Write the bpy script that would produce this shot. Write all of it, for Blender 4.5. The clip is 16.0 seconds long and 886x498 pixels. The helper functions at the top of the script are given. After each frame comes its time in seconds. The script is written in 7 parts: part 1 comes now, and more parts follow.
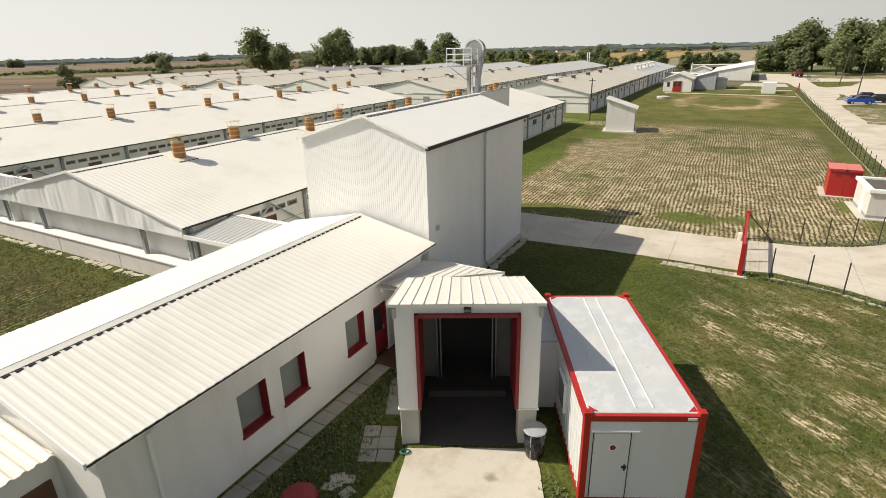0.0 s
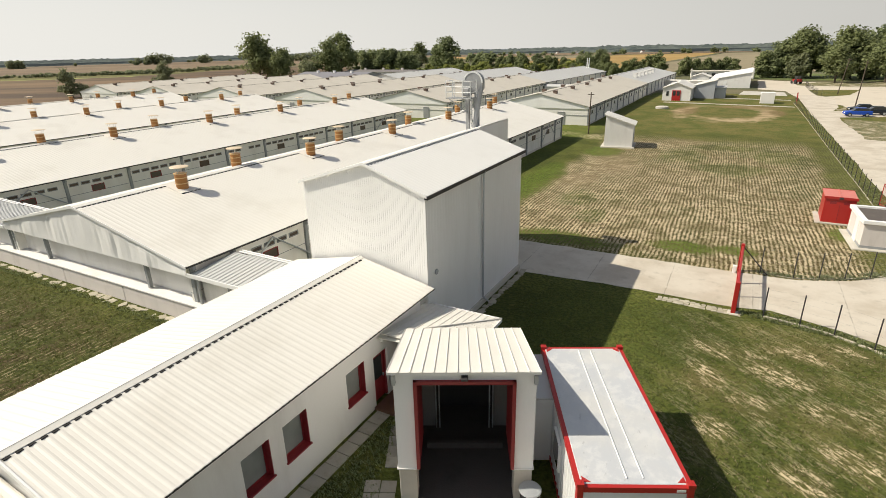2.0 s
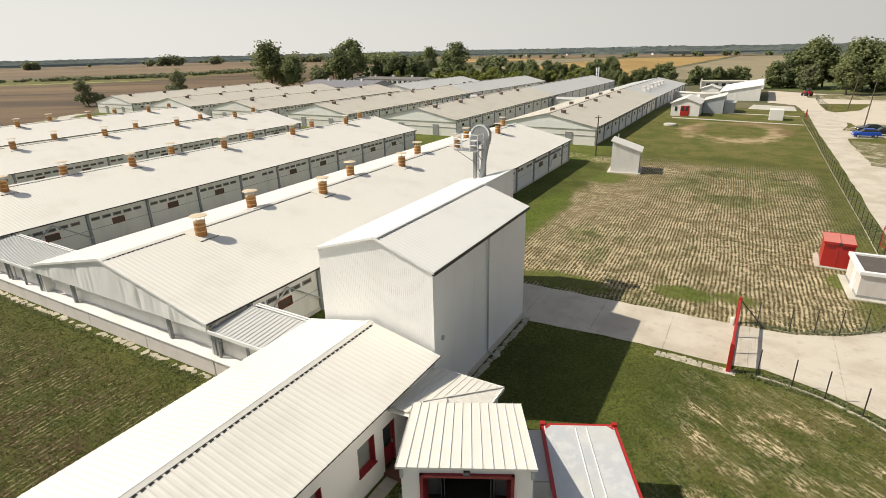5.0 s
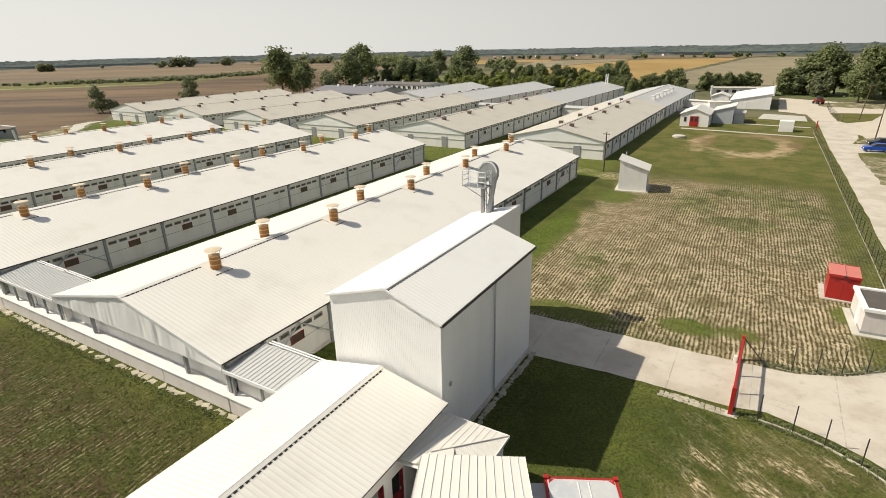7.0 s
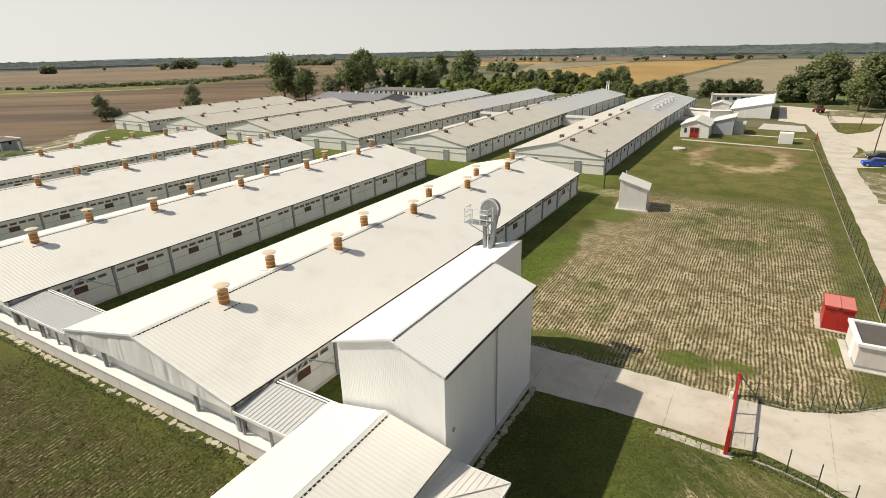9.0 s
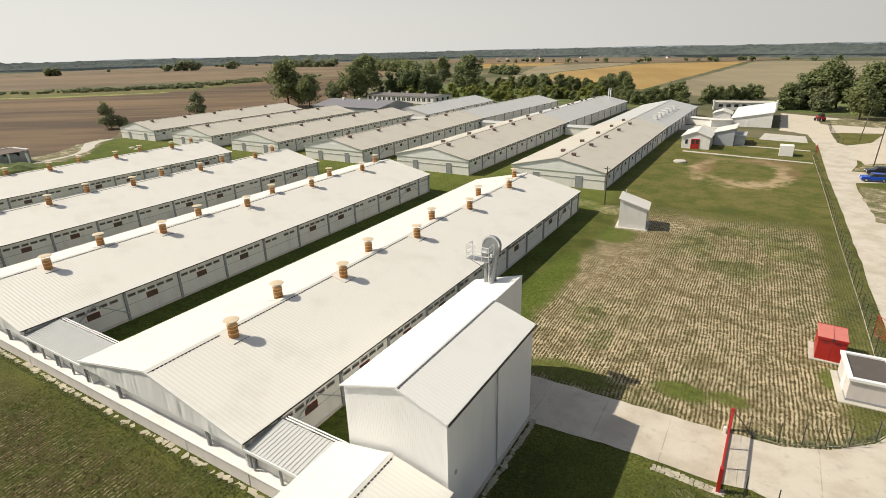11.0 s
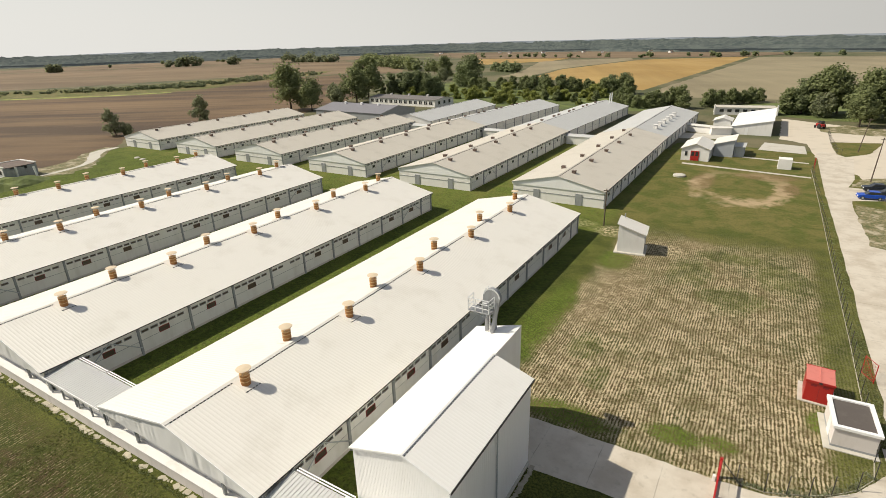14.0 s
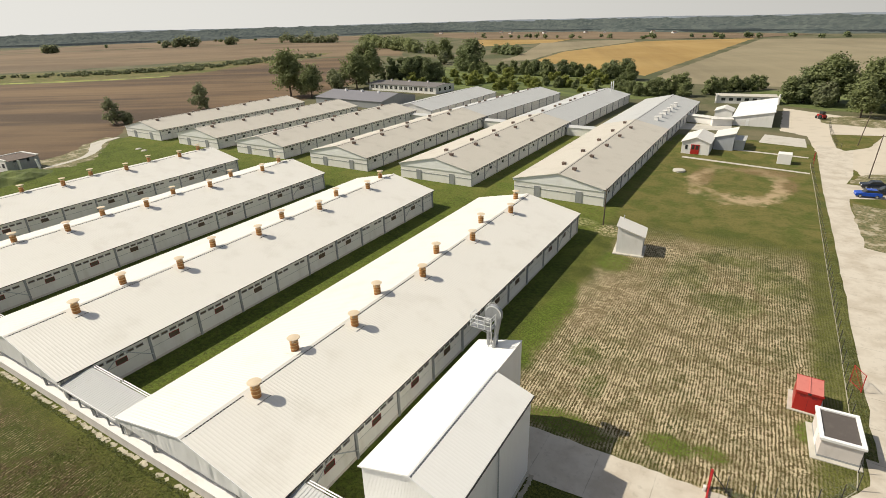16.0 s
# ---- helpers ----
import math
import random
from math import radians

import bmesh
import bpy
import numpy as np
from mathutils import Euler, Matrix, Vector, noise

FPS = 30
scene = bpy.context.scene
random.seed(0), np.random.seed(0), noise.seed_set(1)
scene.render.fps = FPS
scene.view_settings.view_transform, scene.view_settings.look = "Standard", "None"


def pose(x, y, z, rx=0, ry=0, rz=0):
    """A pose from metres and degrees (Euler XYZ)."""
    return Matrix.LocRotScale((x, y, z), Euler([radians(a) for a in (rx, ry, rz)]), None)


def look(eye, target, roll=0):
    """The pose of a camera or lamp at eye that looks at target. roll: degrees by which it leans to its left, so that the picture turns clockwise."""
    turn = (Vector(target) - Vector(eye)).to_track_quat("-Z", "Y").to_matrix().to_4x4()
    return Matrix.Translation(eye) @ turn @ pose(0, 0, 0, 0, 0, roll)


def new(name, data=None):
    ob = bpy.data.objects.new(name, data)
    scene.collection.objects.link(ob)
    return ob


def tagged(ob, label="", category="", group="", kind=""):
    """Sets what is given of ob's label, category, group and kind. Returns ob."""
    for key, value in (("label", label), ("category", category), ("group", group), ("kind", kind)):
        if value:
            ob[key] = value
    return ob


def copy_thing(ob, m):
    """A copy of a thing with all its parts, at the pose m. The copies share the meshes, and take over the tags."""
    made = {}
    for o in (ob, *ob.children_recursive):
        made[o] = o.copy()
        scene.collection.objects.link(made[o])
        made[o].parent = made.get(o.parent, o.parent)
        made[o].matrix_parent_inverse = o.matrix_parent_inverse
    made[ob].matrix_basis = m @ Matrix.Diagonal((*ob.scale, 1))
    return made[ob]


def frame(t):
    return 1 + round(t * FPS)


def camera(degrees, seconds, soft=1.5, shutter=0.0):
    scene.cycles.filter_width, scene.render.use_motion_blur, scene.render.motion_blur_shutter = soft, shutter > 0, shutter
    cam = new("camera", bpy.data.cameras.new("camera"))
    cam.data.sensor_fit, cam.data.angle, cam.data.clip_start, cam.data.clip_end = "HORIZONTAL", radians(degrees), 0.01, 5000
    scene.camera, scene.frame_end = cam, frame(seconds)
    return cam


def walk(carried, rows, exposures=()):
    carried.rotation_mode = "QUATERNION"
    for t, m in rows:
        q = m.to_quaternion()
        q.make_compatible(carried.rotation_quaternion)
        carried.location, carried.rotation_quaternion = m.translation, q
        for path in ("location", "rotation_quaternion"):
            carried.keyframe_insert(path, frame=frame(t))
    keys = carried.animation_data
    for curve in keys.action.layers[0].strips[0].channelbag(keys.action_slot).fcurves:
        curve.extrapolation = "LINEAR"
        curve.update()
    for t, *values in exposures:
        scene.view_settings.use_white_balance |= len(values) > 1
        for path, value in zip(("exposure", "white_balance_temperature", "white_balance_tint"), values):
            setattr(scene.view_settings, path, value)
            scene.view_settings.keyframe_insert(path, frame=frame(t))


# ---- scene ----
cam = camera(79.34, 16.0, soft=0.7)
PATH = [
    (0.0, 0.190, 0.070, 11.144, 29.054, -20.693, -1.418),
    (0.5, 0.188, 0.097, 11.603, 29.039, -20.688, -1.439),
    (1.0, 0.200, 0.161, 12.080, 29.049, -20.699, -1.414),
    (1.5, 0.186, 0.232, 12.571, 29.051, -20.678, -1.369),
    (2.0, 0.164, 0.324, 13.100, 29.049, -20.671, -1.350),
    (2.5, 0.185, 0.363, 13.635, 29.016, -20.675, -1.320),
    (3.0, 0.221, 0.376, 14.195, 28.995, -20.683, -1.297),
    (3.5, 0.286, 0.344, 14.776, 29.011, -20.686, -1.283),
    (4.0, 0.324, 0.294, 15.348, 29.248, -20.679, -1.256),
    (6.5, 0.367, 0.371, 18.386, 30.910, -20.728, -1.272),
    (7.0, 0.356, 0.426, 19.035, 30.980, -20.730, -1.294),
    (7.5, 0.333, 0.459, 19.704, 31.042, -20.739, -1.343),
    (8.0, 0.290, 0.457, 20.381, 31.093, -20.754, -1.408),
    (8.5, 0.246, 0.467, 21.025, 31.083, -20.741, -1.376),
    (9.0, 0.257, 0.474, 21.680, 31.114, -20.730, -1.346),
    (11.5, 0.423, 0.326, 25.329, 31.433, -20.796, -1.442),
    (12.0, 0.435, 0.349, 26.110, 31.430, -20.823, -1.452),
    (12.5, 0.410, 0.392, 26.919, 31.443, -20.885, -1.464),
    (13.0, 0.379, 0.420, 27.741, 31.488, -21.042, -1.487),
    (13.5, 0.383, 0.429, 28.555, 31.567, -21.233, -1.540),
    (14.0, 0.423, 0.411, 29.360, 31.626, -21.554, -1.568),
    (14.5, 0.445, 0.372, 30.175, 31.630, -21.892, -1.596),
    (15.0, 0.410, 0.356, 31.000, 31.663, -22.287, -1.610),
    (15.5, 0.353, 0.324, 31.789, 31.679, -22.896, -1.597),
    (16.0, 0.277, 0.266, 32.533, 31.665, -23.584, -1.527),
]
walk(cam, [(t, pose(x, y, z, 90 + pitch, 0, yaw) @ pose(0, 0, 0, 0, 0, roll)) for t, x, y, z, yaw, pitch, roll in PATH],
     exposures=[(0.0, 0.2), (4.0, 0.16), (9.0, 0.11), (16.0, 0.08)])

# ---- light ----
SUN = Vector((-0.9, -0.375, 1.0)).normalized()
SUN_UP = math.asin(SUN.z)
world = bpy.data.worlds.new("world")
scene.world = world
world.use_nodes = True
wn = world.node_tree
sky = wn.nodes.new("ShaderNodeTexSky")
sky.sky_type = "NISHITA"
sky.sun_disc = False
sky.sun_elevation = SUN_UP
sky.sun_rotation = math.atan2(SUN.x, SUN.y)
sky.air_density, sky.dust_density, sky.ozone_density = 1.0, 1.5, 1.0
soft_sky = wn.nodes.new("ShaderNodeHueSaturation")
soft_sky.inputs["Saturation"].default_value = 0.55
wn.links.new(sky.outputs[0], soft_sky.inputs["Color"])
# summer haze: the sky pales evenly towards the horizon
ray = wn.nodes.new("ShaderNodeTexCoord")
up = wn.nodes.new("ShaderNodeSeparateXYZ")
haze = wn.nodes.new("ShaderNodeMapRange")
haze.interpolation_type = "SMOOTHERSTEP"
for socket, value in zip(haze.inputs[1:5], (-0.05, 0.4, 0.97, 0.03)):
    socket.default_value = value
pale = wn.nodes.new("ShaderNodeMix")
pale.data_type = "RGBA"
side = wn.nodes.new("ShaderNodeMapRange")
for socket, value in zip(side.inputs[1:5], (-1.0, 0.5, 1.18, 0.7)):
    socket.default_value = value
glow = wn.nodes.new("ShaderNodeVectorMath")
glow.operation = "SCALE"
glow.inputs[0].default_value = (7.4, 7.25, 6.8)
wn.links.new(up.outputs[0], side.inputs[0])
wn.links.new(side.outputs[0], glow.inputs["Scale"])
wn.links.new(glow.outputs[0], pale.inputs[7])
wn.links.new(ray.outputs["Generated"], up.inputs[0])
wn.links.new(up.outputs[2], haze.inputs[0])
wn.links.new(haze.outputs[0], pale.inputs[0])
wn.links.new(soft_sky.outputs[0], pale.inputs[6])
wn.links.new(pale.outputs[2], wn.nodes["Background"].inputs[0])
wn.nodes["Background"].inputs[1].default_value = 0.09
sun = new("sun", bpy.data.lights.new("sun", "SUN"))
sun.data.energy, sun.data.angle, sun.data.color = 4.65, radians(0.6), (1.0, 0.92, 0.775)
sun.matrix_world = look(SUN * 200, (0, 0, 0))


# ---- materials ----
class Nodes:
    """Short hand for building one node material."""

    def __init__(self, name, rough=0.6, metal=0.0):
        self.m = bpy.data.materials.new(name)
        self.m.use_nodes = True
        self.t = self.m.node_tree
        self.p = self.t.nodes["Principled BSDF"]
        self.p.inputs["Roughness"].default_value = rough
        self.p.inputs["Metallic"].default_value = metal
        self.pos = self.t.nodes.new("ShaderNodeNewGeometry").outputs["Position"]

    def put(self, socket, value):
        if isinstance(value, bpy.types.NodeSocket):
            self.t.links.new(value, socket)
        elif isinstance(value, tuple):
            socket.default_value = (*value, 1.0) if len(value) == 3 and len(socket.default_value) == 4 else value
        else:
            socket.default_value = value

    def math(self, op, a, b=0.0, c=0.0):
        n = self.t.nodes.new("ShaderNodeMath")
        n.operation = op
        for i, v in enumerate((a, b, c)):
            self.put(n.inputs[i], v)
        return n.outputs[0]

    def mix(self, f, a, b, mode="MIX"):
        n = self.t.nodes.new("ShaderNodeMix")
        n.data_type, n.blend_type = "RGBA", mode
        self.put(n.inputs[0], f), self.put(n.inputs[6], a), self.put(n.inputs[7], b)
        return n.outputs[2]

    def noise(self, size, detail=4.0, rough=0.55, stretch=(1, 1, 1), warp=0.0, vector=None):
        mp = self.t.nodes.new("ShaderNodeMapping")
        mp.inputs["Scale"].default_value = [s / size for s in stretch]
        self.put(mp.inputs[0], vector or self.pos)
        n = self.t.nodes.new("ShaderNodeTexNoise")
        n.inputs["Scale"].default_value, n.inputs["Detail"].default_value = 1.0, detail
        n.inputs["Roughness"].default_value, n.inputs["Distortion"].default_value = rough, warp
        self.put(n.inputs["Vector"], mp.outputs[0])
        return n.outputs[0]

    def span(self, v, lo, hi, a=0.0, b=1.0, smooth=True):
        n = self.t.nodes.new("ShaderNodeMapRange")
        n.interpolation_type = "SMOOTHSTEP" if smooth else "LINEAR"
        for i, x in enumerate((v, lo, hi, a, b)):
            self.put(n.inputs[i], x)
        return n.outputs[0]

    def axis(self, i):
        n = self.t.nodes.new("ShaderNodeSeparateXYZ")
        self.put(n.inputs[0], self.pos)
        return n.outputs[i]

    def random(self):
        return self.t.nodes.new("ShaderNodeObjectInfo").outputs["Random"]

    def island(self):
        return self.t.nodes.new("ShaderNodeNewGeometry").outputs["Random Per Island"]

    def bump(self, height, dist, strength=1.0):
        n = self.t.nodes.new("ShaderNodeBump")
        n.inputs["Distance"].default_value, n.inputs["Strength"].default_value = dist, strength
        self.put(n.inputs["Height"], height)
        self.t.links.new(n.outputs[0], self.p.inputs["Normal"])

    def color(self, c):
        self.put(self.p.inputs["Base Color"], c)
        return self.m


def painted(name, color, rough=0.45, dirt=(0.25, 0.22, 0.17), amount=0.25, size=1.5, metal=0.0, streak=(1, 1, 0.25), grain=0.03, spec=0.5, vary=0.0):
    """Painted or coated surface with faint grime at two scales."""
    n = Nodes(name, rough, metal)
    n.p.inputs["Specular IOR Level"].default_value = spec
    big = n.span(n.noise(size, 5, 0.6, streak), 0.48, 0.78)
    fine = n.noise(0.06, 3, 0.6)
    c = n.mix(n.math("MULTIPLY", big, amount), color, dirt)
    c = n.mix(n.math("MULTIPLY", fine, 0.12), c, tuple(v * 0.6 for v in color))
    n.put(n.p.inputs["Roughness"], n.span(fine, 0.2, 0.8, rough - 0.07, rough + 0.1))
    n.bump(fine, grain * 0.1, 0.3)
    if vary:
        c = n.mix(n.math("MULTIPLY", n.random(), vary), c, tuple(v * 0.45 for v in color))
    return n.color(c)


M_ROOF = painted("cream coated roof sheet", (0.745, 0.717, 0.65), 0.48, (0.52, 0.48, 0.4), 0.3, 3.0, spec=0.5)
M_ROOF_OLD = painted("weathered beige roof sheet", (0.545, 0.505, 0.43), 0.6, (0.4, 0.365, 0.3), 0.5, 4.0)
M_ROOF_GREY = painted("grey zinc roof sheet", (0.53, 0.53, 0.51), 0.6, (0.42, 0.41, 0.39), 0.35, 4.0, 0.15)
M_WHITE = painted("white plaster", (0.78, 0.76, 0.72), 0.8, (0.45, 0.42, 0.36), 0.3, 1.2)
M_WALL = painted("white barn wall panel", (0.8, 0.78, 0.73), 0.7, (0.52, 0.48, 0.4), 0.38, 1.4)
M_SHEET = painted("white cladding sheet", (0.85, 0.845, 0.82), 0.4, (0.55, 0.53, 0.48), 0.2, 2.0)
M_WHITEROOF = painted("white coated roof sheet", (0.87, 0.85, 0.795), 0.45, (0.6, 0.57, 0.5), 0.2, 3.0, spec=0.5)
M_PLINTH = painted("pale pinkish concrete wall", (0.66, 0.61, 0.57), 0.85, (0.4, 0.36, 0.31), 0.4, 1.0)
M_GREYSTEEL = painted("grey galvanised steel", (0.46, 0.48, 0.49), 0.45, (0.3, 0.29, 0.27), 0.4, 0.6, 0.4)
M_ZINC = painted("dull zinc-plated steel", (0.33, 0.34, 0.345), 0.5, (0.22, 0.215, 0.2), 0.5, 0.4, 0.3)
M_COLUMN = painted("grey painted column", (0.3, 0.31, 0.31), 0.6, (0.18, 0.17, 0.16), 0.4, 0.5)
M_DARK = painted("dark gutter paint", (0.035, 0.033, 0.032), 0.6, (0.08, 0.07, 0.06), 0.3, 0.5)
# near black that stands for shade in rib gaps and barrel tops
M_GAP = painted("black of shaded openings", (0.012, 0.011, 0.01), 0.9, (0.03, 0.03, 0.03), 0.2, 0.5)
M_RED = painted("red painted steel", (0.4, 0.02, 0.016), 0.4, (0.3, 0.03, 0.03), 0.3, 0.5)
# paler red: the sun's reflection on the cabinet top is in the colour
M_REDPALE = painted("red paint paled for sunlight", (0.62, 0.2, 0.16), 0.45, (0.45, 0.12, 0.1), 0.4, 0.6)
M_REDWOOD = painted("dark red painted frame", (0.23, 0.014, 0.018), 0.45, (0.14, 0.02, 0.02), 0.3, 0.4)
M_BARREL = painted("orange brown barrel", (0.33, 0.14, 0.028), 0.5, (0.22, 0.09, 0.03), 0.5, 0.5)
M_BAND = painted("pale yellow band", (0.58, 0.38, 0.17), 0.5, (0.4, 0.25, 0.1), 0.3, 0.3)
M_CAP = painted("pale tan rain cap", (0.64, 0.52, 0.36), 0.5, (0.4, 0.3, 0.22), 0.4, 0.5)
M_CONTAINER = painted("pale grey container panel", (0.66, 0.67, 0.66), 0.4, (0.45, 0.44, 0.4), 0.25, 1.0)
M_CONCRETE = painted("bright concrete paving", (0.52, 0.49, 0.425), 0.85, (0.37, 0.335, 0.27), 0.8, 2.5, 0, (1, 1, 1), 0.2)
# dock inner walls: grime, plus the shade under the roof as colour
M_INNER = painted("grimy inner wall, darkened for shade", (0.2, 0.195, 0.18), 0.85, (0.07, 0.06, 0.05), 0.7, 0.8)
M_PAVER = painted("grey concrete slab", (0.36, 0.335, 0.285), 0.9, (0.17, 0.15, 0.11), 0.7, 0.5, 0, (1, 1, 1), 0.3, vary=0.35)
# dock floor and step: shade of the interior is put into this colour
M_FLOOR = painted("stained concrete floor, darkened for shade", (0.085, 0.075, 0.066), 0.85, (0.045, 0.04, 0.036), 0.6, 1.2, 0, (1, 1, 1), 0.2)
M_DIRT = painted("trodden brown earth", (0.27, 0.22, 0.155), 0.95, (0.14, 0.12, 0.06), 0.8, 2.2, 0, (1, 1, 1), 0.4)
M_OLDFELT = painted("weathered brown roofing felt", (0.15, 0.115, 0.095), 0.9, (0.24, 0.2, 0.16), 0.6, 1.5, 0, (1, 1, 1), 0.3)
M_GRAVEL = painted("pale dusty gravel yard", (0.57, 0.505, 0.405), 0.9, (0.35, 0.31, 0.24), 0.6, 5.0, 0, (1, 1, 1), 0.4)
M_ROOF_DARK = painted("dull grey shed roof", (0.17, 0.155, 0.145), 0.7, (0.12, 0.11, 0.1), 0.5, 3.0)
M_GREYWALL = painted("grey sheet cladding", (0.4, 0.42, 0.44), 0.6, (0.3, 0.3, 0.3), 0.3, 1.0)
M_ROOF_SHED = painted("grey shed roof", (0.2, 0.195, 0.21), 0.65, (0.19, 0.18, 0.18), 0.4, 3.0)
M_FELT = painted("brown grey roofing felt", (0.1, 0.085, 0.075), 0.9, (0.15, 0.13, 0.11), 0.5, 0.8)
M_BROWN = painted("brown wood door", (0.13, 0.06, 0.035), 0.6, (0.06, 0.03, 0.02), 0.4, 0.4)
M_TRUNK = painted("tree bark", (0.11, 0.085, 0.06), 0.9, (0.05, 0.04, 0.03), 0.6, 0.6, 0, (1, 1, 0.2), 0.5)
M_RUST = painted("dull brown roof", (0.16, 0.115, 0.09), 0.85, (0.12, 0.09, 0.07), 0.6, 1.5)
M_STONE = painted("pale edging stone", (0.5, 0.455, 0.35), 0.9, (0.3, 0.26, 0.19), 0.6, 0.4, 0, (1, 1, 1), 0.4, vary=0.6)
M_RUBBER = painted("black rubber", (0.02, 0.02, 0.02), 0.8, (0.04, 0.04, 0.04), 0.3, 0.3)
M_BAG = painted("black plastic bag", (0.018, 0.018, 0.02), 0.28, (0.05, 0.05, 0.05), 0.3, 0.2)
M_CARBLUE = painted("bright blue car paint", (0.02, 0.08, 0.45), 0.2, (0.02, 0.05, 0.3), 0.1, 1.0)
M_CARDARK = painted("dark grey car paint", (0.02, 0.025, 0.035), 0.2, (0.03, 0.03, 0.04), 0.1, 1.0)


def tin():
    """Container roof: dull tin with pale blotches, runs of dust and a few dark drips."""
    n = Nodes("blotched galvanised container roof", 0.45, 0.1)
    blot = n.span(n.noise(0.45, 6, 0.7, (1, 0.8, 1), 0.1), 0.46, 0.62)
    dust = n.span(n.noise(2.2, 4, 0.6), 0.38, 0.66)
    drip = n.span(n.noise(0.12, 4, 0.7, (1, 0.25, 1)), 0.62, 0.72)
    c = n.mix(n.math("MULTIPLY", blot, 0.5), (0.52, 0.535, 0.55), (0.7, 0.7, 0.68))
    c = n.mix(n.math("MULTIPLY", dust, 0.6), c, (0.6, 0.59, 0.55))
    c = n.mix(n.math("MULTIPLY", drip, 0.35), c, (0.25, 0.25, 0.25))
    n.put(n.p.inputs["Roughness"], n.span(blot, 0.0, 1.0, 0.38, 0.6))
    n.bump(n.noise(0.9, 3, 0.5), 0.012, 0.6)
    return n.color(c)


def ramp_concrete():
    """Sunlit ramp: pale concrete, hairline stains and one old oil spot."""
    n = Nodes("stained ramp concrete", 0.88)
    a, f = n.noise(1.1, 6, 0.65), n.noise(0.05, 3, 0.6)
    c = n.mix(n.span(a, 0.42, 0.66), (0.55, 0.51, 0.435), (0.44, 0.39, 0.31))
    c = n.mix(n.math("MULTIPLY", f, 0.2), c, (0.33, 0.3, 0.25))
    dx, dy = n.math("SUBTRACT", n.axis(0), -4.4), n.math("SUBTRACT", n.axis(1), 10.7)
    d = n.math("SQRT", n.math("ADD", n.math("MULTIPLY", dx, dx), n.math("MULTIPLY", dy, dy)))
    spot = n.span(n.math("ADD", d, n.math("MULTIPLY", n.math("SUBTRACT", n.noise(0.2, 4), 0.5), 0.25)), 0.05, 0.26, 0.75, 0.0)
    c = n.mix(spot, c, (0.2, 0.17, 0.11))
    n.bump(f, 0.02, 0.4)
    return n.color(c)


M_TIN = tin()
M_RAMP = ramp_concrete()


def glass(name, color, rough=0.08):
    n = Nodes(name, rough)
    n.p.inputs["Specular IOR Level"].default_value = 0.7
    return n.color(n.mix(n.noise(0.8, 2), color, tuple(c * 1.8 for c in color)))


M_GLASS = glass("dark window glass", (0.03, 0.032, 0.033))
M_GLASSGREY = glass("grey blind behind glass", (0.17, 0.18, 0.17), 0.15)
M_VENTHOLE = glass("brown louvre opening", (0.05, 0.032, 0.02), 0.5)


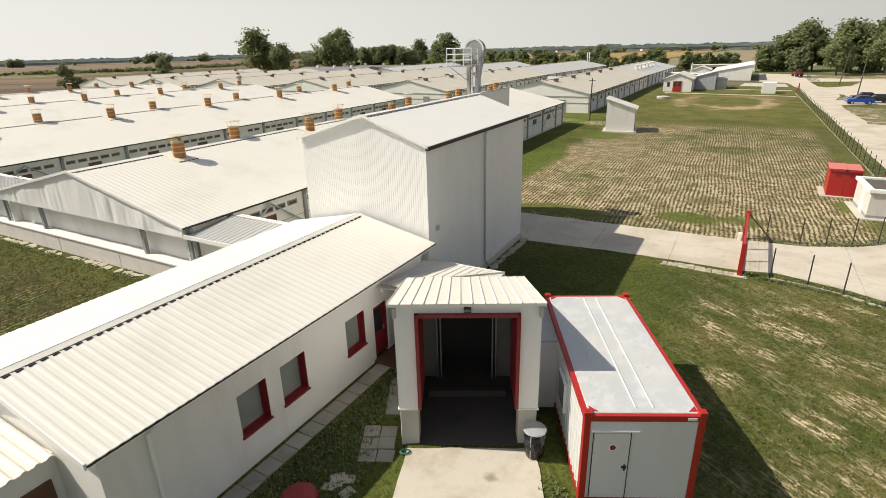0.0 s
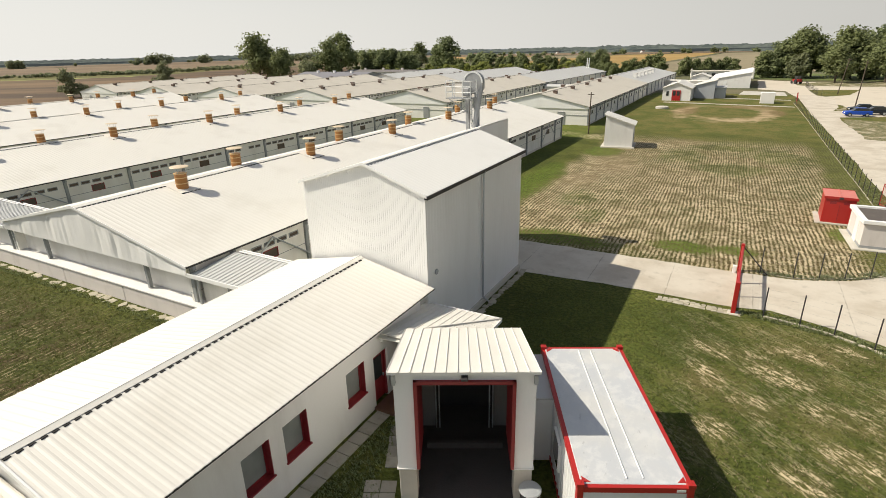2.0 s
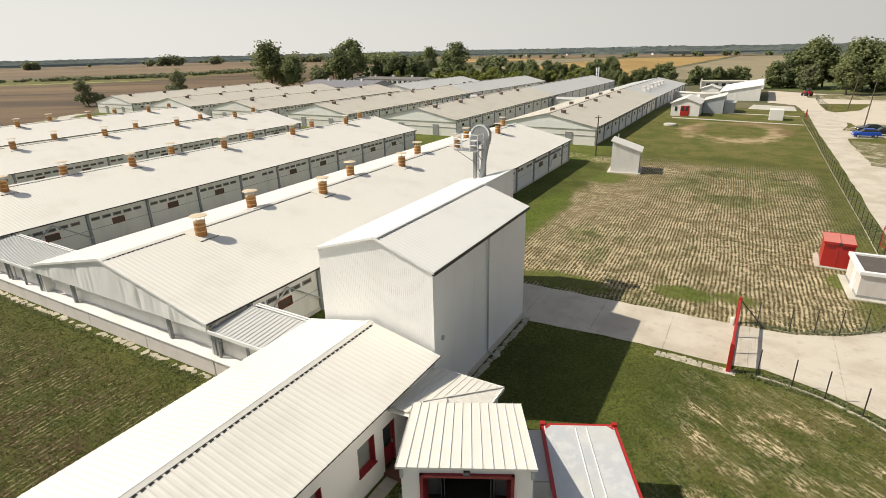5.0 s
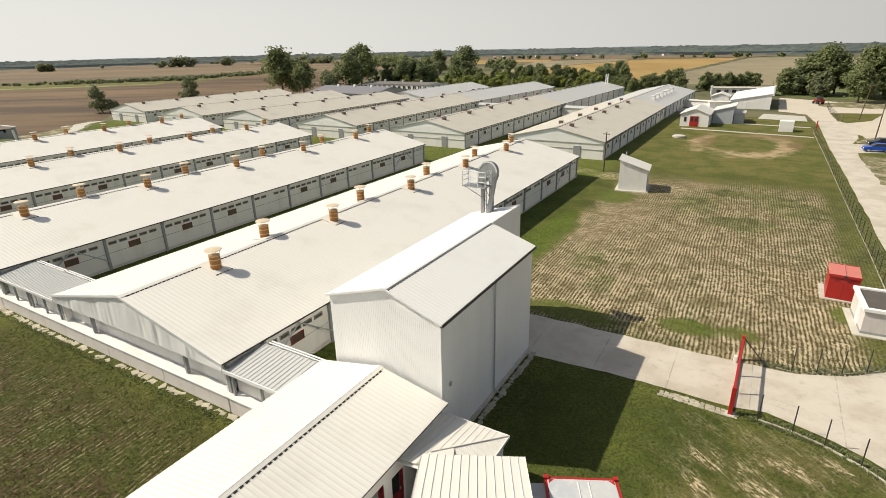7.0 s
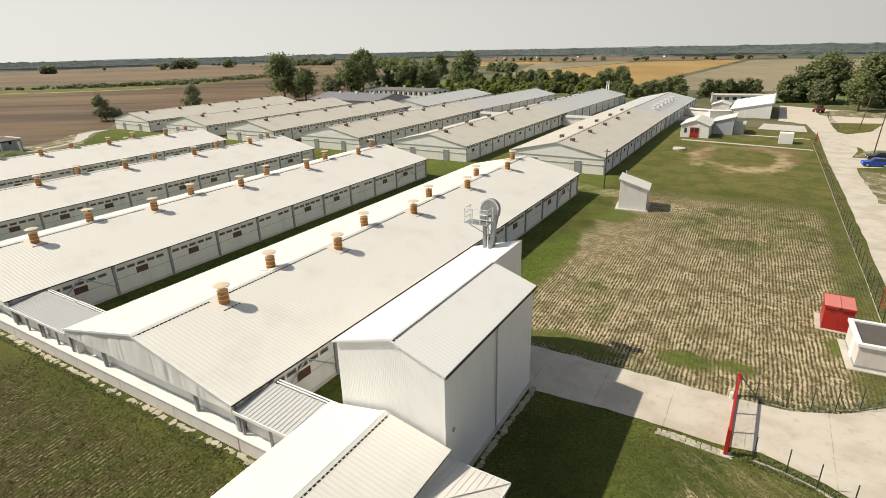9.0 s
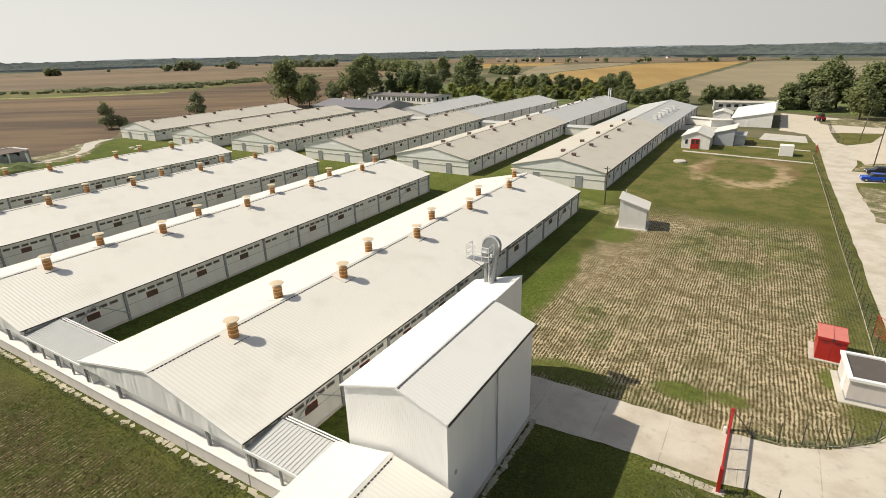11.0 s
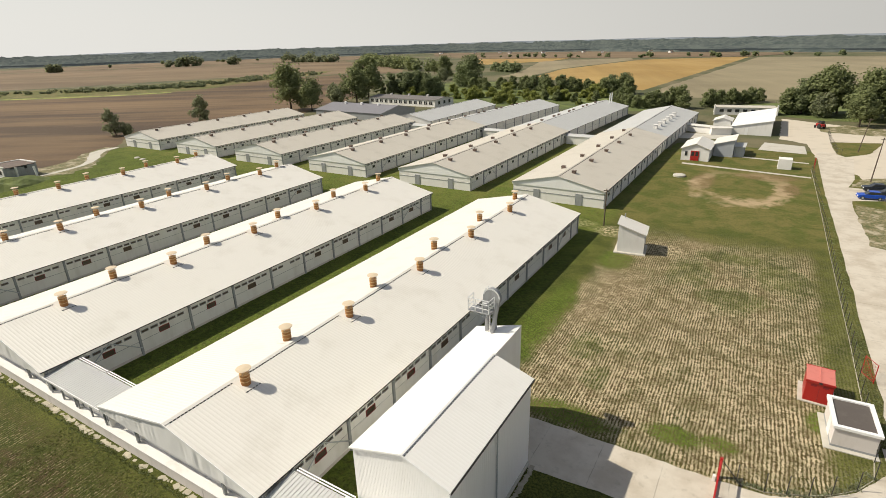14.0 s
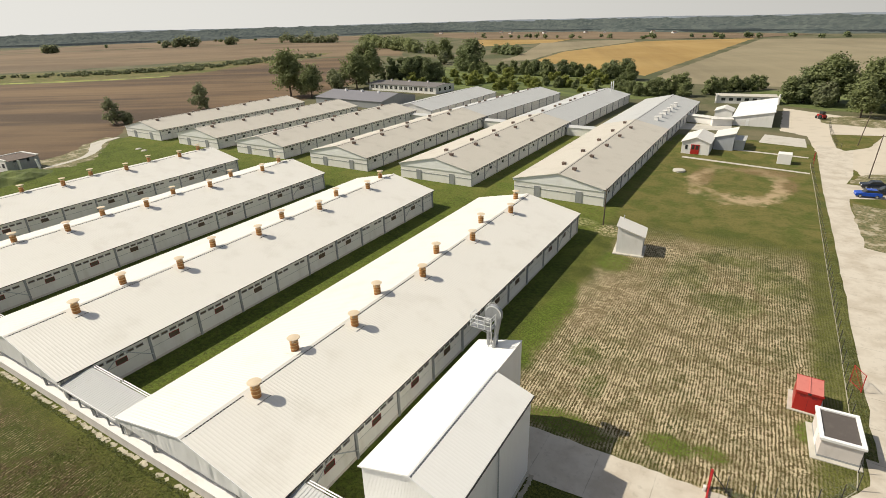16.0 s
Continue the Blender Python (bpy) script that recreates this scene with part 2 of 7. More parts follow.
def lawn():
    """Mown lawn: green grass, straw rows left by the mower, bare patches and a trodden ring."""
    n = Nodes("mown lawn", 0.95)
    n.p.inputs["Specular IOR Level"].default_value = 0.15
    x, y = n.axis(0), n.axis(1)
    blade = n.noise(0.07, 4, 0.7)
    clump = n.noise(0.17, 3, 0.6)
    tuft = n.noise(0.5, 5, 0.65)
    patch = n.noise(4.6, 6, 0.68, warp=0.4)
    wide = n.noise(15.0, 3, 0.5)
    ragged = n.math("MULTIPLY", n.math("SUBTRACT", patch, 0.5), 1.3)

    def blob(cx, cy, rx, ry):
        dx, dy = n.math("DIVIDE", n.math("SUBTRACT", x, cx), rx), n.math("DIVIDE", n.math("SUBTRACT", y, cy), ry)
        d = n.math("ADD", n.math("MULTIPLY", dx, dx), n.math("MULTIPLY", dy, dy))
        return n.span(n.math("ADD", n.math("SQRT", d), ragged), 0.55, 1.15, 1.0, 0.0)

    def any_of(spots):
        out = None
        for spot in spots:
            one = blob(*spot)
            out = one if out is None else n.math("MAXIMUM", out, one)
        return out

    green = n.mix(n.span(patch, 0.36, 0.64), (0.064, 0.075, 0.016), (0.125, 0.136, 0.029))
    green = n.mix(n.math("MULTIPLY", n.span(clump, 0.42, 0.62), 0.7), green, (0.026, 0.032, 0.009))
    green = n.mix(n.math("MULTIPLY", n.span(n.noise(0.3, 3, 0.6), 0.56, 0.7), 0.5), green, (0.18, 0.165, 0.05))
    vivid = n.mix(n.span(tuft, 0.35, 0.65), (0.075, 0.118, 0.013), (0.135, 0.19, 0.026))
    straw = n.mix(blade, (0.48, 0.385, 0.24), (0.84, 0.7, 0.475))
    earth = n.mix(n.span(clump, 0.35, 0.65), (0.06, 0.043, 0.018), (0.165, 0.118, 0.058))
    soil = n.mix(n.span(tuft, 0.42, 0.6, 0.05, 0.55), earth, n.mix(0.3, green, (0.15, 0.15, 0.035)))
    # the raked field: rows of straw about a foot apart
    wob = n.math("MULTIPLY", n.math("SUBTRACT", n.noise(5.0, 4, 0.6, (1, 0.6, 1)), 0.5), 0.8)
    phase = n.math("MULTIPLY", n.math("ADD", n.math("ADD", x, n.math("MULTIPLY", y, 0.03)), wob), 2 * math.pi / 0.275)
    crumb = n.noise(0.12, 4, 0.7, (1.2, 0.75, 1))
    crumble = n.math("ADD", n.math("MULTIPLY", n.math("SUBTRACT", crumb, 0.5), 9.5), n.math("MULTIPLY", n.math("SUBTRACT", tuft, 0.5), 7.5))
    row = n.span(n.math("ADD", n.math("SINE", phase), crumble), -0.42, 0.3)
    loose = n.span(n.math("ADD", clump, n.math("MULTIPLY", n.math("SUBTRACT", tuft, 0.5), 0.9)), 0.45, 0.58)
    edge = n.math("MULTIPLY", n.math("SUBTRACT", patch, 0.5), 9.0)
    field = n.math("MULTIPLY", n.span(n.math("ADD", y, n.math("MULTIPLY", edge, 0.35)), 33.5, 36.0), n.span(n.math("ADD", y, edge), 80.0, 89.0, 1.0, 0.0))
    field = n.math("MULTIPLY", field, n.span(n.math("ADD", x, n.math("MULTIPLY", edge, 0.4)), -17.6, -15.4))
    field = n.math("MULTIPLY", field, n.span(n.math("ADD", x, n.math("MULTIPLY", edge, 0.3)), 7.2, 9.2, 1.0, 0.12))
    lush = any_of(((-17.6, 52.0, 2.3, 11.0), (-15.0, 71.0, 2.6, 4.0), (-2.2, 38.0, 2.3, 1.2), (1.2, 38.6, 1.6, 1.1), (7.8, 45.2, 1.2, 1.8), (-9.8, 36.3, 4.6, 1.7)))
    mossy = any_of(((-5.5, 71.5, 3.4, 5.0), (0.2, 65.5, 4.0, 3.6), (4.5, 74.0, 4.0, 5.0), (-9.6, 42.5, 1.6, 2.2), (-1.0, 79.0, 5.0, 2.2), (-12.0, 47.5, 1.8, 3.0)))
    tangle = any_of(((-12.3, 64.0, 3.2, 6.5), (-13.6, 55.0, 2.0, 4.0), (-6.0, 83.0, 3.0, 3.5)))
    dry = n.math("ADD", n.math("MULTIPLY", n.math("SUBTRACT", patch, 0.5), 1.5), n.math("MULTIPLY", n.math("SUBTRACT", wide, 0.5), 1.3))
    dry = n.math("SUBTRACT", n.math("ADD", dry, 0.42), n.math("MULTIPLY", mossy, 0.5))
    bare = n.math("MULTIPLY", n.span(dry, -0.05, 0.55), field)
    c = n.mix(n.math("MULTIPLY", bare, 0.9), green, soil)
    c = n.mix(n.math("MULTIPLY", n.math("MULTIPLY", tangle, field), 0.55), c, n.mix(clump, (0.13, 0.09, 0.042), (0.3, 0.225, 0.125)))
    heap = n.mix(n.math("MULTIPLY", tangle, 0.5), row, loose)
    amount = n.math("MULTIPLY", field, n.span(dry, -0.45, 0.3, 0.32, 1.0))
    amount = n.math("MULTIPLY", amount, n.span(n.noise(2.2, 6, 0.75), 0.38, 0.6, 0.3, 1.0))
    amount = n.math("MULTIPLY", amount, n.span(y, 44.0, 82.0, 1.0, 0.62))
    amount = n.math("MULTIPLY", amount, n.math("SUBTRACT", 1.0, n.math("MULTIPLY", lush, 0.88)))
    c = n.mix(n.math("MULTIPLY", heap, n.math("MINIMUM", amount, 0.92)), c, straw)
    # crumbs of earth kicked over the straw
    crumbs = n.math("MULTIPLY", n.span(n.noise(0.24, 5, 0.8), 0.53, 0.63), n.span(n.noise(1.1, 4, 0.7), 0.4, 0.6, 0.25, 0.8))
    c = n.mix(n.math("MULTIPLY", crumbs, field), c, (0.075, 0.052, 0.022))
    c = n.mix(n.math("MULTIPLY", lush, n.span(clump, 0.38, 0.58, 0.95, 0.12)), c, vivid)
    # the lawn behind the hut grows lusher
    back = n.math("MULTIPLY", n.span(y, 80.0, 96.0), n.span(tuft, 0.3, 0.62, 0.35, 0.85))
    c = n.mix(back, c, n.mix(n.span(patch, 0.38, 0.6), (0.1, 0.118, 0.026), (0.17, 0.142, 0.05)))
    litter = any_of(((-18.5, 82.5, 4.0, 2.6), (-13.2, 77.0, 3.0, 2.0), (-24.5, 84.5, 3.5, 2.0), (-9.0, 78.5, 2.5, 2.2)))
    c = n.mix(n.math("MULTIPLY", n.math("MULTIPLY", litter, loose), n.span(tuft, 0.38, 0.58, 0.1, 0.75)), c, straw)
    # fresh grass in the lee between the barns
    lane = n.math("MULTIPLY", n.span(x, -21.5, -19.0, 1.0, 0.0), n.span(y, 17.0, 22.0))
    c = n.mix(n.math("MULTIPLY", lane, n.span(tuft, 0.36, 0.6, 0.1, 0.5)), c, vivid)
    # thin straw streaks and brown stretches before the gables
    left = n.math("MULTIPLY", n.span(x, -22.0, -17.0, 1.0, 0.0), n.span(y, 11.0, 15.5, 1.0, 0.0))
    wave = n.math("MULTIPLY", n.math("SUBTRACT", n.noise(3.0, 3, 0.6, (1, 0.4, 1)), 0.5), 0.9)
    lines = n.math("SINE", n.math("MULTIPLY", n.math("ADD", n.math("ADD", x, n.math("MULTIPLY", y, 0.12)), wave), 2 * math.pi / 0.3))
    rough = n.math("MULTIPLY", n.math("SUBTRACT", n.noise(0.13, 4, 0.7, (1, 0.4, 1)), 0.5), 5.0)
    streak = n.math("MULTIPLY", n.span(n.math("ADD", lines, n.math("MULTIPLY", rough, 1.6)), 0.5, 1.3), n.span(n.noise(1.3, 6, 0.75, (1, 0.5, 1)), 0.42, 0.58, 0.05, 1.0))
    c = n.mix(n.math("MULTIPLY", n.math("MULTIPLY", left, n.math("MULTIPLY", n.span(patch, 0.4, 0.55), n.span(tuft, 0.38, 0.52, 0.25, 1.0))), 0.9), c, n.mix(n.span(clump, 0.38, 0.62), (0.022, 0.015, 0.007), (0.1, 0.07, 0.035)))
    c = n.mix(n.math("MULTIPLY", n.math("MULTIPLY", streak, left), 0.85), c, (0.33, 0.265, 0.16))
    c = n.mix(n.math("MULTIPLY", left, n.span(tuft, 0.4, 0.6, 0.25, 0.0)), c, (0.03, 0.036, 0.01))
    # greener near lawn with swaths of scattered straw
    close = n.math("MULTIPLY", n.span(y, 27.0, 30.0, 1.0, 0.0), n.span(x, -10.0, -7.0))
    c = n.mix(n.math("MULTIPLY", close, n.span(tuft, 0.3, 0.65, 0.1, 0.5)), c, (0.07, 0.095, 0.019))
    near = n.math("MULTIPLY", n.span(y, 27.5, 29.0, 1.0, 0.0), n.span(x, -3.0, 0.5))
    swath = n.t.nodes.new("ShaderNodeCombineXYZ")
    n.put(swath.inputs[0], n.math("SUBTRACT", n.math("MULTIPLY", x, 0.77), n.math("MULTIPLY", y, 0.64)))
    n.put(swath.inputs[1], n.math("ADD", n.math("MULTIPLY", x, 0.64), n.math("MULTIPLY", y, 0.77)))
    strewn = any_of(((0.4, 22.0, 0.9, 1.3), (2.2, 20.7, 1.2, 0.9), (3.3, 23.6, 1.8, 0.9), (5.2, 21.3, 1.6, 1.0), (5.3, 18.9, 1.4, 0.9), (6.0, 26.6, 2.4, 0.8), (3.0, 14.6, 0.9, 1.0), (4.8, 15.0, 1.2, 0.9), (8.0, 23.0, 2.0, 1.4), (3.6, 17.2, 0.9, 0.8), (1.2, 24.6, 1.6, 0.8), (7.0, 19.5, 1.4, 1.2), (4.2, 25.6, 2.2, 0.7), (0.9, 18.8, 0.7, 0.8)))
    bits = n.span(n.noise(0.12, 5, 0.75, (0.3, 1, 1), 0.6, swath.outputs[0]), 0.47, 0.55)
    bits = n.math("MULTIPLY", bits, n.span(n.noise(1.0, 6, 0.75, (0.3, 1, 1), 0.3, swath.outputs[0]), 0.43, 0.6))
    bits = n.math("MULTIPLY", bits, n.math("ADD", n.math("MULTIPLY", strewn, 0.75), 0.25))
    c = n.mix(n.math("MULTIPLY", n.math("MULTIPLY", near, n.math("ADD", n.math("MULTIPLY", strewn, 0.4), n.span(patch, 0.46, 0.6, 0.0, 0.5))), 0.8), c, n.mix(clump, (0.1, 0.085, 0.03), (0.21, 0.165, 0.075)))
    c = n.mix(n.math("MULTIPLY", n.math("MULTIPLY", bits, near), 0.9), c, straw)
    # trodden ring
    dx, dy = n.math("DIVIDE", n.math("ADD", x, 3.2), 9.0), n.math("DIVIDE", n.math("SUBTRACT", y, 121.0), 15.0)
    r = n.math("SQRT", n.math("ADD", n.math("MULTIPLY", dx, dx), n.math("MULTIPLY", dy, dy)))
    r = n.math("ADD", r, n.math("MULTIPLY", n.math("SUBTRACT", n.noise(3.0, 5, 0.65), 0.5), 0.9))
    ring = n.math("MULTIPLY", n.span(n.math("ABSOLUTE", n.math("SUBTRACT", r, 0.86)), 0.02, 0.26, 1.0, 0.0), n.span(n.noise(7.0, 3, 0.5), 0.36, 0.58))
    ring = n.math("MULTIPLY", ring, n.span(y, 118.0, 132.0, 1.0, 0.35))
    scuffed = n.math("MULTIPLY", any_of(((1.5, 131.0, 7.0, 3.5), (-10.0, 122.0, 2.6, 8.0), (5.5, 122.0, 2.2, 6.0))), n.span(tuft, 0.36, 0.56, 0.3, 0.85))
    c = n.mix(scuffed, c, n.mix(clump, (0.15, 0.1, 0.05), (0.25, 0.17, 0.09)))
    c = n.mix(n.math("MULTIPLY", ring, 0.9), c, (0.42, 0.315, 0.19))
    n.bump(n.math("ADD", n.math("MULTIPLY", heap, n.math("MULTIPLY", amount, 0.8)), clump), 0.09, 0.9)
    return n.color(c)


def field_soil(name, dark, pale, stripe=9.0, turn=(0.5, 1.0), bold=1.0):
    """Worked field: long uneven tillage streaks along one direction, paler and darker stretches."""
    n = Nodes(name, 0.95)
    l = math.hypot(*turn)
    u = n.math("ADD", n.math("MULTIPLY", n.axis(0), turn[0] / l), n.math("MULTIPLY", n.axis(1), turn[1] / l))
    v = n.math("ADD", n.math("MULTIPLY", n.axis(0), -turn[1] / l), n.math("MULTIPLY", n.axis(1), turn[0] / l))
    flat = n.t.nodes.new("ShaderNodeCombineXYZ")
    n.put(flat.inputs[0], u), n.put(flat.inputs[1], v)
    wide = n.noise(70.0, 4, 0.55, vector=flat.outputs[0])
    streak = n.noise(stripe, 5, 0.62, (1.0, 0.07, 1.0), 0.5, flat.outputs[0])
    fine = n.noise(stripe * 0.22, 4, 0.65, (1.0, 0.05, 1.0), 0.3, flat.outputs[0])
    c = n.mix(n.span(wide, 0.35, 0.65), dark, pale)
    c = n.mix(n.span(streak, 0.48, 0.66, 0.0, 0.85 * bold), c, tuple(v * 1.3 for v in pale))
    c = n.mix(n.span(streak, 0.5, 0.36, 0.0, 0.8 * bold), c, tuple(v * 0.5 for v in dark))
    c = n.mix(n.span(fine, 0.4, 0.7, 0.0, 0.4 * bold), c, tuple(v * 0.62 for v in dark))
    c = n.mix(n.math("MULTIPLY", n.noise(2.0, 6, 0.7), 0.2), c, pale)
    n.bump(n.noise(1.0, 4), 0.2, 0.5)
    return n.color(c)


def slabs():
    """Cast concrete drive: big slabs with dark tarred joints, stains and worn pale wheel tracks."""
    n = Nodes("cast concrete drive", 0.86)
    big, fine, mid = n.noise(3.2, 5, 0.6), n.noise(0.05, 3, 0.6), n.noise(0.7, 5, 0.65)
    c = n.mix(n.span(big, 0.4, 0.66), (0.585, 0.53, 0.44), (0.47, 0.41, 0.325))
    c = n.mix(n.span(mid, 0.54, 0.7, 0.0, 0.45), c, (0.36, 0.325, 0.26))
    c = n.mix(n.math("MULTIPLY", fine, 0.15), c, (0.3, 0.27, 0.22))
    shift = n.math("MULTIPLY", n.math("SUBTRACT", n.noise(0.8, 3, 0.6), 0.5), 0.12)

    def joint(v, gap):
        d = n.math("ABSOLUTE", n.math("SUBTRACT", n.math("FRACT", n.math("DIVIDE", n.math("ADD", v, shift), gap)), 0.5))
        return n.span(d, 0.004, 0.011, 1.0, 0.0)

    onroad = n.span(n.axis(0), 9.8, 10.4)
    across = n.math("MULTIPLY", joint(n.axis(1), 4.6), onroad)
    drive = n.math("MULTIPLY", joint(n.axis(0), 4.3), n.math("SUBTRACT", 1.0, onroad))
    seam = n.math("MULTIPLY", n.math("MAXIMUM", across, drive), n.span(n.noise(1.6, 4, 0.6), 0.4, 0.55, 0.1, 0.6))
    c = n.mix(seam, c, (0.26, 0.235, 0.19))
    n.bump(n.math("SUBTRACT", fine, n.math("MULTIPLY", seam, 0.6)), 0.02, 0.5)
    return n.color(c)


M_SLABS = slabs()
M_LAWN = lawn()
M_PLOUGH = field_soil("ploughed brown earth", (0.08, 0.047, 0.022), (0.152, 0.096, 0.046), 26.0, (0.6, -1.0))
M_STUBBLE = field_soil("tan stubble field", (0.142, 0.095, 0.05), (0.194, 0.136, 0.075), 60.0, (0.6, -1.0), 0.5)
M_GOLD = field_soil("golden crop field", (0.3, 0.185, 0.05), (0.37, 0.245, 0.08), 40.0, (1.0, 0.4), 0.3)
M_PALEFIELD = field_soil("pale straw field", (0.21, 0.175, 0.1), (0.27, 0.225, 0.135), 40.0, (1.0, 0.4), 0.35)
M_STRIP = field_soil("bright green verge", (0.085, 0.115, 0.025), (0.14, 0.165, 0.045), 5.0)
M_YELLOW = field_soil("yellow green strip", (0.19, 0.2, 0.035), (0.26, 0.27, 0.06), 9.0)


def worn_belt():
    """Uncut belt between fields: olive grass, dull green and brown weeds."""
    n = Nodes("uncut field belt", 0.95)
    n.p.inputs["Specular IOR Level"].default_value = 0.1
    a, b, f = n.noise(14.0, 5, 0.7), n.noise(2.5, 5, 0.7), n.noise(0.5, 3)
    c = n.mix(n.span(a, 0.4, 0.6), (0.115, 0.125, 0.045), (0.21, 0.17, 0.09))
    c = n.mix(n.span(b, 0.45, 0.65, 0.0, 0.7), c, (0.075, 0.09, 0.03))
    c = n.mix(n.math("MULTIPLY", f, 0.35), c, (0.2, 0.2, 0.08))
    n.bump(b, 0.3, 0.6)
    return n.color(c)


def scrub():
    n = Nodes("rough meadow", 0.95)
    a, b = n.noise(45.0, 5, 0.6), n.noise(3.0, 5, 0.65)
    c = n.mix(n.span(a, 0.4, 0.62), (0.075, 0.08, 0.026), (0.19, 0.155, 0.085))
    c = n.mix(n.math("MULTIPLY", b, 0.6), c, (0.05, 0.065, 0.02))
    n.bump(b, 0.3, 0.6)
    return n.color(c)


M_SCRUB = scrub()
M_BELT = worn_belt()


def worn_grass():
    """Thin dry grass over dust: olive tufts, straw and bare pale earth."""
    n = Nodes("worn dry grass", 0.95)
    a, b, f = n.noise(2.6, 5, 0.65), n.noise(0.5, 5, 0.7), n.noise(0.12, 3, 0.6)
    c = n.mix(n.span(b, 0.42, 0.6), (0.1, 0.105, 0.035), (0.25, 0.205, 0.11))
    c = n.mix(n.span(a, 0.5, 0.62, 0.0, 0.8), c, n.mix(f, (0.38, 0.32, 0.22), (0.5, 0.44, 0.33)))
    c = n.mix(n.span(a, 0.46, 0.36, 0.0, 0.7), c, (0.075, 0.09, 0.025))
    n.bump(b, 0.06, 0.7)
    return n.color(c)


M_WORN = worn_grass()


def leafy(name, dark, pale):
    n = Nodes(name, 0.75)
    n.p.inputs["Specular IOR Level"].default_value = 0.25
    c = n.mix(n.island(), dark, pale)
    c = n.mix(n.math("MULTIPLY", n.noise(2.5, 3), 0.4), c, tuple(v * 0.5 for v in dark))
    # light passes through thin leaves
    thin = n.t.nodes.new("ShaderNodeBsdfTranslucent")
    both = n.t.nodes.new("ShaderNodeMixShader")
    both.inputs[0].default_value = 0.45
    n.put(thin.inputs[0], c)
    n.t.links.new(n.p.outputs[0], both.inputs[1])
    n.t.links.new(thin.outputs[0], both.inputs[2])
    n.t.links.new(both.outputs[0], n.t.nodes["Material Output"].inputs[0])
    return n.color(c)


M_LEAF = leafy("green leaves", (0.185, 0.212, 0.09), (0.31, 0.345, 0.155))
M_LEAFPALE = leafy("grey green leaves", (0.21, 0.23, 0.125), (0.34, 0.36, 0.2))
M_LEAFDARK = leafy("deep green leaves", (0.18, 0.212, 0.1), (0.305, 0.345, 0.17))
M_LEAFBRIGHT = leafy("bright scrub leaves", (0.22, 0.245, 0.06), (0.36, 0.385, 0.11))


M_GRASS = leafy("lawn grass blades", (0.1, 0.115, 0.03), (0.2, 0.215, 0.07))
M_DRYGRASS = leafy("dry grass blades", (0.2, 0.16, 0.08), (0.42, 0.35, 0.2))


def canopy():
    """Closed woodland of the far backdrop: crowns of different greens, summer haze painted in."""
    n = Nodes("far woodland canopy with painted haze", 0.9)
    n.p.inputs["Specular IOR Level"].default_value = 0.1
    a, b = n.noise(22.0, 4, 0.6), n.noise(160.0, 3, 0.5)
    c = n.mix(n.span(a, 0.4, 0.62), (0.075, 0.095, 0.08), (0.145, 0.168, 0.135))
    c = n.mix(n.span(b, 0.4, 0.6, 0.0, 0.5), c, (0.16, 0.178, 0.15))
    # faint grey emission adds the haze of a mile of air
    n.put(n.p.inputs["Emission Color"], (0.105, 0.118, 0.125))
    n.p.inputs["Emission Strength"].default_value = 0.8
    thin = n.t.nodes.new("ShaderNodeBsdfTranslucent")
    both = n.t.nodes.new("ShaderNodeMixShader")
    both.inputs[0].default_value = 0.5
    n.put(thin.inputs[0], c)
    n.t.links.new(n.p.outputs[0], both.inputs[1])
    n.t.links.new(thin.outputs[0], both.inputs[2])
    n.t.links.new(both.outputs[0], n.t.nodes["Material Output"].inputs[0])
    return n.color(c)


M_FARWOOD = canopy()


# ---- mesh helpers ----
from mathutils.geometry import tessellate_polygon


def box(bm, x0, x1, y0, y1, z0, z1):
    v = [bm.verts.new(p) for p in ((x0, y0, z0), (x1, y0, z0), (x1, y1, z0), (x0, y1, z0), (x0, y0, z1), (x1, y0, z1), (x1, y1, z1), (x0, y1, z1))]
    for f in ((3, 2, 1, 0), (4, 5, 6, 7), (0, 1, 5, 4), (1, 2, 6, 5), (2, 3, 7, 6), (3, 0, 4, 7)):
        bm.faces.new([v[i] for i in f])
    return v


def bevelled(bm, width=0.01):
    bmesh.ops.bevel(bm, geom=list(bm.edges), offset=width, segments=1, affect="EDGES", clamp_overlap=True)


def boxes(*many, bevel=0.0):
    bm = bmesh.new()
    for b in many:
        box(bm, *b)
    if bevel:
        bevelled(bm, bevel)
    return bm


def prism(outline, a0, a1, axis="y"):
    """A solid from an outline of (u, z) pairs, drawn out from a0 to a1 along the axis."""
    bm = bmesh.new()
    put = (lambda u, a, z: (u, a, z)) if axis == "y" else (lambda u, a, z: (a, u, z))
    one = [bm.verts.new(put(u, a0, z)) for u, z in outline]
    two = [bm.verts.new(put(u, a1, z)) for u, z in outline]
    bm.faces.new(one), bm.faces.new(list(reversed(two)))
    for i in range(len(one)):
        j = (i + 1) % len(one)
        bm.faces.new((one[j], one[i], two[i], two[j]))
    bmesh.ops.recalc_face_normals(bm, faces=bm.faces)
    return bm


def rod(bm, a, b, r, sides=8, r2=None):
    a, b = Vector(a), Vector(b)
    q = (b - a).to_track_quat("Z", "Y")
    rings = []
    for p, rad in ((a, r), (b, r if r2 is None else r2)):
        rings.append([bm.verts.new(p + q @ Vector((rad * math.cos(k * 2 * math.pi / sides), rad * math.sin(k * 2 * math.pi / sides), 0))) for k in range(sides)])
    for k in range(sides):
        bm.faces.new((rings[0][k], rings[0][(k + 1) % sides], rings[1][(k + 1) % sides], rings[1][k]))
    bm.faces.new(list(reversed(rings[0]))), bm.faces.new(rings[1])


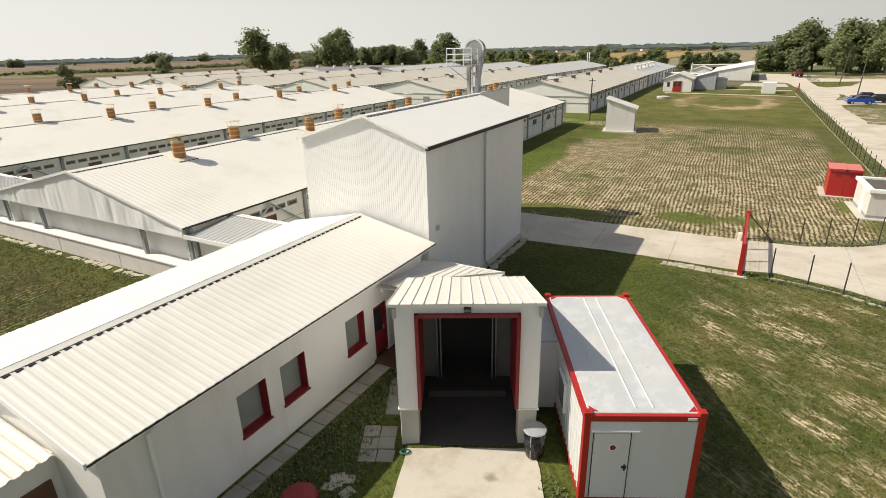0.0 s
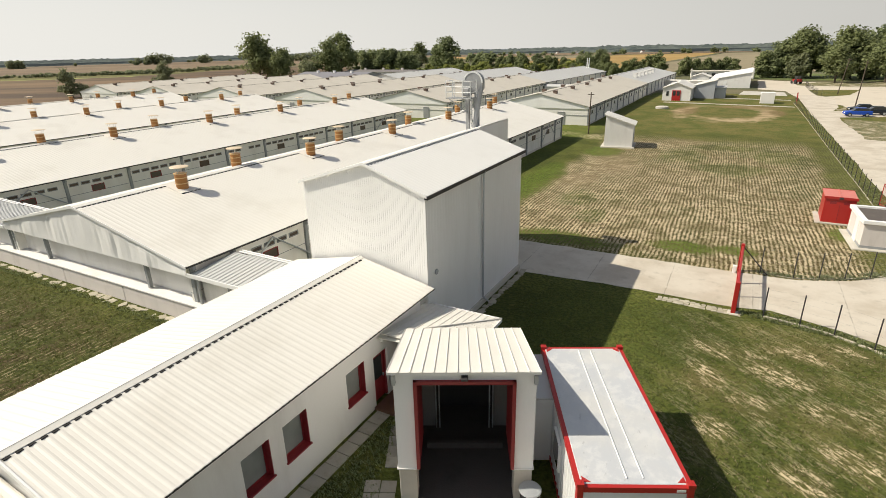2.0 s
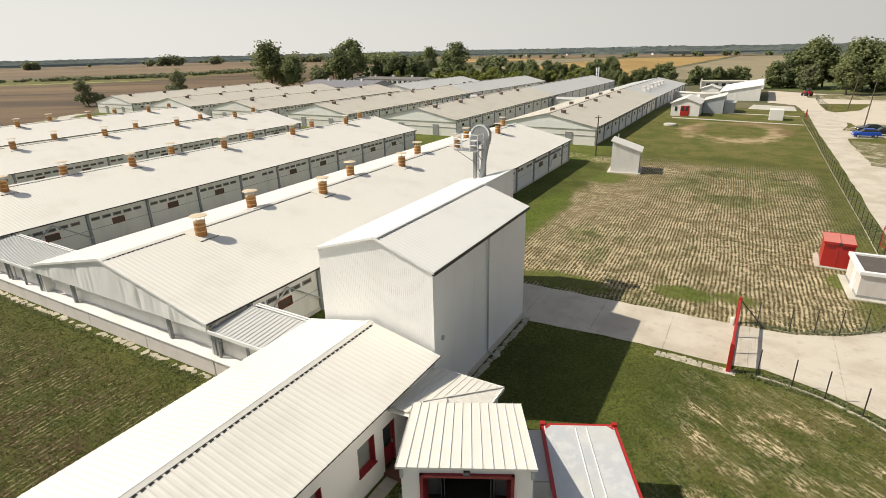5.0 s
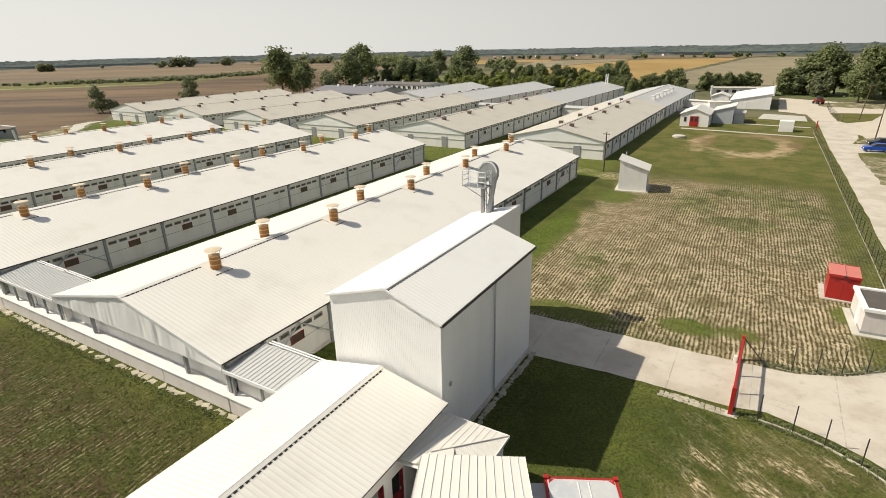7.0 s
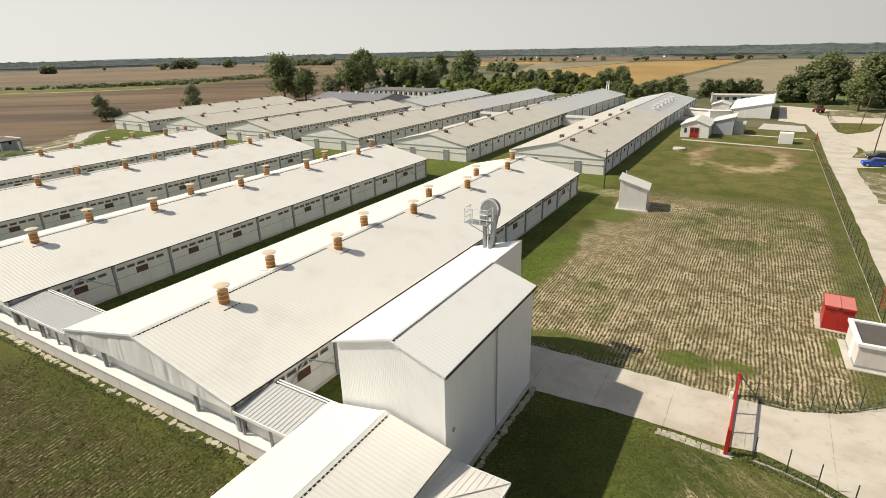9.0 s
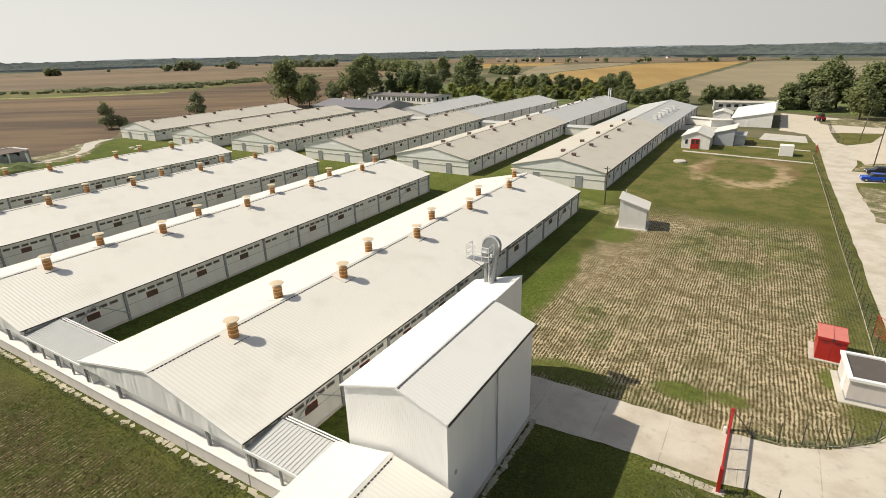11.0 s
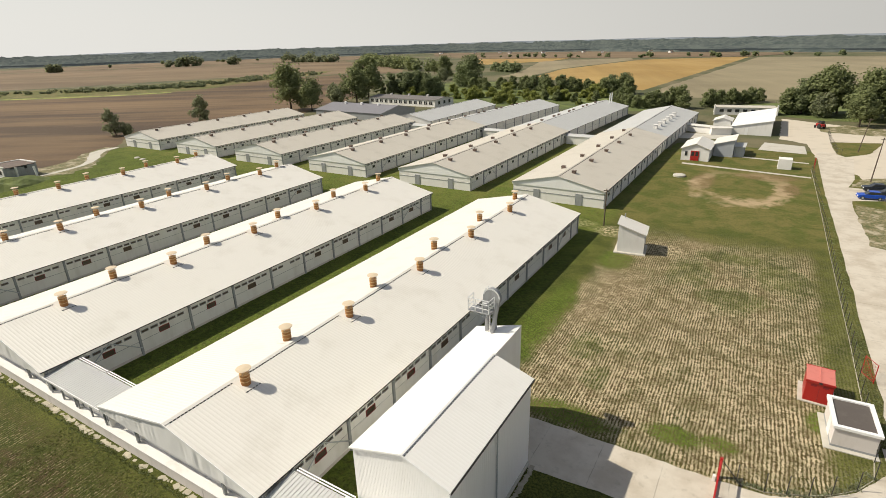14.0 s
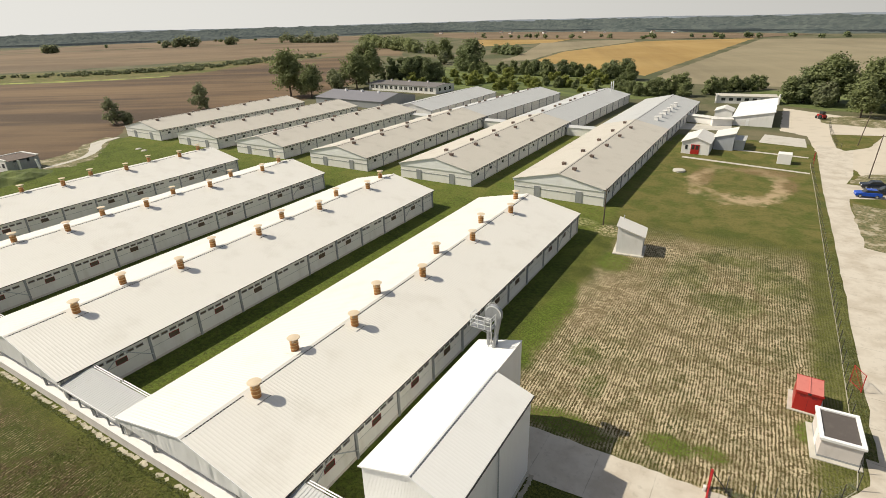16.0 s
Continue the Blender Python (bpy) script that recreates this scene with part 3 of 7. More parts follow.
def rods(*many, sides=8):
    bm = bmesh.new()
    for m in many:
        rod(bm, m[0], m[1], m[2], m[3] if len(m) > 3 else sides, m[4] if len(m) > 4 else None)
    return bm


def lathe(profile, sides=20):
    """A turned solid from (radius, z) pairs, bottom to top."""
    bm = bmesh.new()
    rings = [[bm.verts.new((r * math.cos(k * 2 * math.pi / sides), r * math.sin(k * 2 * math.pi / sides), z)) for k in range(sides)] for r, z in profile]
    for a, b in zip(rings, rings[1:]):
        for k in range(sides):
            bm.faces.new((a[k], a[(k + 1) % sides], b[(k + 1) % sides], b[k]))
    bm.faces.new(list(reversed(rings[0]))), bm.faces.new(rings[-1])
    return bm


def ribs(a, b, pitch, depth):
    """Trapezoid sheet profile: (place, height) from a to b."""
    out = []
    count = max(1, round((b - a) / pitch))
    p = (b - a) / count
    for i in range(count):
        s = a + i * p
        out += [(s, 0), (s + 0.58 * p, 0), (s + 0.66 * p, depth), (s + 0.92 * p, depth)]
    return out + [(b, 0)]


def waves(a, b, pitch, depth):
    """Shallow roof profile with wide flanks: (place, height) from a to b."""
    out = []
    count = max(1, round((b - a) / pitch))
    p = (b - a) / count
    for i in range(count):
        s = a + i * p
        out += [(s, 0), (s + 0.4 * p, 0), (s + 0.62 * p, depth), (s + 0.78 * p, depth)]
    return out + [(b, 0)]


def seams(a, b, pitch, height):
    """Standing seam profile: flat pans with narrow upright ribs."""
    out = []
    count = max(1, round((b - a) / pitch))
    p = (b - a) / count
    for i in range(count):
        s = a + i * p
        out += [(s, height), (s + 0.014, height), (s + 0.02, 0), (s + p - 0.006, 0)]
    return out + [(b - 0.002, height), (b, height)]


def sheet(rows, thick=0.02, down=(0, 0, -1)):
    """A sheet from rows of points, all of one length, given a thickness."""
    bm = bmesh.new()
    d = Vector(down) * thick
    top = [[bm.verts.new(p) for p in row] for row in rows]
    low = [[bm.verts.new(Vector(p) + d) for p in row] for row in rows]
    n, m = len(rows), len(rows[0])
    for i in range(n - 1):
        for j in range(m - 1):
            bm.faces.new((top[i][j], top[i][j + 1], top[i + 1][j + 1], top[i + 1][j]))
            bm.faces.new((low[i][j], low[i + 1][j], low[i + 1][j + 1], low[i][j + 1]))
    for i in (0, n - 1):
        for j in range(m - 1):
            bm.faces.new((top[i][j], low[i][j], low[i][j + 1], top[i][j + 1]) if i == 0 else (top[i][j], top[i][j + 1], low[i][j + 1], low[i][j]))
    for j in (0, m - 1):
        for i in range(n - 1):
            bm.faces.new((top[i][j], top[i + 1][j], low[i + 1][j], low[i][j]) if j == 0 else (top[i][j], low[i][j], low[i + 1][j], top[i + 1][j]))
    bmesh.ops.recalc_face_normals(bm, faces=bm.faces)
    return bm


def roof_sheet(x0, z0, x1, z1, y0, y1, pitch=0.3, depth=0.04):
    """One ribbed slope from the eave (x0, z0) to the ridge (x1, z1), ridge along y."""
    prof = waves(y0, y1, pitch, depth)
    return sheet([[(x0, s, z0 + h) for s, h in prof], [(x1, s, z1 + h) for s, h in prof]])


def mesh_of(name, bm, material):
    me = bpy.data.meshes.new(name)
    bm.to_mesh(me)
    bm.free()
    for m in material if isinstance(material, (list, tuple)) else (material,):
        me.materials.append(m)
    return me


def part(name, bm, material, parent, label="", at=None):
    """One mesh object under a thing or a part; at: its place in the parent."""
    ob = new(name, bm if isinstance(bm, bpy.types.Mesh) else mesh_of(name, bm, material))
    ob.parent = parent
    if at is not None:
        ob.matrix_basis = at if isinstance(at, Matrix) else Matrix.Translation(at)
    return tagged(ob, label)


def thing(name, label, category, at=(0, 0, 0), turn=0.0, group="", kind=""):
    ob = new(name)
    ob.matrix_basis = pose(*at, 0, 0, turn)
    return tagged(ob, label, category, group, kind)


def solid(name, bm, material, label="", category="", group="", kind="", at=None):
    ob = new(name, mesh_of(name, bm, material))
    if at is not None:
        ob.matrix_basis = at
    return tagged(ob, label, category, group, kind)


def patch(name, outline, z, material, label, wobble=0.3, step=1.0, category="ground", skirt=0.0):
    """A flat piece of ground with an uneven edge."""
    bm = bmesh.new()
    pts = []
    for i, (x, y) in enumerate(outline):
        x2, y2 = outline[(i + 1) % len(outline)]
        n = max(1, int(math.hypot(x2 - x, y2 - y) / step))
        for k in range(n):
            u, w = x + (x2 - x) * k / n, y + (y2 - y) * k / n
            d = noise.noise_vector((u * 0.9 / step, w * 0.9 / step, z * 50)) * wobble
            pts.append((u + d.x, w + d.y))
    top = [bm.verts.new((u, w, z)) for u, w in pts]
    tris = tessellate_polygon([[Vector((u, w, 0)) for u, w in pts]])
    for t in tris:
        bm.faces.new([top[i] for i in t])
    if skirt:
        low = [bm.verts.new((u, w, z - skirt)) for u, w in pts]
        for i in range(len(top)):
            j = (i + 1) % len(top)
            bm.faces.new((top[i], low[i], low[j], top[j]))
    if max(math.hypot(u, w) for u, w in pts) > 640:
        # far fields follow the falling plain
        for axis in (0, 1):
            lo, hi = min(p[axis] for p in pts), max(p[axis] for p in pts)
            for k in range(1, int((hi - lo) / 70)):
                at = Vector((0, 0, 0))
                at[axis] = lo + 70 * k
                way = Vector((1, 0, 0)) if axis == 0 else Vector((0, 1, 0))
                bmesh.ops.bisect_plane(bm, geom=bm.verts[:] + bm.edges[:] + bm.faces[:], plane_co=at, plane_no=way)
        for v in bm.verts:
            d = fall(v.co.x, v.co.y)
            v.co.z += d + (0.2 if d else 0.0)
    bmesh.ops.recalc_face_normals(bm, faces=bm.faces)
    return solid(name, bm, material, label, category, kind="structure")


# ---- ground ----
def fall(x, y):
    """The plain drops gently away far from the farm."""
    return -0.0065 * max(0.0, math.hypot(x, y) - 700.0)


def plain():
    rings = [0.0, 350.0, 700.0, 1000.0, 1400.0, 2000.0, 2800.0, 3800.0, 4900.0]
    bm = bmesh.new()
    mid = bm.verts.new((0, 0, 0))
    last = None
    for r in rings[1:]:
        ring = [bm.verts.new((r * math.cos(k * math.pi / 72), r * math.sin(k * math.pi / 72), fall(r, 0))) for k in range(144)]
        for k in range(144):
            j = (k + 1) % 144
            bm.faces.new((mid, ring[k], ring[j]) if last is None else (last[k], ring[k], ring[j], last[j]))
        last = ring
    low = [bm.verts.new((v.co.x, v.co.y, -60)) for v in last]
    for k in range(144):
        j = (k + 1) % 144
        bm.faces.new((last[k], low[k], low[j], last[j]))
    bmesh.ops.recalc_face_normals(bm, faces=bm.faces)
    return bm


solid("ground", plain(), M_SCRUB, "rough green and brown meadow reaching the horizon", "ground", kind="structure")
patch("lawn", [(-180, -40), (40, -40), (40, 165), (-22, 165), (-22, 155), (-175, 155), (-172, 90), (-160, 60)], 0.012, M_LAWN,
      "mown green lawn with straw rows and bare patches", 1.2, 4.0)
patch("road", [(-12.6, 29.2), (-3.5, 29.7), (1.3, 29.5), (3, 29.9), (6, 29.0), (8.5, 27.5), (11, 24), (14, 20), (24, 18), (26, 40), (22, 60), (19.5, 92), (16.0, 96), (15.0, 112),
               (15.2, 118), (22, 121), (24, 128), (15.4, 128.5), (17, 136), (19, 165), (11.2, 165), (11.4, 60), (11.6, 41), (9.5, 38), (7, 36), (4.5, 34.9), (1.4, 34.7), (-12.6, 34.6)],
      0.03, M_SLABS, "pale concrete drive and service road", 0.12, 0.7, "road", 0.05)
patch("yard", [(10.8, 158), (9.4, 176), (3, 181), (3, 225), (20, 214), (60, 212), (60, 120), (19, 122), (18, 140)], 0.022, M_GRAVEL,
      "pale dusty yard beside the sheds", 0.6, 2.0, "ground")
patch("hall_apron", [(-24, 172), (-9, 176), (-9.5, 183.5), (-24, 183)], 0.02, M_CONCRETE, "pale concrete before the passage", 0.4, 2.0, "pavement")
patch("parking_verge", [(15.3, 103), (15.4, 92.6), (30, 89), (34, 112.5), (20, 114), (15.2, 115.4)], 0.036, M_WORN, "worn grass island beside the parking place", 0.5, 1.4)
patch("kerb_island", [(15.4, 163.4), (17, 160.2), (22.5, 166.7), (27, 184), (15.0, 181)], 0.036, M_LAWN, "grass island in the yard", 0.25, 2.0)
patch("pole_verge", [(15.6, 129.3), (18.5, 130), (24, 131), (28, 138), (22.9, 140.6), (18, 136.3)], 0.036, M_WORN, "worn grass island round a pole", 0.6, 1.0)
patch("yard_verge", [(13, 207), (21, 215), (31, 219), (60, 221), (60, 200), (30, 196), (14, 198)], 0.03, M_WORN, "worn brown grass beside the yard", 1.0, 2.0)
patch("far_verge", [(-8, 236), (4, 231), (16, 224), (60, 224), (70, 260), (-10, 275)], 0.024, M_STRIP, "green meadow under the yard trees", 1.5, 4.0)
patch("fence_verge", [(11.0, 44), (12.3, 44), (12.2, 60), (11.9, 86), (11.5, 114), (10.6, 140), (9.8, 140), (10.3, 114), (10.6, 86), (10.95, 60)], 0.042, M_LAWN, "ragged grass verge along the fence", 0.25, 2.2)
patch("apron", [(-7.05, 10.65), (-3.75, 12.3), (-3.3, 11.6), (-1.4, 7.4), (-1.5, 3.0), (-4.6, 1.2), (-5.6, 6.6)], 0.05, M_RAMP,
      "sunlit concrete ramp before the loading dock", 0.05, 0.6, "pavement", 0.06)
patch("plough_field", [(-163, -300), (-157, 54), (-168, 84), (-196, 108), (-192, 150), (-176, 172), (-190, 200), (-198, 236), (-262, 345), (-346, 396), (-372, 350), (-394, 320), (-362, 258), (-346, 215), (-365, 190), (-387, 168), (-415, 148), (-520, 20), (-760, -300)], 0.02, M_PLOUGH,
      "ploughed brown field", 1.5, 6.0)
patch("stubble_field", [(-560, 120), (-500, 215), (-450, 330), (-376, 395), (-300, 425), (-330, 470), (-478, 600), (-600, 690), (-720, 610), (-860, 425), (-1000, 260), (-1300, -300), (-900, -300)], 0.02, M_STUBBLE, "wide tan stubble field", 3, 12.0)
patch("stubble_strip", [(-630, 730), (-735, 640), (-875, 450), (-1015, 285), (-1100, 330), (-1150, 640), (-1110, 870), (-1030, 1000), (-700, 960)], 0.02, M_STUBBLE, "distant pale field", 5, 25.0)
patch("scrub_belt", [(-352, 228), (-347, 250), (-366, 300), (-373, 345), (-374, 395), (-384, 408), (-410, 455), (-425, 380), (-436, 300), (-440, 250), (-478, 210), (-640, 40), (-600, 10), (-424, 160), (-390, 182)], 0.026, M_BELT, "rough green and brown belt between two fields", 3.0, 6.0)
patch("back_meadow", [(-180, 232), (-120, 224), (-40, 228), (-30, 246), (-58, 288), (-110, 318), (-150, 345), (-200, 360), (-196, 300)], 0.022, M_STRIP, "bright green meadow behind the halls", 2.0, 5.0)
patch("field_verge", [(-345, 222), (-365, 194), (-388, 172), (-416, 152), (-520, 24), (-760, -296), (-768, -294), (-526, 28), (-421, 158), (-393, 180), (-369, 202), (-351, 228)], 0.03, M_YELLOW, "yellow green strip beside the field", 1.0, 6.0)
patch("gold_field", [(-63, 316), (-110, 352), (-160, 396), (-172, 500), (-142, 680), (-34, 755)], 0.03, M_GOLD, "golden ripe field behind the farm", 1.5, 8.0)
patch("gold_edge", [(-60.5, 314), (-63, 316), (-34, 755), (-29, 752)], 0.034, M_SCRUB, "dark green baulk between two fields", 0.4, 8.0)
patch("gold_strip", [(-185, 392), (-165, 400), (-177, 500), (-150, 680), (-165, 735), (-250, 640), (-200, 470)], 0.026, M_PALEFIELD, "pale cut field behind the trees", 2, 8.0)
patch("straw_field", [(-57, 315), (-25, 745), (150, 745), (160, 390), (60, 290), (-40, 285)], 0.028, M_PALEFIELD, "pale straw field behind the trees", 1.5, 8.0)
patch("far_gold_strip", [(-292, 564), (-240, 655), (-246, 735), (-385, 740)], 0.024, M_GOLD, "far golden field", 3, 14.0)
patch("far_field", [(-36, 765), (-165, 745), (-250, 745), (-400, 750), (-560, 900), (-720, 1150), (-300, 1120), (-130, 980), (30, 900)], 0.02, M_STUBBLE, "far tan field", 5, 25.0)


# ---- barns ----
HALF, EAVE, RIDGE, LONG = 9.1, 3.2, 5.2, 63.6
SLOPE = (RIDGE - EAVE) / HALF


def wide_window(w, h, frame_mat, pane_mat, depth=0.06, bar=0.05):
    """Meshes of a window facing +x: frame and pane, centred on its place."""
    f = boxes((-0.03, depth, -w / 2, w / 2, h / 2 - bar, h / 2), (-0.03, depth, -w / 2, w / 2, -h / 2, -h / 2 + bar),
              (-0.03, depth, -w / 2, -w / 2 + bar, -h / 2 + bar, h / 2 - bar), (-0.03, depth, w / 2 - bar, w / 2, -h / 2 + bar, h / 2 - bar))
    p = boxes((-0.02, 0.012, -w / 2 + bar, w / 2 - bar, -h / 2 + bar, h / 2 - bar))
    return mesh_of("window_frame", f, frame_mat), mesh_of("pane", p, pane_mat)


FRAME_SMALL, PANE_SMALL = wide_window(0.78, 0.3, M_COLUMN, M_VENTHOLE)
FRAME_BIG, PANE_BIG = wide_window(1.15, 0.6, M_REDWOOD, M_VENTHOLE)
FRAME_HATCH, _pane = wide_window(1.15, 0.6, M_BROWN, M_VENTHOLE)
FRAME_OLD, PANE_OLD = wide_window(0.9, 0.6, M_COLUMN, M_GLASS)
COLUMN = mesh_of("column", boxes((-0.05, 0.16, -0.12, 0.12, 0, 3.05), (-0.05, 0.3, -0.09, 0.09, 2.85, 3.06), bevel=0.01), M_COLUMN)
BARREL = mesh_of("barrel", lathe([(0.37, -0.12), (0.37, 0.3), (0.39, 0.31), (0.39, 0.35), (0.37, 0.36), (0.37, 0.66), (0.39, 0.67), (0.39, 0.71), (0.37, 0.72), (0.37, 0.98), (0.345, 0.98), (0.34, 0.9)]), M_BARREL)
# black disc closes the barrel and stands for its unlit inside
OPENING = mesh_of("opening", lathe([(0.337, 0.903), (0.337, 0.912)]), M_GAP)
BAND = mesh_of("band", lathe([(0.375, -0.03), (0.398, -0.03), (0.398, 0.03), (0.375, 0.03)]), M_BAND)
RAINCAP = mesh_of("rain_cap", lathe([(0.58, 0), (0.59, 0.02), (0.56, 0.045), (0.1, 0.09)]), M_CAP)
STAY = mesh_of("stay", rods(((0, 0, 0), (0.12, 0, 0.43), 0.012), sides=5), M_GREYSTEEL)
FLASHING = mesh_of("flashing", boxes((-0.95, 0.75, -0.66, 0.66, 0, 0.03), bevel=0.008), M_ROOF)
# black boxes put where open rib gaps show only shade
FLASHGAP = mesh_of("closure_strip", boxes(*[(0.73, 0.78, -0.62 + 0.3 * i, -0.44 + 0.3 * i, -0.035, 0.012) for i in range(5)]), M_GAP)


def chimney(parent, x, y):
    z = RIDGE - abs(x) * SLOPE + 0.02
    c = part("ventilation_chimney", BARREL, None, parent, "orange-brown barrel chimney with pale bands", (x, y, z))
    part("opening", OPENING, None, c, "black disc for the shade inside the open barrel")
    for h in (0.33, 0.69, 0.95):
        part("band", BAND, None, c, at=(0, 0, h))
    part("rain_cap", RAINCAP, None, c, "flat round tan rain cap on thin stays", (0, 0, 1.35))
    for k in range(4):
        part("stay", STAY, None, c, at=pose(0.34 * math.cos(k * 1.57 + 0.6), 0.34 * math.sin(k * 1.57 + 0.6), 0.93, 0, 0, 90 * k + 34))
    s = 1 if x > 0 else -1
    f = part("flashing", FLASHING, None, parent, "flat sheet round the chimney foot", pose(x, y, z + 0.012, 0, math.degrees(math.atan(SLOPE)), 0 if s > 0 else 180))
    if s > 0:
        tagged(part("closure_strip", FLASHGAP, None, f), "black dashes for the shaded rib gaps below the sheet", kind="stuff")


def gable_wave(y):
    """Bulging loose sheet that closes the gable, from eave to ridge."""
    rows = []
    for j in range(9):
        v = j / 8
        row = []
        for i in range(73):
            x = -HALF + 0.1 + (2 * HALF - 0.2) * i / 72
            top = RIDGE - abs(x) * SLOPE - 0.06
            low = EAVE - 0.55
            z = low + (top - low) * v
            b = 0.10 * noise.noise((x * 0.95, 2.3, v * 0.35)) + 0.05 * noise.noise((x * 2.6, 7.0, v * 0.5))
            row.append((x, y + b * (0.35 + 0.65 * math.sin(math.pi * min(1, v * 0.9 + 0.1))), z))
        rows.append(row)
    return sheet(rows, 0.03, (0, 1, 0))


def barn_shell(b, roof_mat, wall_mat, length):
    part("roof_slope", roof_sheet(HALF, EAVE, 0, RIDGE, -0.35, length + 0.35, 0.3, 0.01), roof_mat, b, "ribbed sheet roof slope")
    part("roof_slope", roof_sheet(-HALF, EAVE, 0, RIDGE, -0.35, length + 0.35, 0.3, 0.01), roof_mat, b, "ribbed sheet roof slope")
    k = 0.3 * SLOPE
    part("ridge_cap", prism([(-0.3, RIDGE - k + 0.018), (-0.3, RIDGE - k + 0.034), (0, RIDGE + 0.06), (0.3, RIDGE - k + 0.045), (0.3, RIDGE - k + 0.03), (0, RIDGE + 0.025)], -0.36, length + 0.36), roof_mat, b)
    # row of black boxes in place of the shaded gaps between ribs
    tagged(part("closure_strip", boxes(*[(0.26, 0.37, 0.3 * i + 0.03, 0.3 * i + 0.22, RIDGE - k - 0.05, RIDGE - k + 0.016) for i in range(int(length / 0.3))]), M_GAP, b), "black dashes for the shaded rib gaps below the ridge cap", kind="stuff")
    part("gutter", prism([(HALF - 0.1, EAVE - 0.1), (HALF + 0.03, EAVE - 0.1), (HALF + 0.03, EAVE - 0.01), (HALF - 0.1, EAVE - 0.03)], -0.3, length + 0.3), M_DARK, b, "dark eaves board")
    w = HALF - 0.3
    part("lower_wall", boxes((w - 0.16, w, 0, length, 0, 1.55)), wall_mat, b, "white lower wall panel")
    part("wall_joint", boxes((w - 0.16, w - 0.015, 0, length, 1.55, 1.6)), M_COLUMN, b)
    part("upper_wall", boxes((w - 0.16, w, 0, length, 1.6, EAVE - 0.04)), wall_mat, b, "white upper wall panel")
    part("side_wall", boxes((-w, -w + 0.16, 0, length, 0, EAVE - 0.04)), wall_mat, b)
    part("plinth", boxes((w, w + 0.05, 0, length, -0.1, 0.28)), M_PLINTH, b)
    end = [(-w + 0.16, 0), (w - 0.16, 0), (w - 0.16, EAVE - 0.05), (0, RIDGE - 0.08), (-w + 0.16, EAVE - 0.05)]
    part("gable_wall", prism(end, length - 0.16, length), wall_mat, b)
    return w, end


def cross_brace(b, x, y0, y1, z0=0.9, z1=2.9):
    part("brace", rods(((x, y0, z0), (x, (y0 + y1) / 2, z1), 0.05), sides=6), M_GREYSTEEL, b)
    part("brace", rods(((x, y1, z0), (x, (y0 + y1) / 2, z1), 0.05), sides=6), M_GREYSTEEL, b)


def new_barn(at):
    b = thing("barn", "long white pig barn with cream ribbed roof and orange barrel chimneys", "barn", at, group="white barns with barrel chimneys")
    w, end = barn_shell(b, M_ROOF, M_WALL, LONG)
    bay = 5.75
    posts = [2.7 + bay * k for k in range(11)]
    for y in [0.13] + posts + [LONG - 0.15]:
        part("column", COLUMN, None, b, at=(w, y, 0))
    for k in range(10):
        y0 = posts[k]
        full = k not in (4, 7)
        for i in range(5):
            if not full and i == 2:
                continue
            f = part("small_window", FRAME_SMALL, None, b, at=(w, y0 + 0.7 + 1.0 * i, 2.5))
            part("pane", PANE_SMALL, None, f)
        if full:
            red = k < 3
            f = part("hatch_window", FRAME_BIG if red else FRAME_HATCH, None, b, "larger hatch with a red frame" if red else "larger dark hatch", (w, y0 + 2.7, 1.86))
            part("pane", PANE_BIG, None, f)
    for i in range(3):
        part("small_window", FRAME_SMALL, None, b, at=(w, posts[10] + 0.7 + i, 2.5))
    cross_brace(b, w + 0.18, posts[0], posts[1])
    cross_brace(b, w + 0.18, posts[9], posts[10])
    for k in range(10):
        chimney(b, 1.1 if k % 2 == 0 else -0.8, 5.9 + 6.1 * k)
    # near gable: bulging sheet above, recessed wall, ledge and low wall in front
    part("gable_sheet", gable_wave(-0.28), M_SHEET, b, "bulging white sheet closing the gable")
    part("gable_wall", prism([(-w + 0.16, 0), (w - 0.16, 0), (w - 0.16, EAVE - 0.1), (-w + 0.16, EAVE - 0.1)], 0.5, 0.66), M_WALL, b)
    part("verge_trim", prism([(HALF + 0.02, EAVE - 0.08), (HALF + 0.02, EAVE + 0.06), (0, RIDGE + 0.1), (-HALF - 0.02, EAVE + 0.06), (-HALF - 0.02, EAVE - 0.08), (0, RIDGE - 0.06)], -0.4, -0.36), M_SHEET, b)
    for x in (-8.95, -5.05, 5.05, 8.95):
        part("gable_post", boxes((x - 0.1, x + 0.1, 0.0, 0.2, 1.1, EAVE - 0.5), bevel=0.015), M_COLUMN, b)
    x0 = -HALF
    for k in range(3):
        part("wall_panel", boxes((x0 + k * 6.05 + 0.02, x0 + k * 6.05 + 6.02, -0.3, -0.12, 0, 1.0), bevel=0.012), M_PLINTH, b, "pale low wall panel")
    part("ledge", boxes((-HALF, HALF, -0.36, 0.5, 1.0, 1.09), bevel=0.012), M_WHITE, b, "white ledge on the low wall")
    return b


barn = new_barn((-32.0, 15.9, 0))
for x in (-59.4, -86.1, -112.8):
    copy_thing(barn, pose(x, 15.9, 0))

VENT = mesh_of("vent", boxes((-0.35, 0.35, -0.35, 0.35, 0, 0.45), (-0.42, 0.42, -0.42, 0.42, 0.45, 0.55), bevel=0.02), M_RUST)
DOOR_OLD = mesh_of("door", boxes((-0.55, 0.55, -0.06, 0.04, 0, 2.1), (-0.62, -0.55, -0.08, 0.04, 0, 2.18), (0.55, 0.62, -0.08, 0.04, 0, 2.18), (-0.62, 0.62, -0.08, 0.04, 2.1, 2.18)), M_COLUMN)


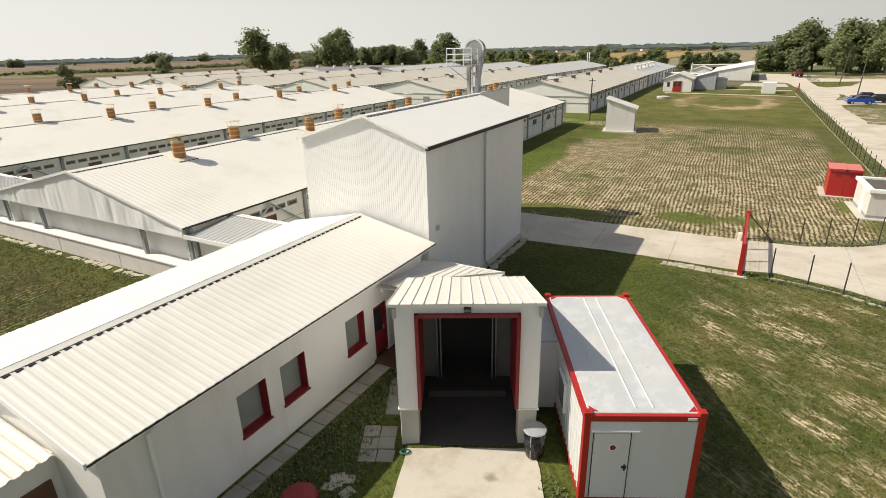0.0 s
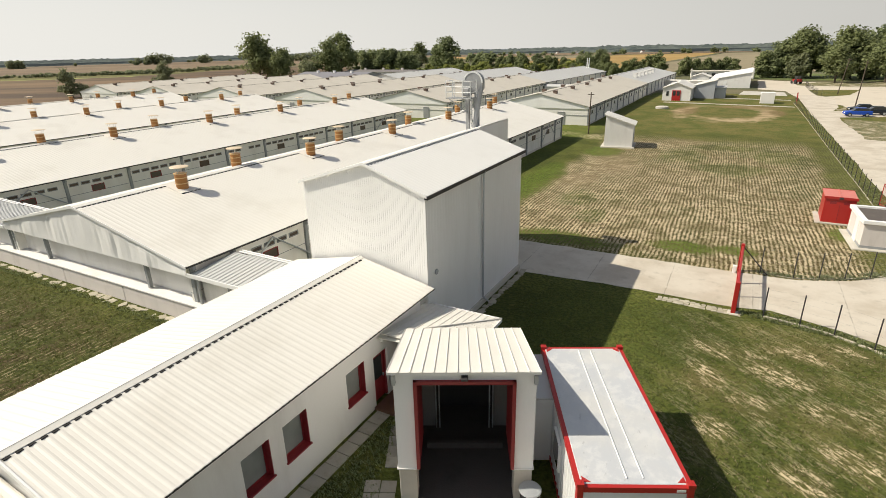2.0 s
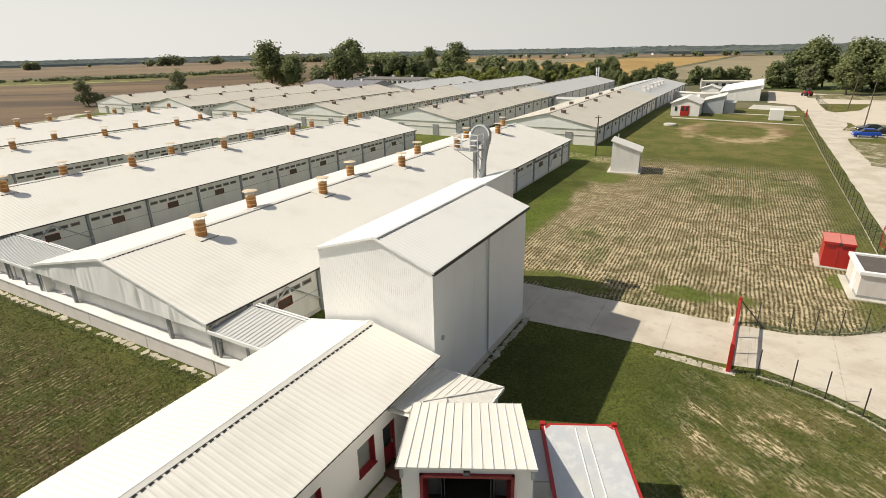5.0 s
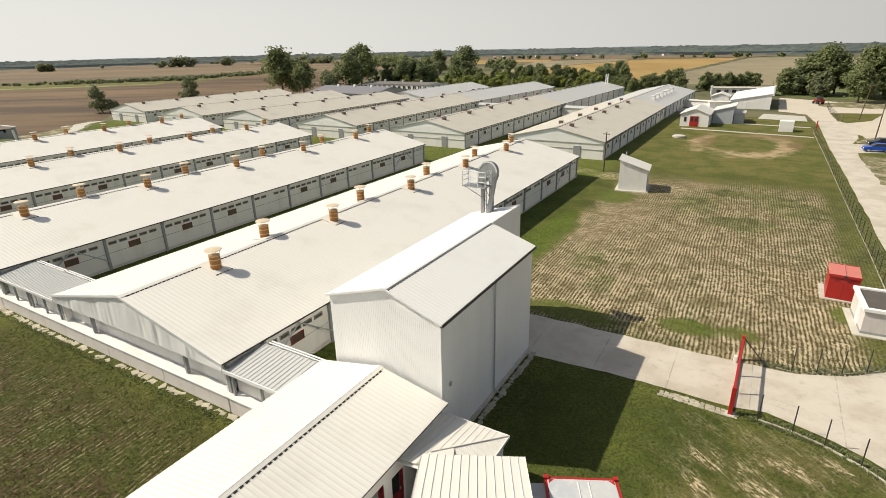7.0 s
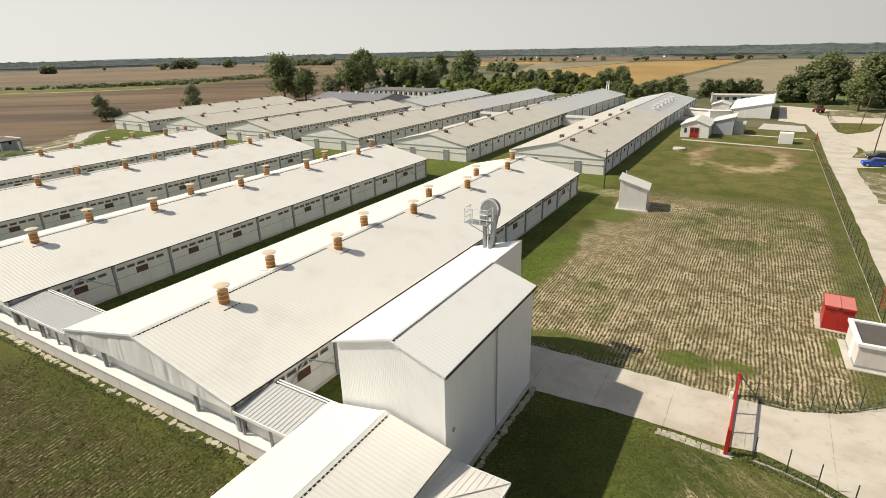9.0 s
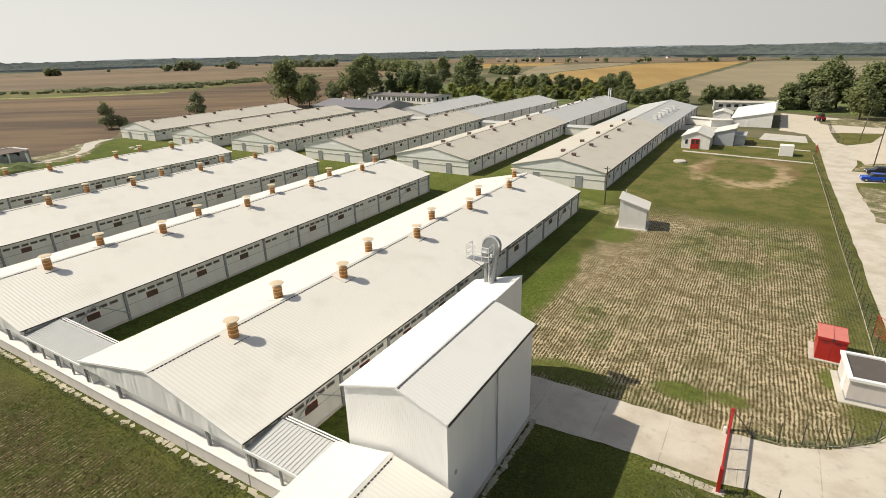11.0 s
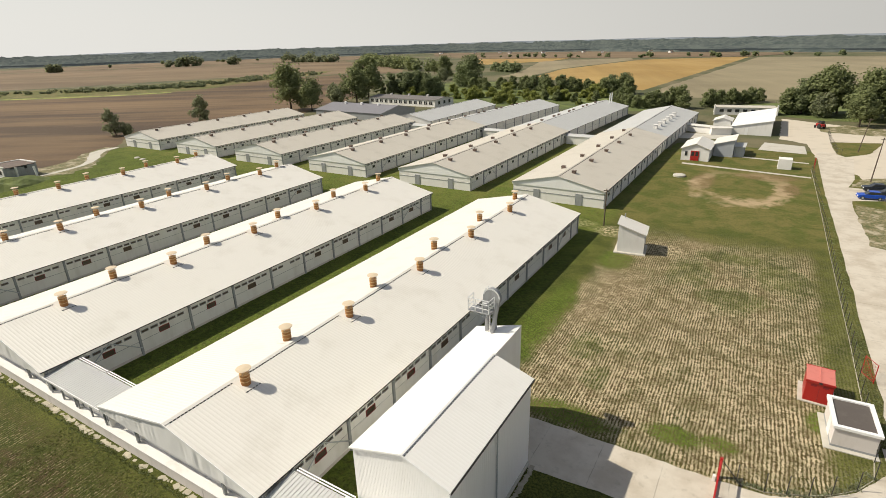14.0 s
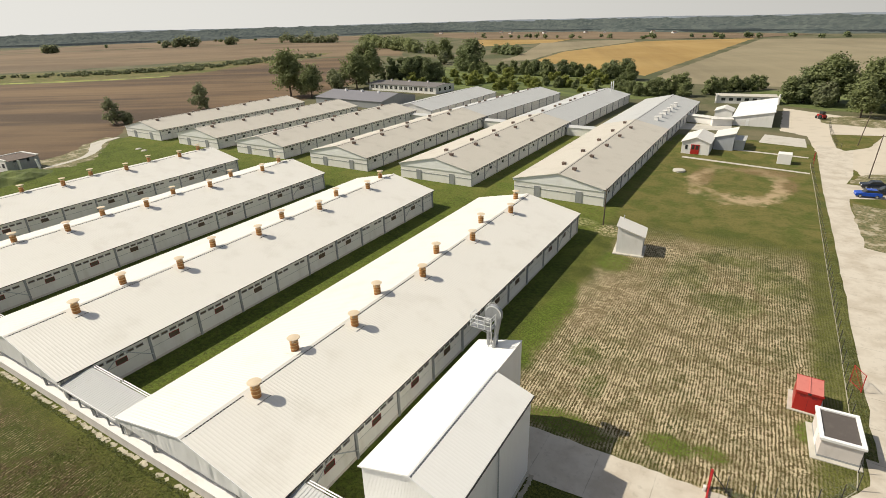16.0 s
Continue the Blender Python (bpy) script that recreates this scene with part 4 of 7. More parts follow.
def old_barn(at, length=60.4):
    b = thing("barn", "long barn with weathered beige ribbed roof and small dark vents", "barn", at, group="beige roofed barns")
    w, end = barn_shell(b, M_ROOF_OLD, M_WALL, length)
    bay = length / 10
    for k in range(11):
        part("column", COLUMN, None, b, at=(w, min(max(bay * k, 0.13), length - 0.13), 0))
    for k in range(10):
        for i in range(4):
            f = part("small_window", FRAME_SMALL, None, b, at=(w, bay * (k + 0.2 + 0.2 * i), 2.72))
            part("pane", PANE_SMALL, None, f)
        f = part("window", FRAME_OLD, None, b, at=(w, bay * (k + 0.5), 2.0))
        part("pane", PANE_OLD, None, f)
    cross_brace(b, w + 0.18, bay, bay * 2)
    rng = random.Random(2)
    for k in range(5):
        for x, y in ((1.6, 4.5 + 11.2 * k), (-1.5, 7.5 + 12.0 * k)):
            part("vent", VENT, None, b, "small dark roof vent", (x, y, RIDGE - abs(x) * SLOPE - 0.04))
    part("gable_wall", prism([(-w + 0.16, 0), (w - 0.16, 0), (w - 0.16, EAVE - 0.4), (-w + 0.16, EAVE - 0.4)], 0, 0.16), M_WALL, b)
    part("gable_sheet", prism([(-HALF + 0.1, EAVE - 0.45), (HALF - 0.1, EAVE - 0.45), (HALF - 0.1, EAVE - 0.05), (0, RIDGE - 0.06), (-HALF + 0.1, EAVE - 0.05)], -0.12, 0.0), M_SHEET, b, "pale sheet closing the gable")
    part("band", boxes((-w, w, -0.06, 0.0, 1.62, 1.72)), M_COLUMN, b)
    for x in (-4.0, 4.2):
        part("door", DOOR_OLD, None, b, "grey metal door", (x, -0.02, 0))
    return b


first_old = old_barn((-31.8, 93.8, 0))
for x in (-59.0, -86.1, -113.0, -138.6, -165.0):
    copy_thing(first_old, pose(x, 93.8, 0))

FLUE = mesh_of("flue", boxes((-0.5, 0.5, -0.5, 0.5, 0, 1.1), (-0.6, 0.6, -0.6, 0.6, 1.1, 1.25), bevel=0.03), M_WHITE)


def grey_hall(at, length, flues=0, turn=0.0, vents=0):
    b = thing("hall", "long hall with grey zinc sheet roof behind the barns", "hall", at, turn, group="grey roofed halls")
    w, end = barn_shell(b, M_ROOF_GREY, M_WALL, length)
    part("gable_wall", prism(end, 0, 0.16), M_WALL, b)
    for k in range(10):
        part("column", COLUMN, None, b, at=(w, 0.2 + (length - 0.4) * k / 9, 0))
    for k in range(flues):
        part("flue", FLUE, None, b, "white boxed roof flue", (4.3, 6.0 + 5.5 * k, RIDGE - 4.3 * SLOPE - 0.15))
    for k in range(vents):
        part("vent", VENT, None, b, "small dark roof vent", (-1.5, 4.0 + (length - 8.0) * (k + 0.4 * (k % 2)) / vents, RIDGE - 1.5 * SLOPE - 0.04))
    return b


grey_hall((-31.7, 154.95, 0), 52.5, 6, -0.85)
second_hall = grey_hall((-58.9, 154.95, 0), 63.0, 0, -1.9, 8)
for y in (58.0, 60.5):
    part("flue_pipe", rods(((3.0, y, 4.2), (3.0, y, 8.2), 0.2)), M_SHEET, second_hall, "tall white flue pipe")
grey_hall((-85.9, 154.95, 0), 58.0, 0, -3.3, 8)
grey_hall((-107.8, 156.0, 0), 50.0)


def corridor(at, size, label):
    """Low link building, ridge along x."""
    lx, ly, h = size
    b = thing("link_building", label, "building", at, group="low links between halls")
    part("wall", boxes((0, lx, 0, ly, 0, h)), M_WALL, b)
    part("roof", prism([(-0.2, h), (ly / 2, h + 0.5), (ly + 0.2, h), (ly + 0.2, h + 0.06), (ly / 2, h + 0.57), (-0.2, h + 0.06)], -0.1, lx + 0.1, "x"), M_ROOF_GREY, b)
    return b


for x in (-50.0, -76.8, -104.2):
    corridor((x + 0.3, 151.0, 0), (9.0, 3.0, 2.2), "low white link building between two barns")


# ---- feed tower ----
def feed_tower():
    t = thing("feed_tower", "tall white ribbed-steel feed building with a white gable roof", "building", (-13.7, 18.5, 0))
    l, ev, rd = 11.1, 7.5, 8.55
    hr, hl, el = 3.0, 3.6, 7.48
    sr, sl = (rd - ev) / hr, (rd - el) / hl
    wr, wl = hr - 0.04, hl - 0.04

    def top(x):
        return rd - (x * sr if x > 0 else -x * sl)

    prof = ribs(-wl, wr, 0.11, 0.006)
    part("front_wall", sheet([[(x, -h, 0.0) for x, h in prof], [(x, -h, top(x) - 0.03) for x, h in prof]], 0.04, (0, 1, 0)), M_SHEET, t, "ribbed white steel wall")
    pr = ribs(0.02, l, 0.25, 0.006)
    part("side_wall", sheet([[(wr + h, y, 0) for y, h in pr], [(wr + h, y, ev - 0.02) for y, h in pr]], 0.06, (-1, 0, 0)), M_SHEET, t, "smooth white side wall")
    part("side_wall", sheet([[(-wl - h, y, 0) for y, h in pr], [(-wl - h, y, el - 0.02) for y, h in pr]], 0.06, (1, 0, 0)), M_SHEET, t)
    part("back_wall", prism([(-wl, 0), (wr, 0), (wr, ev - 0.03), (0, rd - 0.03), (-wl, el - 0.03)], l - 0.06, l), M_SHEET, t)
    part("roof_slope", roof_sheet(hr + 0.12, ev - 0.12 * sr, 0, rd, -0.12, l + 0.15, 0.25, 0.005), M_WHITEROOF, t, "white sheet roof slope")
    part("roof_slope", roof_sheet(-hl - 0.12, el - 0.12 * sl, 0, rd, -0.12, l + 0.15, 0.25, 0.005), M_WHITEROOF, t, "white sheet roof slope")
    part("ridge_cap", prism([(-0.42, rd - 0.105), (-0.42, rd - 0.09), (0, rd + 0.035), (0.13, rd + 0.0), (0.13, rd - 0.014), (0, rd + 0.02)], -0.14, l + 0.16), M_WHITEROOF, t)
    tagged(part("closure_strip", boxes(*[(0.08, 0.22, 0.25 * i - 0.06, 0.25 * i + 0.09, rd - 0.14, rd - 0.055) for i in range(45)]), M_GAP, t), "black dashes for the shaded rib gaps below the ridge cap", kind="stuff")
    part("gutter", prism([(hr + 0.02, ev - 0.2), (hr + 0.17, ev - 0.2), (hr + 0.17, ev - 0.05), (hr + 0.02, ev - 0.1)], -0.12, l + 0.15), M_DARK, t, "dark eaves gutter")
    part("verge_trim", prism([(hr + 0.14, ev - 0.12), (hr + 0.14, ev + 0.0), (0, rd + 0.07), (-hl - 0.14, el + 0.0), (-hl - 0.14, el - 0.12), (0, rd - 0.05)], -0.17, -0.13), M_SHEET, t)
    part("corner_trim", boxes((wr - 0.07, wr + 0.05, -0.05, 0.06, 0, ev - 0.1)), M_SHEET, t)
    part("downpipe", rods(((wr + 0.1, 5.6, 0.5), (wr + 0.1, 5.6, ev - 0.4), 0.05), ((wr + 0.1, 5.6, ev - 0.4), (wr + 0.18, 5.6, ev - 0.15), 0.05), ((wr + 0.1, 5.6, 0.5), (wr + 0.3, 5.9, 0.12), 0.05)), M_GREYSTEEL, t, "grey downpipe")
    part("outlet", lathe([(0.13, 0), (0.13, 0.05), (0.1, 0.06)], 14), M_GREYSTEEL, t, at=pose(wr + 0.02, 0.75, 3.8, 0, 90, 0))
    part("plinth", boxes((-wl - 0.02, wr + 0.1, -0.06, l + 0.04, -0.1, 0.34), bevel=0.02), M_CONCRETE, t, "concrete plinth")
    # lower wing behind, carried on by the same slope
    y1 = l + 4.6
    xw = 0.24
    part("wing_wall", boxes((xw - 0.1, xw - 0.02, l, y1, 0, rd + xw * sl - 0.06), (-wl, xw - 0.1, y1 - 0.08, y1, 0, el - 0.05), (-wl, -wl + 0.08, l, y1 - 0.08, 0, el - 0.05)), M_SHEET, t, "white wall of the rear wing")
    part("wing_gable", prism([(-wl, el - 0.05), (xw - 0.1, el - 0.05), (xw - 0.1, rd + xw * sl - 0.07)], y1 - 0.08, y1), M_SHEET, t)
    part("wing_roof", roof_sheet(-hl - 0.12, el - 0.12 * sl, xw, rd + xw * sl, l + 0.15, y1 + 0.06, 0.25, 0.005), M_WHITEROOF, t, "white sheet roof of the wing")
    return t


feed_tower()
# stone edging along the tower
rng = random.Random(11)
edging = thing("stone_edging", "row of pale edging slabs along the tower foot", "edging", kind="structure")
SLAB = mesh_of("edging_slab", boxes((-0.21, 0.21, -0.21, 0.21, -0.03, 0.07), bevel=0.04), M_STONE)
for k in range(34):
    part("slab", SLAB, None, edging, at=pose(-10.36 + rng.uniform(-0.07, 0.07), 18.75 + 0.325 * k, rng.uniform(-0.03, 0.0), rng.uniform(-4, 4), rng.uniform(-4, 4), rng.uniform(-30, 30)) @ Matrix.Scale(rng.uniform(0.62, 1.0), 4))


def elevator_head():
    """Bucket elevator head with its platform above the rear wing."""
    e = thing("bucket_elevator", "grey galvanised bucket elevator head with railed platform above the roof", "elevator", (-15.75, 33.5, 7.6))
    part("leg", boxes((-0.45, -0.19, -0.15, 0.15, -0.6, 2.7), bevel=0.02), M_ZINC, e, "square steel leg")
    part("leg", boxes((0.2, 0.46, -0.15, 0.15, -0.4, 2.7), bevel=0.02), M_ZINC, e, "square steel leg")
    part("tie", boxes((-0.19, 0.2, -0.1, 0.1, 0.75, 0.9)), M_ZINC, e)
    hood = [(-0.6, 2.65), (0.62, 2.65), (0.78, 2.95)] + [(0.12 + 0.68 * math.cos(a), 3.3 + 0.68 * math.sin(a)) for a in [i * math.pi / 12 for i in range(0, 11)]] + [(-0.6, 3.3)]
    part("hood", prism(hood, -0.2, 0.2), M_ZINC, e, "rounded steel hood")
    part("hood_rim", prism([(0.12 + r * math.cos(a), 3.3 + r * math.sin(a)) for r, seq in ((0.72, range(0, 12)), (0.62, range(11, -1, -1))) for a in [i * math.pi / 12 for i in seq]], -0.23, -0.2), M_CONTAINER, e)
    part("spout", rods(((0.58, -0.05, 2.9), (0.36, -0.6, 0.1), 0.2, 8, 0.14)), M_ZINC, e, "tapered steel spout")
    part("motor", boxes((-0.45, 0.1, -0.75, -0.25, 2.5, 3.0), bevel=0.06), M_ZINC, e, "drive motor housing")
    part("platform", boxes((-1.35, 0.45, -1.25, -0.3, 2.34, 2.4), bevel=0.01), M_ZINC, e, "grated platform")
    for x, y in ((-1.33, -1.23), (-0.73, -1.23), (-0.13, -1.23), (0.43, -1.23), (-1.33, -0.32), (0.43, -0.32)):
        part("rail_post", rods(((x, y, 2.4), (x, y, 3.45), 0.035), sides=6), M_CONTAINER, e)
    for z in (2.75, 3.1, 3.45):
        part("handrail", rods(((0.43, -0.32, z), (0.43, -1.23, z), 0.03), ((-1.33, -1.23, z), (0.43, -1.23, z), 0.03), ((-1.33, -1.23, z), (-1.33, -0.32, z), 0.03), sides=6), M_CONTAINER, e)
    part("bracket", rods(((-1.2, -1.1, 2.34), (-0.32, -0.15, 1.4), 0.03), sides=6), M_ZINC, e)
    part("bracket", rods(((0.35, -1.1, 2.34), (0.32, -0.15, 1.4), 0.03), sides=6), M_ZINC, e)
    part("ladder", rods(((-0.15, -0.4, -0.1), (-0.15, -0.4, 2.4), 0.02), ((0.15, -0.4, -0.1), (0.15, -0.4, 2.4), 0.02),
                        *[((-0.15, -0.4, 0.1 + 0.3 * k), (0.15, -0.4, 0.1 + 0.3 * k), 0.012) for k in range(8)], sides=5), M_ZINC, e, "steel ladder")
    for y in (0.42, 0.75):
        hoop = [(-0.35 + 0.42 * math.cos(a), y, 3.35 + 0.42 * math.sin(a)) for a in [i * math.pi / 10 for i in range(11)]]
        part("guard_hoop", rods(*[(p, q, 0.025) for p, q in zip(hoop, hoop[1:])], ((0.07, y, 2.6), hoop[0], 0.025), ((-0.77, y, 2.6), hoop[-1], 0.025), sides=5), M_CONTAINER, e, "pale guard hoop")
    part("rear_platform", boxes((-0.85, 0.45, 0.27, 0.85, 2.56, 2.62)), M_ZINC, e)
    part("conduit", boxes((-0.08, 0.0, -0.18, -0.12, 0.0, 2.6)), M_SHEET, e)
    return e


elevator_head()


# ---- office ----
def office():
    y0, y1 = 4.3, 17.95
    xr, xm, xl, ev, rd = -10.25, -14.1, -18.0, 3.5, 4.31
    s = (rd - ev) / (xr - xm)
    o = thing("office", "low white office building with cream ribbed roof and red windows", "building")
    wr = xr - 0.38
    wins = [(7.88, 8.92), (9.48, 10.52), (12.54, 13.58)]
    door = (14.15, 15.08)
    z0, z1 = 1.1, 2.45
    # wall facing the drive, with its openings
    bits, y = [], y0
    for a, b in wins:
        bits += [(wr - 0.3, wr, y, a, 0, ev - 0.05), (wr - 0.3, wr, a, b, 0, z0), (wr - 0.3, wr, a, b, z1, ev - 0.05)]
        y = b
    bits += [(wr - 0.3, wr, y, door[0], 0, ev - 0.05), (wr - 0.3, wr, door[0], door[1], 2.25, ev - 0.05), (wr - 0.3, wr, door[1], y1 - 0.3, 0, ev - 0.05)]
    for piece in bits:
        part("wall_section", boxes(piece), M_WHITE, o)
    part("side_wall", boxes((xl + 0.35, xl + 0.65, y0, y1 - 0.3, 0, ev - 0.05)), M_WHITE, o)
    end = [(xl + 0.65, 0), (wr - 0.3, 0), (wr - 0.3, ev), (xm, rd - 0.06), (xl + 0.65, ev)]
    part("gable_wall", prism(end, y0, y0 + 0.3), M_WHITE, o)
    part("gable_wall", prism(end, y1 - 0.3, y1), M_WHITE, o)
    part("floor", boxes((xl + 0.65, wr - 0.3, y0 + 0.3, y1 - 0.3, -0.05, 0.1)), M_CONCRETE, o)
    for a, b in wins:
        w = part("window", boxes((wr - 0.28, wr - 0.2, a, a + 0.08, z0, z1), (wr - 0.28, wr - 0.2, b - 0.08, b, z0, z1), (wr - 0.28, wr - 0.2, a + 0.08, b - 0.08, z1 - 0.08, z1), (wr - 0.28, wr - 0.2, a + 0.08, b - 0.08, z0, z0 + 0.08)), M_REDWOOD, o, "red-framed window with grey blind")
        part("pane", boxes((wr - 0.25, wr - 0.23, a + 0.08, b - 0.08, z0 + 0.08, z1 - 0.08)), M_GLASSGREY, w)
        part("sill", boxes((wr - 0.2, wr + 0.07, a - 0.04, b + 0.04, z0 - 0.03, z0 + 0.03), bevel=0.008), M_REDWOOD, w, "dark red window sill")
        part("reveal", boxes((wr - 0.2, wr + 0.012, b - 0.025, b + 0.0, z0 + 0.03, z1)), M_REDWOOD, w, "dark red reveal")
    a, b = door
    d = part("door", boxes((wr - 0.25, wr - 0.18, a + 0.08, b - 0.08, 0.1, 2.17), bevel=0.01), M_REDWOOD, o, "dark red glazed door")
    part("door_frame", boxes((wr - 0.28, wr - 0.1, a, a + 0.08, 0.1, 2.25), (wr - 0.28, wr - 0.1, b - 0.08, b, 0.1, 2.25), (wr - 0.28, wr - 0.1, a + 0.08, b - 0.08, 2.17, 2.25)), M_REDWOOD, d)
    part("pane", boxes((wr - 0.18, wr - 0.17, a + 0.2, b - 0.2, 1.05, 2.0)), M_GLASS, d)
    part("handle", boxes((wr - 0.18, wr - 0.12, b - 0.18, b - 0.15, 1.0, 1.14)), M_GREYSTEEL, d)
    part("doorstep", boxes((wr, wr + 0.9, a - 0.15, b + 0.25, 0, 0.14), bevel=0.015), M_BROWN, o, "brown doorstep")
    part("roof_slope", roof_sheet(xr, ev, xm, rd, y0 - 0.3, y1 + 0.3, 0.27, 0.011), M_ROOF, o)
    part("roof_slope", roof_sheet(xl, ev, xm, rd, y0 - 0.3, y1 + 0.3, 0.27, 0.011), M_ROOF, o)
    part("ridge_cap", prism([(xm - 0.32, rd - 0.054), (xm - 0.32, rd - 0.04), (xm, rd + 0.05), (xm + 0.2, rd + 0.024 - 0.2 * s), (xm + 0.2, rd + 0.013 - 0.2 * s), (xm, rd + 0.036)], y0 - 0.31, y1 + 0.31), M_ROOF, o)
    part("cap_lap", prism([(xm - 0.006, rd + 0.044), (xm + 0.008, rd + 0.044), (xm + 0.008, rd + 0.055), (xm - 0.006, rd + 0.055)], y0 - 0.31, y1 + 0.31), M_COLUMN, o, "thin grey lap along the ridge")
    tagged(part("closure_strip", boxes(*[(xm + 0.12, xm + 0.29, y0 - 0.25 + 0.27 * i, y0 - 0.09 + 0.27 * i, rd - 0.03 - 0.29 * s, rd + 0.011 - 0.2 * s) for i in range(52)]), M_GAP, o), "black dashes for the shaded rib gaps below the ridge cap", kind="stuff")
    part("gutter", prism([(xr - 0.05, ev - 0.06), (xr + 0.015, ev - 0.06), (xr + 0.015, ev - 0.02), (xr - 0.05, ev - 0.02)], y0 - 0.3, y1 + 0.3), M_DARK, o, "dark eaves edge")
    part("soffit", boxes((wr, xr - 0.05, y0 - 0.25, y1 + 0.25, ev - 0.14, ev - 0.1)), M_SHEET, o)
    part("verge_trim", prism([(xr, ev - 0.1), (xr, ev + 0.055), (xm, rd + 0.1), (xl, ev + 0.055), (xl, ev - 0.1), (xm, rd - 0.06)], y0 - 0.36, y0 - 0.31), M_SHEET, o)
    part("downpipe", rods(((wr + 0.09, y0 + 1.1, 0.1), (wr + 0.09, y0 + 1.1, ev - 0.35), 0.05), ((wr + 0.09, y0 + 1.1, ev - 0.35), (xr, y0 + 1.1, ev - 0.1), 0.05)), M_SHEET, o, "white downpipe")
    part("lamp", lathe([(0.1, 0), (0.1, 0.06), (0.06, 0.1)], 12), M_SHEET, o, "round white wall lamp", pose(wr, 14.75, 2.75, 0, 90, 0))
    # lower wing towards the camera side
    part("wing_roof", roof_sheet(-12.3, 2.72, -16.4, 3.1, 0.5, y0 - 0.05, 0.27, 0.04), M_ROOF, o, "lower ribbed roof")
    part("wing_wall", boxes((-12.8, -12.5, 0.8, y0, 0, 2.68), (-16.3, -16.0, 0.8, y0, 0, 3.0), (-16.0, -12.8, 0.8, 1.1, 0, 2.7)), M_WHITE, o)
    part("wing_door", boxes((-12.5, -12.46, 3.2, 4.1, 0.05, 2.1), bevel=0.01), M_BROWN, o, "brown door in the lower wing")
    return o


office()
# paving strip along the office
strip = thing("paving_strip", "strip of pale paving slabs along the office wall", "paving", kind="structure")
PAVER = mesh_of("paving_slab", boxes((-0.29, 0.29, -0.29, 0.29, -0.05, 0.045), bevel=0.012), M_PAVER)
for k in range(17):
    part("slab", PAVER, None, strip, at=pose(-10.2, 4.6 + 0.6 * k, rng.uniform(-0.01, 0.01), rng.uniform(-1, 1), rng.uniform(-1, 1), rng.uniform(-2, 2)))

# ---- loading dock ----
TURN = 27.0
DOCK = pose(-7.3, 10.57, 0, 0, 0, TURN)


